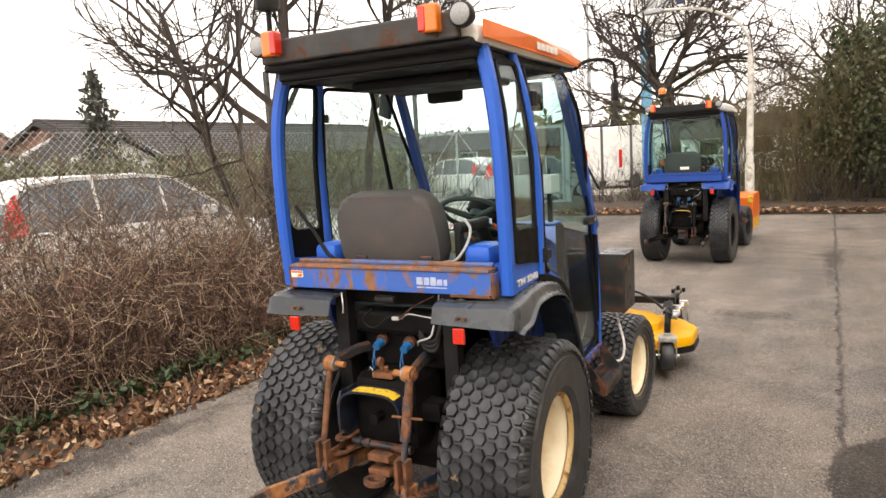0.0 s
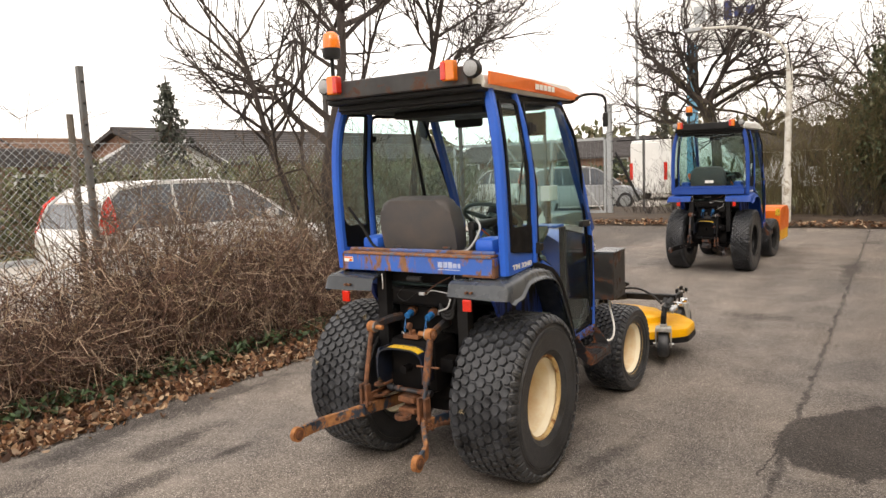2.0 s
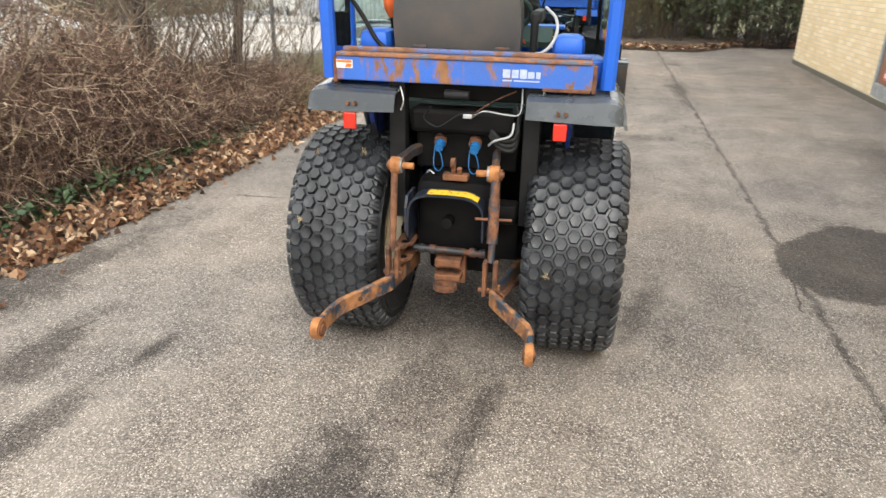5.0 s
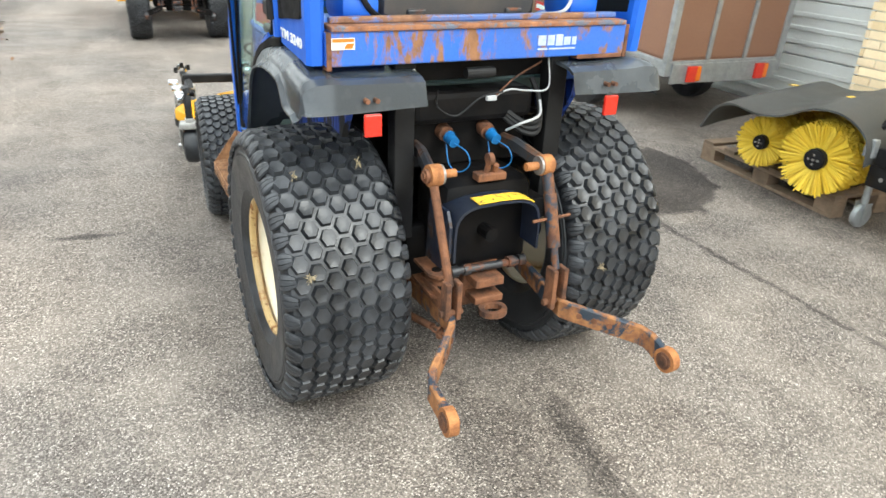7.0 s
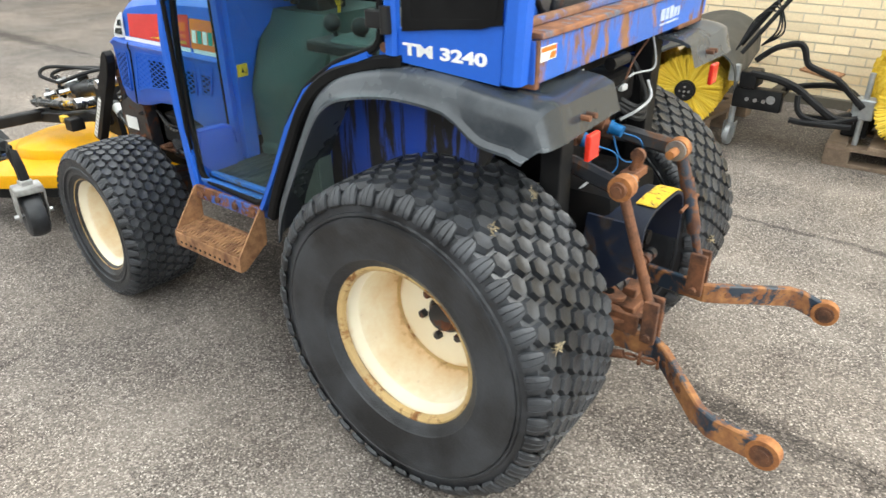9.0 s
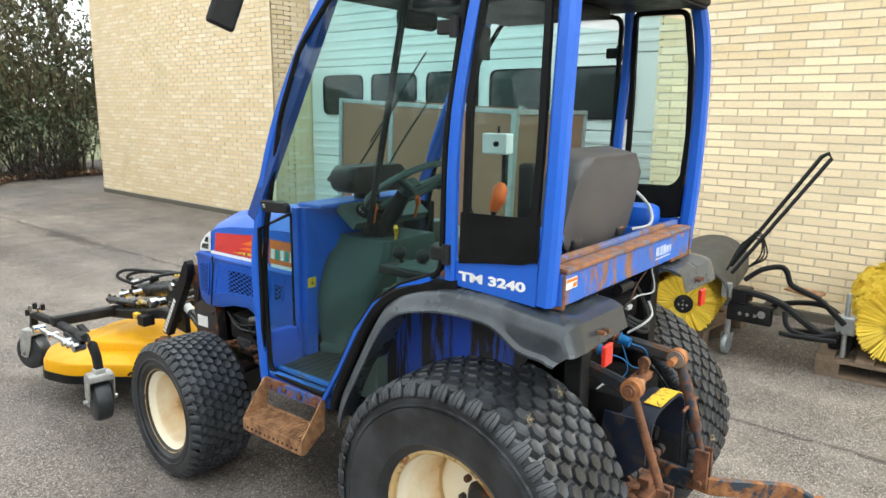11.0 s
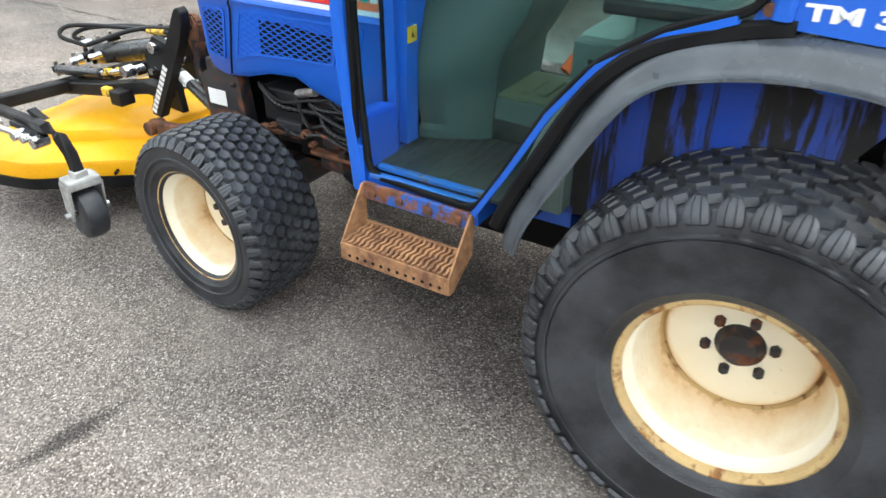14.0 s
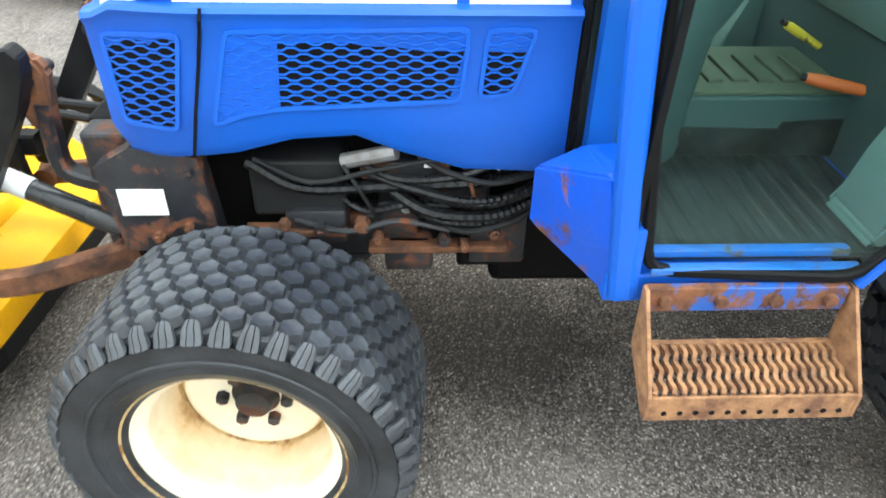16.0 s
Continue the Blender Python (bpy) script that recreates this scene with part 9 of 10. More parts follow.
def thicket():
    """The bramble bank: arching canes, side shoots and a dense tangle inside."""
    rng = np.random.default_rng(4)
    canes, shoots, dry = [], [], []
    for k in range(2100):
        y = rng.uniform(-6.5, 6.0)
        x = -3.02 - abs(rng.normal(0, 0.60))
        h = min(1.0, 0.62 + 0.75 * (-2.95 - x)) * (1.26 + 0.22 * math.sin(y * 1.7) + 0.14 * math.sin(y * 4.1 + 1)) * rng.uniform(0.55, 1.25)
        if y > 3.4 and k % 2:
            continue
        if y > 1.9:
            h *= max(0.35, 1.0 - 0.26 * (y - 1.9))
        turn = rng.uniform(0, 2 * math.pi)
        reach = rng.uniform(0.2, 1.05)
        if x + math.cos(turn) * reach > -2.72:
            turn = math.pi - turn
        pts = arc_cane(rng, x, y, bank_height(x, y) - 0.02, h, reach, turn)
        (dry if k % 7 == 0 else canes).append((pts, rng.uniform(0.004, 0.0075), 0.002))
        for j in range(4):
            i = int(rng.integers(2, len(pts)))
            v = rng.normal(0, 1, 3)
            v[2] = v[2] * 0.7 + 0.1
            v = v / np.linalg.norm(v) * rng.uniform(0.12, 0.42)
            p = pts[i]
            q = p + v
            q[2] = max(q[2], bank_height(q[0], q[1]) + 0.02)
            shoots.append(([p, p + v * 0.55 + rng.normal(0, 0.02, 3), q], 0.0026, 0.0012))
    for k in range(24000):
        y = rng.uniform(-6.5, 5.6)
        x = -2.95 - abs(rng.normal(0, 0.5))
        top = min(1.0, 0.5 + 0.95 * (-2.93 - x)) * (1.18 + 0.19 * math.sin(y * 1.7) + 0.13 * math.sin(y * 4.1 + 1)) * (1.0 if y < 1.9 else max(0.3, 1.0 - 0.28 * (y - 1.9)))
        z = bank_height(x, y) + rng.beta(1.15, 1.35) * top * 1.08
        if y > 3.4 and k % 2:
            continue
        v = rng.normal(0, 1, 3)
        v = v / np.linalg.norm(v) * rng.uniform(0.10, 0.34)
        p = np.array((x, y, z))
        if p[0] + v[0] > -2.68:
            v[0] = -abs(v[0])
        q = p + v
        q[2] = max(q[2], bank_height(q[0], q[1]) + 0.01)
        shoots.append(([p, p + v * 0.5 + rng.normal(0, 0.025, 3), q], 0.0034, 0.0018))
    root = thing("bramble_thicket", pose(0, 0, 0), "leafless tangle of brown bramble canes on the bank", "brambles")
    root["kind"] = "stuff"
    for nm, st, mt in (("canes", canes, BRAMBLE), ("side_shoots", shoots, BRAMBLE), ("dry_stalks", dry, STRAW)):
        v, f = threads(st)
        tagged(raw(nm, v, f, mt, root), kind="stuff")


thicket()


def leaf_cloud(spots, size, rng, flat=0.6, curl=0.25):
    """Small pointed leaves at given spots, each folded along its middle."""
    verts, faces = [], []
    for p in spots:
        s = size * rng.uniform(0.55, 1.3)
        a = rng.uniform(0, 2 * math.pi)
        nrm = np.array((rng.normal(0, 1 - flat), rng.normal(0, 1 - flat), 1.0 if flat > 0.3 else rng.normal(0, 1)))
        nrm = nrm / (np.linalg.norm(nrm) + 1e-9)
        u = np.cross(nrm, (math.cos(a), math.sin(a), 0.15))
        u = u / (np.linalg.norm(u) + 1e-9)
        v = np.cross(nrm, u)
        b = len(verts)
        c = nrm * s * curl * rng.uniform(-0.4, 1.0)
        verts += [p - u * s * 0.5, p - u * s * 0.12 + v * s * 0.30 + c, p + u * s * 0.22 + v * s * 0.24 + c, p + u * s * 0.55, p + u * s * 0.22 - v * s * 0.24 + c, p - u * s * 0.12 - v * s * 0.30 + c]
        faces += [(b, b + 1, b + 2, b + 3), (b, b + 3, b + 4, b + 5)]
    return verts, faces


def litter():
    rng = np.random.default_rng(9)
    spots = []
    while len(spots) < 9500:
        y = rng.uniform(-6.5, 8.5)
        d = abs(rng.normal(0.26, 0.34))
        if rng.random() > 0.35 + 0.65 * (0.5 + 0.5 * math.sin(y * 5.3 + 2.0 * math.sin(y * 2.1) + d * 6)):
            continue
        x = WEST + 0.10 - d
        if x > -4.6:
            spots.append(np.array((x, y, (bank_height(x, y) if x < WEST else 0.0) + rng.uniform(0.008, 0.05))))
    for _ in range(220):
        spots.append(np.array((WEST + abs(rng.normal(0.02, 0.14)), rng.uniform(-6, 8), 0.012)))
    v, f = leaf_cloud(spots, 0.064, rng, 0.30, 0.6)
    tagged(raw("leaf_litter", v, f, LITTER), "drift of dry brown leaves along the asphalt edge", "leaves", kind="stuff")
    spots = []
    while len(spots) < 1700:
        y = rng.choice([-1.6, -0.9, 0.3, 0.9, 2.4, -3.0]) + rng.normal(0, 0.55)
        x = -2.86 - abs(rng.normal(0, 0.22))
        spots.append(np.array((x, y, bank_height(x, y) + rng.uniform(0.02, 0.14))))
    v, f = leaf_cloud(spots, 0.06, rng, 0.4, 0.2)
    tagged(raw("ground_ivy", v, f, IVY), "low green ivy under the brambles", "ivy", kind="stuff")
    st = []
    for k in range(2600):
        y, x = rng.uniform(4.6, 9.3), -2.75 - abs(rng.normal(0, 0.8))
        p = np.array((x, y, bank_height(x, y) - 0.01))
        st.append(([p, p + rng.normal(0, 0.04, 3) * (1, 1, 0) + (0, 0, 0.10), p + rng.normal(0, 0.09, 3) * (1, 1, 0) + (0, 0, rng.uniform(0.15, 0.3))], 0.003, 0.001))
    v, f = threads(st)
    tagged(raw("grass_tufts", v, f, GRASS), "pale green grass tufts on the verge", "grass", kind="stuff")


GRASS = island_tints("verge_grass", [(0.10, 0.12, 0.03), (0.16, 0.17, 0.06), (0.22, 0.20, 0.10)], 0.8)
litter()


def grow(strands, rng, p, d, length, r, depth, spread=0.7, up=0.25, forks=3, thin=0.0018):
    """Branching bare wood: bends, tapers and forks down to twigs."""
    n = 5
    pts = [np.array(p, float)]
    d = np.array(d, float) / np.linalg.norm(d)
    for i in range(1, n):
        d = d + rng.normal(0, 0.13, 3) + np.array((0, 0, up * 0.12))
        d = d / np.linalg.norm(d)
        pts.append(pts[-1] + d * length / (n - 1))
    strands.append((pts, r, max(thin, r * 0.62)))
    if depth == 0:
        return
    for k in range(forks + (1 if rng.random() < 0.5 else 0)):
        i = int(rng.integers(2, n)) if k else n - 1
        q = d + rng.normal(0, spread, 3) + np.array((0, 0, up))
        grow(strands, rng, pts[i], q, length * rng.uniform(0.55, 0.85), max(thin, r * rng.uniform(0.46, 0.68)), depth - 1, spread, up, forks, thin)


def bare_tree(name, base, path, r, crown, seed, label, depth=4, length=1.0, spread=0.7, up=0.25, forks=3):
    """A tree: a tapered trunk along given points, boughs that fork to twigs from its upper part."""
    rng = np.random.default_rng(seed)
    root = thing(name, pose(*base), label, "tree")
    pts = [np.array(q, float) for q in path]
    trunk = [(smooth_np(pts), r, r * 0.5)]
    v, f = threads(trunk, 9)
    raw("trunk", v, f, BARK, root, "rough grey-brown trunk", True)
    st = []
    line = smooth_np(pts)
    for k in range(crown):
        i = int(len(line) * rng.uniform(0.42, 1.0)) if k else len(line) - 1
        i = min(i, len(line) - 1)
        a = rng.uniform(0, 2 * math.pi)
        grow(st, rng, line[i], (math.cos(a), math.sin(a), rng.uniform(0.3, 1.1)), length * rng.uniform(0.7, 1.2), r * rng.uniform(0.36, 0.6), depth, spread, up, forks, 0.0040)
    v, f = threads(st)
    tagged(raw("branch_mass", v, f, BARK, root, "leafless branches and twigs"), kind="stuff")
    return root


def smooth_np(pts):
    return [np.array(q) for q in smooth_path([tuple(p) for p in pts], 5)]


bare_tree("bare_tree", (-3.9, 3.2, 0.1), [(0, 0, 0), (0.02, -0.02, 0.8), (-0.06, 0.0, 1.5), (0.04, 0.05, 2.1), (0.16, 0.16, 2.9), (0.1, 0.3, 3.8), (0.3, 0.4, 4.7)], 0.088, 15, 11, "old leafless tree with a forked knotty trunk", 4, 1.25, 0.55, 0.16, 3)
bare_tree("bare_tree", (-4.0, 3.0, 0.1), [(0, 0, 0), (-0.04, -0.06, 0.6), (-0.18, -0.18, 1.25), (-0.33, -0.36, 1.95), (-0.42, -0.46, 2.6), (-0.50, -0.60, 3.2)], 0.052, 11, 12, "slender leaning leafless tree that fans out", 3, 1.1, 0.30, 0.6, 2)
bare_tree("bare_tree", (-3.7, 4.4, 0.1), [(0, 0, 0), (0.1, 0.1, 1.0), (0.1, 0.3, 2.0), (0.3, 0.5, 3.2), (0.5, 0.6, 4.3)], 0.06, 10, 14, "leafless tree at the end of the bank", 4, 1.15, 0.6, 0.28, 3)
bare_tree("bare_tree", (-2.6, 17.6, 0.0), [(0, 0, 0), (0.1, 0, 1.2), (0.05, 0, 2.2), (-0.25, 0.1, 3.0), (-0.5, 0.1, 3.6)], 0.17, 15, 21, "spreading old fruit tree without leaves", 4, 1.65, 0.72, 0.02, 3)
bare_tree("bare_tree", (1.6, 18.6, 0.0), [(0, 0, 0), (0.1, 0, 1.5), (0.2, 0, 3.0), (0.3, 0.1, 4.4)], 0.12, 12, 23, "tall leafless tree behind the hedge", 4, 1.5, 0.7, 0.2, 3)
bare_tree("bare_tree", (5.6, 18.2, 0.0), [(0, 0, 0), (0.0, 0.1, 1.5), (-0.2, 0, 3.0), (-0.3, 0.1, 4.6)], 0.11, 12, 25, "leafless tree beside the brick wing", 4, 1.4, 0.7, 0.2, 3)


def hazel(x0, x1, y0, y1, count, height, seed, label, lean=0.25, mat=None, name="bare_shrub"):
    """Many thin upright stems from several stools."""
    rng = np.random.default_rng(seed)
    st = []
    stools = [(rng.uniform(x0, x1), rng.uniform(y0, y1)) for _ in range(max(2, count // 24))]
    for k in range(count):
        sx, sy = stools[k % len(stools)]
        p = np.array((sx + rng.normal(0, 0.10), sy + rng.normal(0, 0.10), 0.0))
        h = height * rng.uniform(0.5, 1.1)
        d = np.array((rng.normal(0, lean), rng.normal(0, lean), 1.0))
        pts = [p + d * h * t + rng.normal(0, 0.03, 3) * (t > 0) + np.array((d[0], d[1], 0)) * 0.35 * h * t * t for t in (0, 0.25, 0.5, 0.75, 1.0)]
        st.append((pts, rng.uniform(0.004, 0.009), 0.002))
        for j in range(5):
            i = int(rng.integers(1, 5))
            v = np.array((rng.normal(0, 0.6), rng.normal(0, 0.6), rng.uniform(0.3, 1.0)))
            v = v / np.linalg.norm(v) * rng.uniform(0.2, 0.6) * height / 2.4
            st.append(([pts[i], pts[i] + v * 0.5 + rng.normal(0, 0.02, 3), pts[i] + v], 0.0036, 0.0016))
    v, f = threads(st)
    return tagged(raw(name, v, f, mat or BARK), label, "shrub", kind="stuff")


hazel(-4.6, -3.3, 2.6, 6.5, 260, 2.15, 31, "thin leafless shrub stems on the bank", 0.25, TWIG)
hazel(-4.8, -3.6, -1.0, 2.4, 190, 2.1, 32, "sparse leafless stems above the brambles", 0.3, TWIG)
hazel(-1.6, 0.9, 16.0, 17.2, 560, 3.3, 33, "fan of olive-brown bare shoots at the yard's end", 0.32, OLIVE)
hazel(-4.6, -2.4, 15.9, 17.0, 220, 1.5, 34, "low brown leafless shrub", 0.4)
hazel(1.0, 9.0, 15.9, 16.6, 420, 1.2, 35, "brown brush at the foot of the hedge", 0.5)


def evergreen(name, blobs, count, size, seed, label, mat=None):
    """A leafy shrub: leaves on the outer parts of uneven clumps, on bare stems."""
    rng = np.random.default_rng(seed)
    spots, st = [], []
    for cx, cy, cz, rx, ry, rz, share in blobs:
        for k in range(int(count * share)):
            v = rng.normal(0, 1, 3)
            v = v / np.linalg.norm(v) * rng.uniform(0.45, 1.0) ** 0.5 * (1 + 0.25 * math.sin(5 * v[0] + 3 * v[2] + cx))
            spots.append(np.array((cx + rx * v[0], cy + ry * v[1], max(0.15, cz + rz * v[2]))))
        for k in range(14):
            v = rng.normal(0, 0.45, 3)
            e = np.array((cx + rx * v[0], cy + ry * v[1], cz + rz * abs(v[2])))
            b = np.array((cx + rng.normal(0, 0.15), cy + rng.normal(0, 0.15), 0.0))
            st.append(([b, b * 0.5 + e * 0.5 + rng.normal(0, 0.1, 3), e], 0.02, 0.006))
    root = thing(name, pose(0, 0, 0), label, "shrub")
    v, f = leaf_cloud(spots, size, rng, 0.0, 0.2)
    tagged(raw("leaves", v, f, mat or LAUREL, root, "dense small leaves"), kind="stuff")
    v, f = threads(st, 4)
    tagged(raw("stem_mass", v, f, BARK, root, "brown stems"), kind="stuff")


evergreen("evergreen_shrub", [(1.9, 16.8, 2.6, 0.9, 0.8, 1.7, 0.5), (1.3, 17.0, 1.6, 0.8, 0.7, 1.2, 0.25), (2.7, 16.7, 1.6, 0.9, 0.8, 1.3, 0.25)], 9000, 0.12, 41, "tall dark evergreen shrub at the yard's end")
evergreen("evergreen_shrub", [(3.9, 16.8, 2.0, 1.1, 0.8, 1.7, 0.4), (5.2, 17.0, 2.6, 1.1, 0.8, 1.9, 0.35), (4.5, 16.5, 1.0, 1.0, 0.6, 0.7, 0.25)], 2900, 0.115, 42, "dark evergreen shrub beside the brick wing")
evergreen("olive_shrub", [(2.4, 17.3, 3.0, 1.1, 0.8, 1.5, 0.3), (3.4, 17.3, 3.3, 1.1, 0.8, 1.6, 0.3), (4.6, 17.5, 3.2, 1.2, 0.8, 1.7, 0.25), (1.7, 17.1, 2.6, 0.9, 0.7, 1.5, 0.15), (0.7, 17.2, 1.6, 0.9, 0.6, 1.2, 0.12)], 11500, 0.10, 46, "tall olive-brown shrub behind the evergreens", OLIVE_LEAF)
hazel(0.6, 5.6, 16.6, 17.6, 700, 3.8, 36, "upright olive-brown twigs through the hedge", 0.22, OLIVE)
evergreen("evergreen_shrub", [(7.0, 17.0, 2.0, 1.5, 0.9, 1.6, 0.6), (9.2, 17.0, 1.9, 1.5, 0.9, 1.5, 0.4)], 4000, 0.16, 43, "evergreen hedge behind the building")
evergreen("garden_hedge", [(-14.0, 3.0 + 2.6 * k, 1.1, 0.6, 1.8, 1.05, 0.125) for k in range(8)], 30000, 0.12, 44, "clipped green garden hedge across the street", HEDGE)
evergreen("garden_hedge", [(-15.5 + 3.2 * k, 27.5, 0.9, 1.8, 0.6, 0.8, 0.25) for k in range(4)], 3600, 0.2, 45, "clipped green hedge beyond the gate")

bumpy("north_bank", -6.5, 12.0, NORTH + 0.05, 19.5, 0.15, lambda x, y: -0.04 + 0.20 * min(1.0, max(0.0, y - far_edge(x))) + 0.03 * noise.noise((x * 1.5, y * 1.5, 2.0)), SOIL, "brown earth under the hedge at the yard's end", "bank")


def north_litter():
    rng = np.random.default_rng(19)
    spots = []
    for _ in range(1900):
        x = rng.uniform(-5, 6)
        spots.append(np.array((x, far_edge(x) + 0.12 + abs(rng.normal(0, 0.45)), 0.05 + rng.uniform(0, 0.08))))
    v, f = leaf_cloud(spots, 0.10, rng, 0.6, 0.3)
    tagged(raw("leaf_litter", v, f, LITTER), "brown leaves along the far asphalt edge", "leaves", kind="stuff")


north_litter()


def conifer(x, y, h, r, seed, label):
    """A spruce: a straight trunk and drooping tiers of needle sprays."""
    rng = np.random.default_rng(seed)
    root = thing("conifer", pose(x, y, 0), label, "tree")
    v, f = threads([([np.array((0, 0, 0.0)), np.array((0.02, 0, h * 0.5)), np.array((0, 0, h))], 0.12, 0.02)], 7)
    raw("trunk", v, f, BARK, root, "straight trunk")
    spots, st = [], []
    z = h * 0.14
    while z < h * 0.97:
        k = 1 - z / h
        reach = r * (k ** 0.7) * rng.uniform(0.8, 1.1) + 0.06
        for j in range(10):
            a = rng.uniform(0, 2 * math.pi)
            L = reach * rng.uniform(0.55, 1.1)
            d = np.array((math.cos(a), math.sin(a), 0.0))
            pts = [np.array((0, 0, z)), d * L * 0.5 + np.array((0, 0, z - 0.02 * L)), d * L + np.array((0, 0, z - 0.16 * L))]
            st.append((pts, 0.014, 0.004))
            for q in range(int(5 + 16 * L)):
                t = rng.uniform(0.2, 1.05)
                spots.append(d * L * t + np.array((rng.normal(0, 0.05), rng.normal(0, 0.05), z - 0.16 * L * t * t + rng.normal(-0.04, 0.05))))
        z += 0.24 * (0.5 + 0.6 * k)
    v, f = threads(st)
    tagged(raw("boughs", v, f, BARK, root, "drooping boughs"), kind="stuff")
    v, f = leaf_cloud(spots, 0.13, rng, 0.0, 0.1)
    tagged(raw("needles", v, f, NEEDLE, root, "dark needle sprays"), kind="stuff")


conifer(-16.1, 9.35, 4.75, 1.05, 51, "narrow dark spruce behind the houses")
conifer(-9.5, 36.0, 5.4, 0.8, 52, "small dark spruce far behind the gate")


# ---- fence, gate and poles ----
def fence():
    root = thing("chain_link_fence", pose(0, 0, 0), "galvanised chain-link fence on spiked steel posts", "fence")
    x, y0, y1, z0, z1 = -4.9, -8.0, 12.0, 0.12, 2.15
    st = []
    h, step_ = z1 - z0, 0.075
    k = y0 - h
    while k < y1:
        for sgn in (1, -1):
            a = (k, z0) if sgn > 0 else (k, z1)
            b = (k + h, z1) if sgn > 0 else (k + h, z0)
            if b[0] < y0 or a[0] > y1:
                continue
            t0, t1 = max(0.0, (y0 - a[0]) / h), min(1.0, (y1 - a[0]) / h)
            p = [np.array((x + 0.002 * sgn, a[0] + h * t, a[1] + (b[1] - a[1]) * t)) for t in (t0, t1)]
            st.append((p, 0.0021, 0.0021))
        k += step_
    v, f = threads(st)
    tagged(raw("wire_mesh", v, f, STEEL, root, "diamond wire mesh"), kind="stuff")
    for z in (z0 + 0.02, 1.1, z1 - 0.02, 2.45, 2.75):
        bm = bmesh.new()
        rod(bm, (x, y0, z), (x, y1, z), 0.0025, 5)
        part("strand", bm, STEEL, root)
    y = 0.65 - 7.2
    while y < y1 + 0.5:
        bm = bmesh.new()
        box(bm, (x - 0.03, y - 0.03, -0.05), (x + 0.03, y + 0.03, 2.92), 0.006)
        p = part("post", bm, POST_GREY, root, "square dull zinc post")
        for j in range(9):
            bm = bmesh.new()
            zz = 1.0 + j * 0.22
            rod(bm, (x + 0.03, y, zz), (x + 0.055, y, zz), 0.012, 6)
            part("insulator", bm, BLACK, p)
        y += 3.6
    bm = bmesh.new()
    rod(bm, (-4.95, 0.53, 0.0), (-4.95, 0.53, 2.43), 0.035, 8)
    part("old_post", bm, BARK_PLAIN, root, "weathered wooden post")


POST_GREY = surface("dull_zinc_post", (0.105, 0.105, 0.105), (0.16, 0.155, 0.15), rough=0.7, metal=0.1, scale=12.0)
BARK_PLAIN = surface("grey_old_wood", (0.105, 0.09, 0.075), (0.15, 0.125, 0.10), rough=0.9, scale=9.0)
fence()


def gate():
    root = thing("yard_gate", pose(0, 0, 0), "galvanised barred sliding gate with spikes on top", "gate")
    a, b = Vector((-10.6, 16.3, 0)), Vector((-5.55, 16.85, 0))
    bm = bmesh.new()
    for z in (0.18, 2.38):
        sweep(bm, [a + Vector((0, 0, z)), b + Vector((0, 0, z))], rect(0.06, 0.08), (0, 0, 1))
    for t in (0.0, 0.34, 0.67, 1.0):
        p = a.lerp(b, t)
        box(bm, (p.x - 0.03, p.y - 0.03, 0.18), (p.x + 0.03, p.y + 0.03, 2.38))
    part("gate_frame", bm, STEEL, root, "galvanised gate frame")
    for t0, t1 in ((0.02, 0.32), (0.66, 0.36), (0.98, 0.70)):
        bm = bmesh.new()
        rod(bm, a.lerp(b, t0) + Vector((0, 0, 0.2)), a.lerp(b, t1) + Vector((0, 0, 2.35)), 0.016, 8)
        part("brace", bm, STEEL, root, "slanting brace")
    n = 40
    bm = bmesh.new()
    box(bm, (-0.005, -0.005, 0.18), (0.005, 0.005, 2.50))
    bar = part("bar", bm, POST_GREY, root)
    for k in range(n):
        p = a.lerp(b, (k + 0.5) / n)
        ob = bar if k == 0 else new("bar", bar.data)
        ob.parent = root
        ob.matrix_basis = pose(p.x, p.y, 0)
    bm = bmesh.new()
    box(bm, (-5.48, 16.80, -0.05), (-5.34, 16.94, 3.4), 0.008)
    part("gate_post", bm, STEEL, root, "tall square gate post")
    for k in range(9):
        bm = bmesh.new()
        rod(bm, (-5.345, 16.87, 0.6 + k * 0.28), (-5.28, 16.87, 0.6 + k * 0.28), 0.018, 6)
        part("insulator", bm, BLACK, root)
    bm = bmesh.new()
    sweep(bm, [(-5.2, 16.8, 1.95), (-4.35, 16.4, 0.55)], rect(0.05, 0.05), (0, 0, 1))
    part("barrier_arm", bm, BLACK, root, "black slanting barrier arm")
    for p in ((-4.55, 17.4), (-3.75, 17.6)):
        bm = bmesh.new()
        box(bm, (p[0] - 0.03, p[1] - 0.03, -0.05), (p[0] + 0.03, p[1] + 0.03, 2.4))
        part("post", bm, POST_GREY, root, "dark side post")
    bm = bmesh.new()
    sweep(bm, [(-5.3, 17.2, 2.3), (-3.7, 17.6, 2.3)], rect(0.04, 0.04), (0, 0, 1))
    part("top_rail", bm, BLACK, root)


gate()
SIGN_BLUE = surface("faded_blue_paint", (0.10, 0.30, 0.46), (0.14, 0.36, 0.50), rough=0.5, scale=1.0)
NAVY = surface("navy_print", (0.012, 0.022, 0.10), (0.02, 0.03, 0.12), rough=0.5)


POLE_WHITE = rusted("peeling_pole_paint", (0.66, 0.65, 0.60), (0.42, 0.385, 0.31), edge=0.55, scale=6.0, dark=(0.25, 0.22, 0.18), rough=0.6)


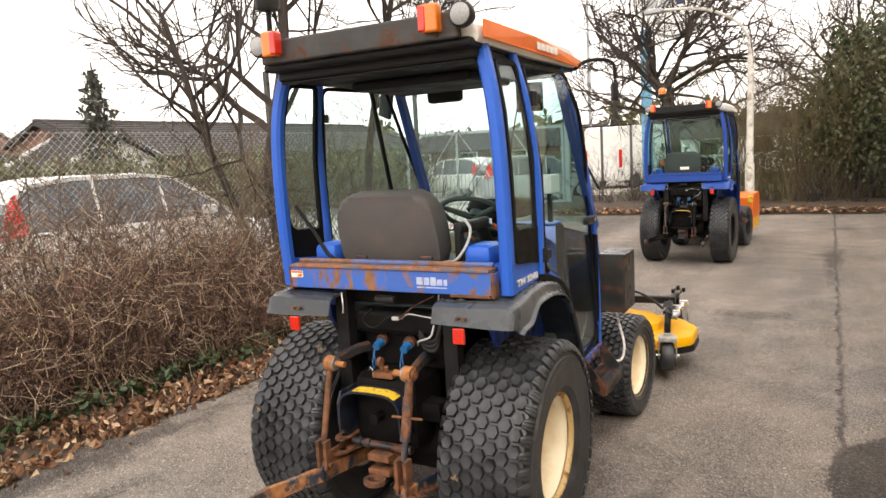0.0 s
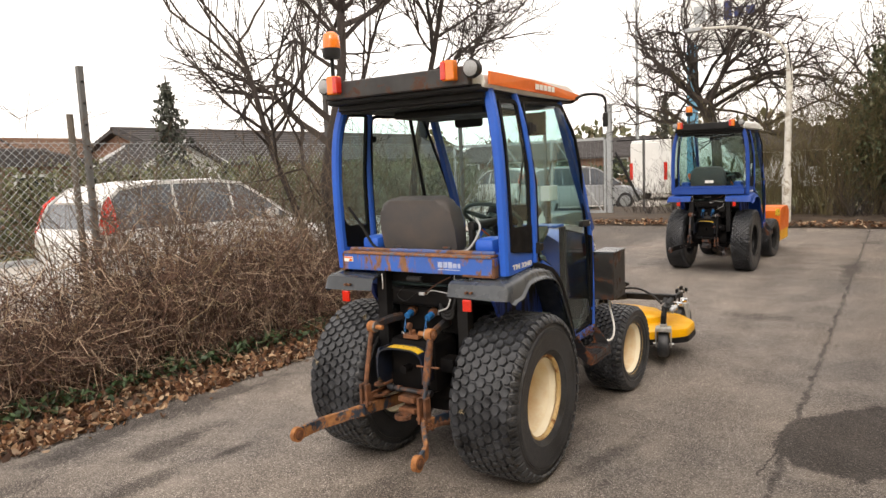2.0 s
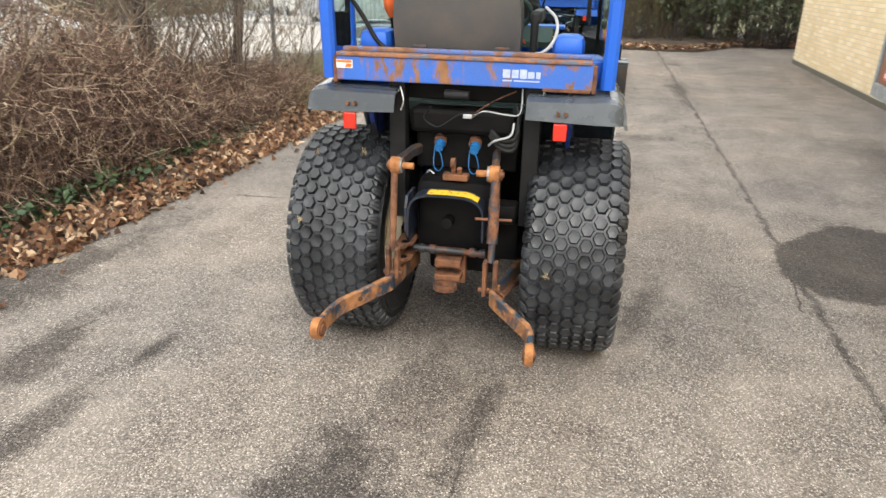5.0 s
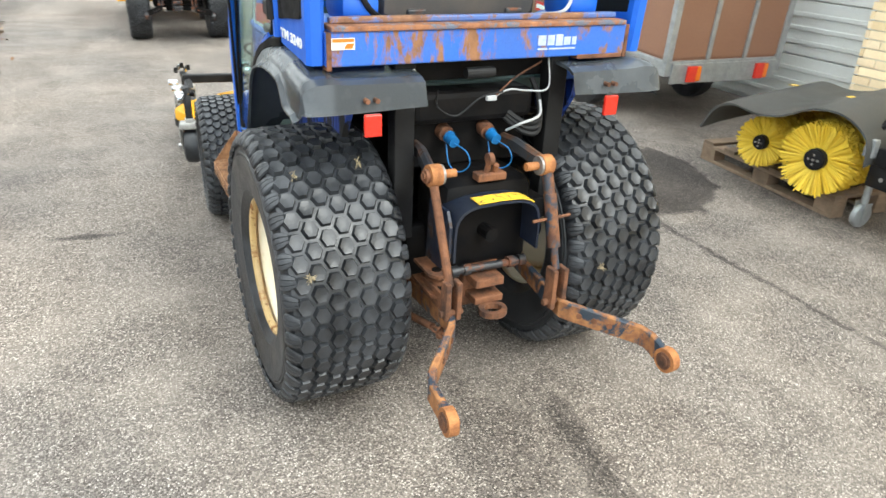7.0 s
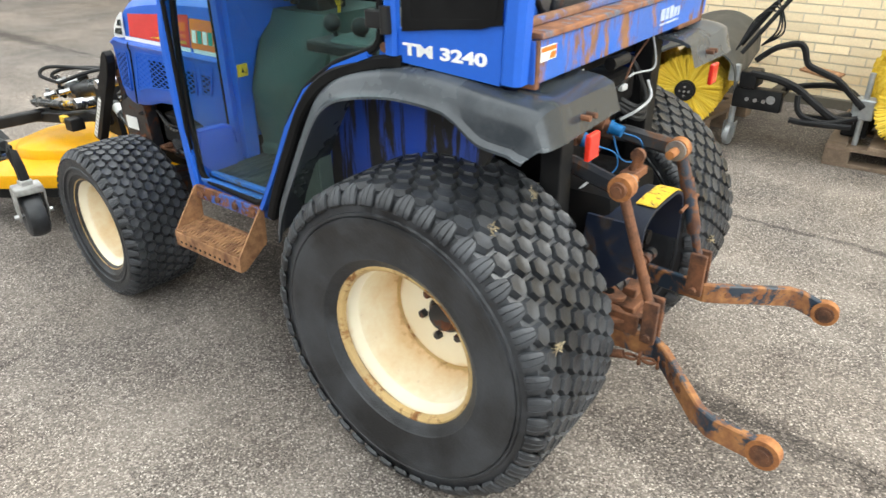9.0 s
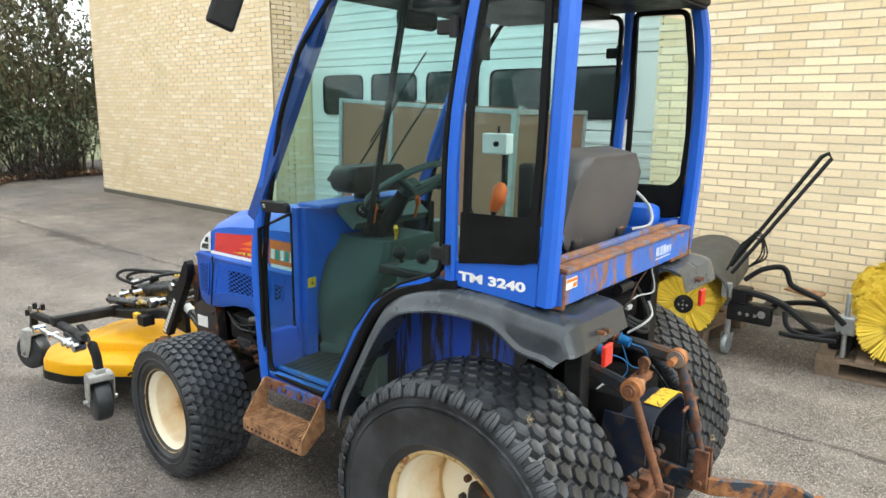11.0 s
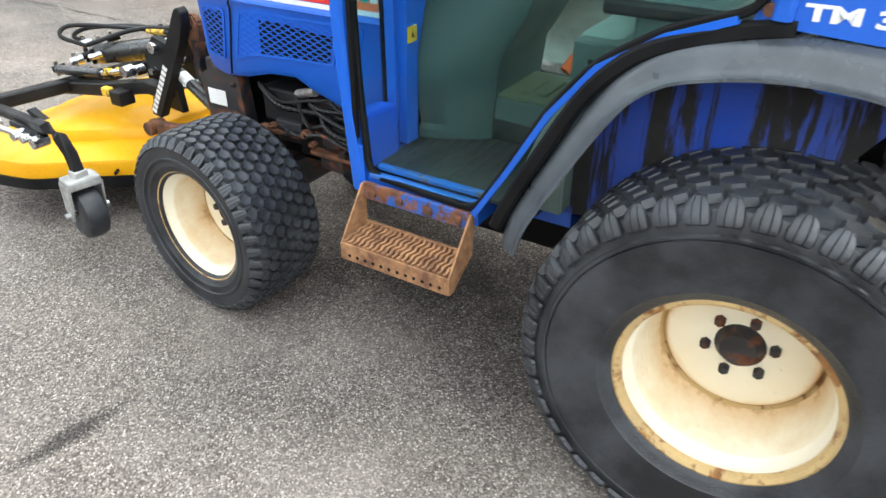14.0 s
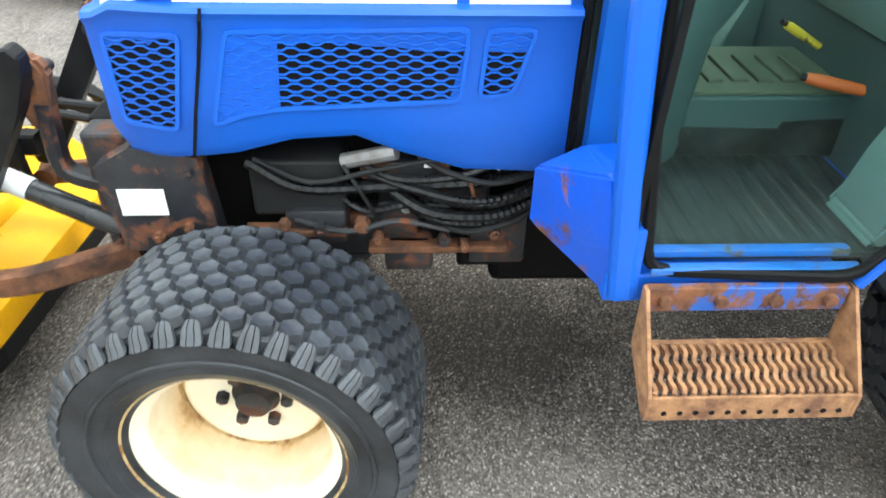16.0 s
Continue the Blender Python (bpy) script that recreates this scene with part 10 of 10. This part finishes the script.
def poles():
    root = thing("swan_neck_lamp", pose(-0.28, 14.75, 0), "old white-painted swan-neck lamp post", "street lamp")
    bm = bmesh.new()
    rod(bm, (0, 0, -0.05), (0, 0, 1.15), 0.100, 14)
    part("base_tube", bm, POLE_WHITE, root, "thicker white base")
    bm = bmesh.new()
    tube(bm, [(0, 0, 1.15), (0.01, 0, 2.4), (0.02, 0, 3.55), (0.0, 0, 3.85)], [0.078, 0.074, 0.070, 0.055], 12, (0, 1, 0))
    part("mast", bm, POLE_WHITE, root, "white tapered mast", True)
    bm = bmesh.new()
    tube(bm, smooth_path([(0.01, 0, 3.75), (-0.12, 0, 4.15), (-0.5, 0, 4.5), (-1.1, 0.05, 4.75), (-2.0, 0.1, 4.85)], 6), 0.034, 10, (0, 1, 0))
    part("neck", bm, POLE_WHITE, root, "thin white curved neck", True)
    bm = bmesh.new()
    box(bm, (-2.35, 0.0, 4.78), (-1.95, 0.2, 4.88), 0.02)
    part("lamp_head", bm, STEEL, root, "grey lamp head")
    root = thing("street_lamp", pose(-9.0, 30.0, 0), "tall slim grey street lamp mast", "street lamp")
    bm = bmesh.new()
    tube(bm, [(0, 0, -0.05), (0, 0, 5), (0, 0, 11)], [0.09, 0.075, 0.06], 10)
    part("mast", bm, STEEL, root, "grey mast", True)
    bm = bmesh.new()
    box(bm, (-0.1, -0.7, 11.0), (0.1, 0.1, 11.1), 0.02)
    part("lamp_head", bm, STEEL, root, "grey lamp head")
    root = thing("sign_pylon", pose(-4.85, 24.0, 0), "round white company sign on a faded blue pylon", "sign")
    bm = bmesh.new()
    box(bm, (-0.18, -0.12, -0.05), (0.18, 0.12, 5.85), 0.01)
    part("pylon", bm, SIGN_BLUE, root, "faded blue pylon")
    cx, cz = 1.0, 6.95
    turned("disc", [(0.001, -0.12), (1.45, -0.12), (1.45, 0.12), (0.001, 0.12)], WHITE, root, 56, (cx, 0.1, cz), "y", "white round sign face")
    bm = bmesh.new()
    sweep(bm, [(cx + 1.40 * math.cos(radians(5 * k)), -0.03, cz + 1.40 * math.sin(radians(5 * k))) for k in range(72)], rect(0.05, 0.05), (0, 1, 0), closed=True)
    part("ring", bm, ROOF_EDGE, root, "grey sign ring")
    for x, z, w, h in ((-0.95, -0.35, 0.42, 0.62), (-0.45, -0.35, 0.46, 0.62)):
        bm = bmesh.new()
        box(bm, (cx + x, -0.035, cz + z), (cx + x + w, -0.022, cz + z + h))
        part("logo_bar", bm, STEEL, root, "grey logo bar")
    for x, z, w, h in ((0.10, -0.35, 0.28, 0.66), (0.46, -0.3, 0.32, 0.34), (0.86, -0.3, 0.3, 0.34)):
        bm = bmesh.new()
        box(bm, (cx + x, -0.035, cz + z), (cx + x + w, -0.022, cz + z + h))
        part("logo_bar", bm, NAVY, root, "navy logo bar")


poles()


# ---- parked vehicles behind the fence ----
# base colour lightened to paint the sky's reflection on the windows
CAR_GLASS = surface("sky_grey_car_windows", (0.085, 0.095, 0.11), (0.13, 0.14, 0.155), rough=0.12, scale=1.5, bump=0.0)


def car(m, paint, label, length=4.3, height=1.56, name="parked_car"):
    """A five-door car, nose to +y: body by sections, glass house, wheels, lamps."""
    root = thing(name, m, label, "car", "parked vehicles beyond the fence")
    L, H, W = length, height, 0.87
    bm = bmesh.new()
    secs = [(-0.50, 0.45, 0.90, 0.72), (-0.485, 0.28, 0.98, 0.80), (-0.40, 0.22, 1.0, 0.86), (-0.1, 0.20, 0.97, 0.87), (0.2, 0.20, 0.94, 0.87), (0.34, 0.22, 0.86, 0.84), (0.45, 0.26, 0.74, 0.78), (0.495, 0.34, 0.62, 0.66)]
    rings = []
    for t, z0, z1, w in secs:
        rings.append([bm.verts.new((x, t * L, z)) for x, z in ((-w * 0.9, z0), (-w, z0 + 0.14), (-w * 1.01, (z0 + z1) / 2), (-w * 0.97, z1 - 0.06), (-w * 0.88, z1), (w * 0.88, z1), (w * 0.97, z1 - 0.06), (w * 1.01, (z0 + z1) / 2), (w, z0 + 0.14), (w * 0.9, z0))])
    for p, q in zip(rings, rings[1:]):
        for i in range(10):
            bm.faces.new((p[i], p[(i + 1) % 10], q[(i + 1) % 10], q[i]))
    bm.faces.new(rings[0]), bm.faces.new(rings[-1][::-1])
    body = part("body", bm, paint, root, "painted car body", True)
    prof = [(-0.475, 0.96), (-0.44, 1.30), (-0.38, 1.50), (-0.25, H), (0.0, H - 0.01), (0.10, H - 0.07), (0.19, 1.24), (0.30, 0.92)]
    bm = bmesh.new()
    for z, w in ((0, 1),):
        sec = []
        for t, zz in prof:
            w = 0.82 - 0.20 * max(0.0, (zz - 0.95) / 0.6)
            sec.append((w, t * L, zz))
        a = [bm.verts.new((-x, y, q)) for x, y, q in sec]
        b = [bm.verts.new((x, y, q)) for x, y, q in sec]
        bm.faces.new(a), bm.faces.new(b[::-1])
        for i in range(len(a) - 1):
            bm.faces.new((a[i], a[i + 1], b[i + 1], b[i]))
    part("glass_house", bm, CAR_GLASS, root, "car windows with reflected sky grey in their colour")
    bm = bmesh.new()
    top = [(w, y, z) for w, y, z in sec if z > 1.45]
    sweep(bm, [(0, y, z + 0.012) for _, y, z in sec[1:7]], [(-0.64, -0.03), (-0.60, 0.004), (-0.4, 0.03), (0.4, 0.03), (0.60, 0.004), (0.64, -0.03)], (0, 0, 1))
    part("roof", bm, paint, root, "painted roof")
    for s in (-1, 1):
        bm = bmesh.new()
        sweep(bm, [(s * (x + 0.006), y, z) for x, y, z in sec], rect(0.05, 0.03), (1, 0, 0))
        for t, z in ((-0.20, 0.97), (0.03, 0.95)):
            sweep(bm, [(s * 0.825, t * L, z), (s * 0.63, (t + 0.01) * L, H - 0.04)], rect(0.05, 0.03), (0, 1, 0))
        part("window_frame", bm, paint, root, "painted window frame")
        bm = bmesh.new()
        prism(bm, [(s * 0.80, -0.480 * L, 0.92), (s * 0.745, -0.450 * L, 1.30), (s * 0.70, -0.420 * L, 1.42), (s * 0.80, -0.405 * L, 1.05), (s * 0.86, -0.43 * L, 0.92)], (s * 0.03, -0.02, 0))
        part("tail_lamp", bm, LENS_RED, root, "tall red tail lamp")
        bm = bmesh.new()
        box(bm, (s * 0.87, 0.16 * L, 0.95), (s * 1.02, 0.20 * L, 1.08), 0.02)
        part("mirror", bm, paint, root)
        for t in (-0.31, 0.32):
            w = turned("wheel", [(0.001, -0.10), (0.2, -0.10), (0.29, -0.10), (0.315, -0.06), (0.315, 0.06), (0.29, 0.10), (0.001, 0.10)], RUBBER, root, 28, (s * 0.76, t * L, 0.313), "x", "black car tyre")
            turned("hub_cap", [(0.001, 0.0), (0.19, 0.004), (0.20, 0.0)], STEEL, w, 20, (s * 0.863, t * L, 0.313), "x", "grey wheel trim")
    return root


CAR_WHITE = surface("white_car_paint", (0.72, 0.72, 0.70), (0.66, 0.66, 0.64), rough=0.25, scale=1.0, bump=0.0, coat=0.6)
CAR_SILVER = surface("silver_car_paint", (0.45, 0.47, 0.49), (0.40, 0.42, 0.44), rough=0.3, metal=0.3, scale=1.0, bump=0.0, coat=0.6)
car(pose(-7.3, 3.62, 0.12), CAR_WHITE, "white hatchback parked behind the wire fence")
car(pose(-7.9, 20.4, -0.03, 0, 0, -50), CAR_SILVER, "silver car parked beyond the gate")
car(pose(-13.0, 24.0, -0.03, 0, 0, 70), CAR_WHITE, "white car standing beyond the gate")


def van(m):
    root = thing("parked_van", m, "tall white panel van beyond the gate", "van", "parked vehicles beyond the fence")
    bm = bmesh.new()
    prism(bm, [(-0.95, -2.6, 0.35), (-0.95, -2.6, 2.45), (-0.95, -2.4, 2.55), (-0.95, 1.0, 2.55), (-0.95, 1.9, 1.5), (-0.95, 2.6, 1.25), (-0.95, 2.7, 0.35)], (1.9, 0, 0))
    bmesh.ops.bevel(bm, geom=bm.edges[:], offset=0.06, segments=2, affect='EDGES')
    part("body", bm, CAR_WHITE, root, "white van body", True)
    for s in (-1, 1):
        bm = bmesh.new()
        box(bm, (s * 0.78, -2.63, 0.9), (s * 0.92, -2.59, 1.6), 0.01)
        part("tail_lamp", bm, LENS_RED, root, "red tail lamp")
        for y in (-1.7, 1.7):
            turned("wheel", [(0.001, -0.11), (0.3, -0.11), (0.34, 0.0), (0.3, 0.11), (0.001, 0.11)], RUBBER, root, 24, (s * 0.85, y, 0.338), "x", "black van tyre")
    bm = bmesh.new()
    prism(bm, [(-0.80, 1.08, 2.50), (0.80, 1.08, 2.50), (0.82, 1.90, 1.54), (-0.82, 1.90, 1.54)], (0, 0.02, 0.02))
    part("windscreen", bm, GLASS_BLACK, root, "dark windscreen")


van(pose(-6.0, 27.5, -0.03, 0, 0, -20))


# ---- houses across the street ----
TILE = surface("dark_brown_roof_tiles", (0.042, 0.038, 0.038), (0.066, 0.058, 0.056), rough=0.85, scale=2.0, grain=30.0, bump=0.4, spread=0.25)
TILE_RED = surface("red_brown_roof_tiles", (0.15, 0.085, 0.055), (0.20, 0.12, 0.08), rough=0.85, scale=2.0, grain=30.0, bump=0.4, spread=0.25)
HOUSE_BRICK = surface("brown_house_brick", (0.20, 0.11, 0.075), (0.25, 0.15, 0.10), rough=0.9, scale=3.0, grain=40.0)


def house(m, L, W, eave, ridge, wall, roof, label, gable=True):
    """A low house: walls, tiled roof with rows of tiles, gable ends, windows; its ridge runs along x."""
    root = thing("house", m, label, "house", "houses across the street")
    bm = bmesh.new()
    prism(bm, [(0, 0, -0.1), (0, W, -0.1), (0, W, eave), (0, W / 2, ridge - 0.1), (0, 0, eave)], (L, 0, 0))
    part("wall", bm, wall, root, "house walls")
    rise = ridge - eave
    for s in (-1, 1):
        bm = bmesh.new()
        rows = 14
        line = []
        for k in range(rows):
            for t, lift in ((k / rows, 0.03), ((k + 1) / rows, 0.07)):
                line.append((W / 2 + s * (W / 2 + 0.35) * t, ridge - (rise + 0.35 * rise / (W / 2)) * t + lift))
        under = [(y, z - 0.12) for y, z in (line[-1], line[0])]
        prism(bm, [(-0.3, y, z) for y, z in line + under], (L + 0.6, 0, 0))
        part("roof", bm, roof, root, "tiled roof slope")
    bm = bmesh.new()
    rod(bm, (-0.3, W / 2, ridge + 0.04), (L + 0.3, W / 2, ridge + 0.04), 0.08, 8)
    part("ridge", bm, roof, root, "ridge tiles")
    for x in (-0.02, L + 0.02):
        bm = bmesh.new()
        prism(bm, [(x, 0.15, eave + 0.02), (x, W - 0.15, eave + 0.02), (x, W / 2, ridge - 0.16)], (0.03 if x > 0 else -0.03, 0, 0))
        part("gable", bm, WHITE if gable else wall, root, "boarded gable")
        for s in (-1, 1):
            bm = bmesh.new()
            xx = x + (0.05 if x > 0 else -0.08)
            sweep(bm, [(xx, W / 2, ridge + 0.02), (xx, W / 2 + s * (W / 2 + 0.3), eave - 0.08)], rect(0.18, 0.04), (1, 0, 0))
            part("barge_board", bm, WHITE if gable else TILE, root, "barge board")
    n = max(2, int(L / 2.6))
    for k in range(n):
        for y in (-0.02, W + 0.02):
            x = (k + 0.5) * L / n
            bm = bmesh.new()
            box(bm, (x - 0.55, y - 0.02, 0.9), (x + 0.55, y + 0.02, min(2.0, eave - 0.15)))
            w = part("window", bm, WHITE, root, "white window frame")
            bm = bmesh.new()
            yy = y - 0.025 if y < 0 else y + 0.025
            box(bm, (x - 0.47, yy - 0.004, 0.98), (x + 0.47, yy + 0.004, min(1.92, eave - 0.23)))
            part("pane", bm, GLASS_BLACK, w, "dark pane")


house(pose(-17.3, 10.6, 0, 0, 0, 90), 17.0, 7.0, 2.28, 3.48, HOUSE_BRICK, TILE, "long low brick house with a dark tiled roof", False)
house(pose(-20.0, 9.15, 0, 0, 0, 0), 3.2, 2.5, 2.15, 2.85, WHITE, TILE, "white-gabled house wing across the street")
house(pose(-17.5, 2.0, 0, 0, 0, 90), 5.4, 5.0, 2.3, 2.7, HOUSE_BRICK, TILE, "low brown house with a flat dark roof", False)
house(pose(-22.0, 8.4, 0, 0, 0, 90), 2.6, 5.0, 2.4, 3.3, HOUSE_BRICK, TILE_RED, "small house with a red-brown tiled roof", False)
house(pose(-22.0, 33.0, 0, 0, 0, 8), 12.0, 8.0, 2.0, 3.0, HOUSE_BRICK, TILE, "brick house with a dark roof beyond the gate")
house(pose(-9.0, 38.0, 0, 0, 0, -4), 11.0, 8.0, 2.0, 3.0, WHITE, TILE, "pale house with a dark roof far beyond the gate")
evergreen("tree_line", [(-60 + 7 * k, 70 + 6 * math.sin(k * 2.1), 2.6, 4.0, 2.5, 2.6 + 1.2 * math.sin(k * 1.3), 0.05) for k in range(20)], 8000, 0.9, 61, "distant wooded skyline of winter trees", OLIVE_LEAF)
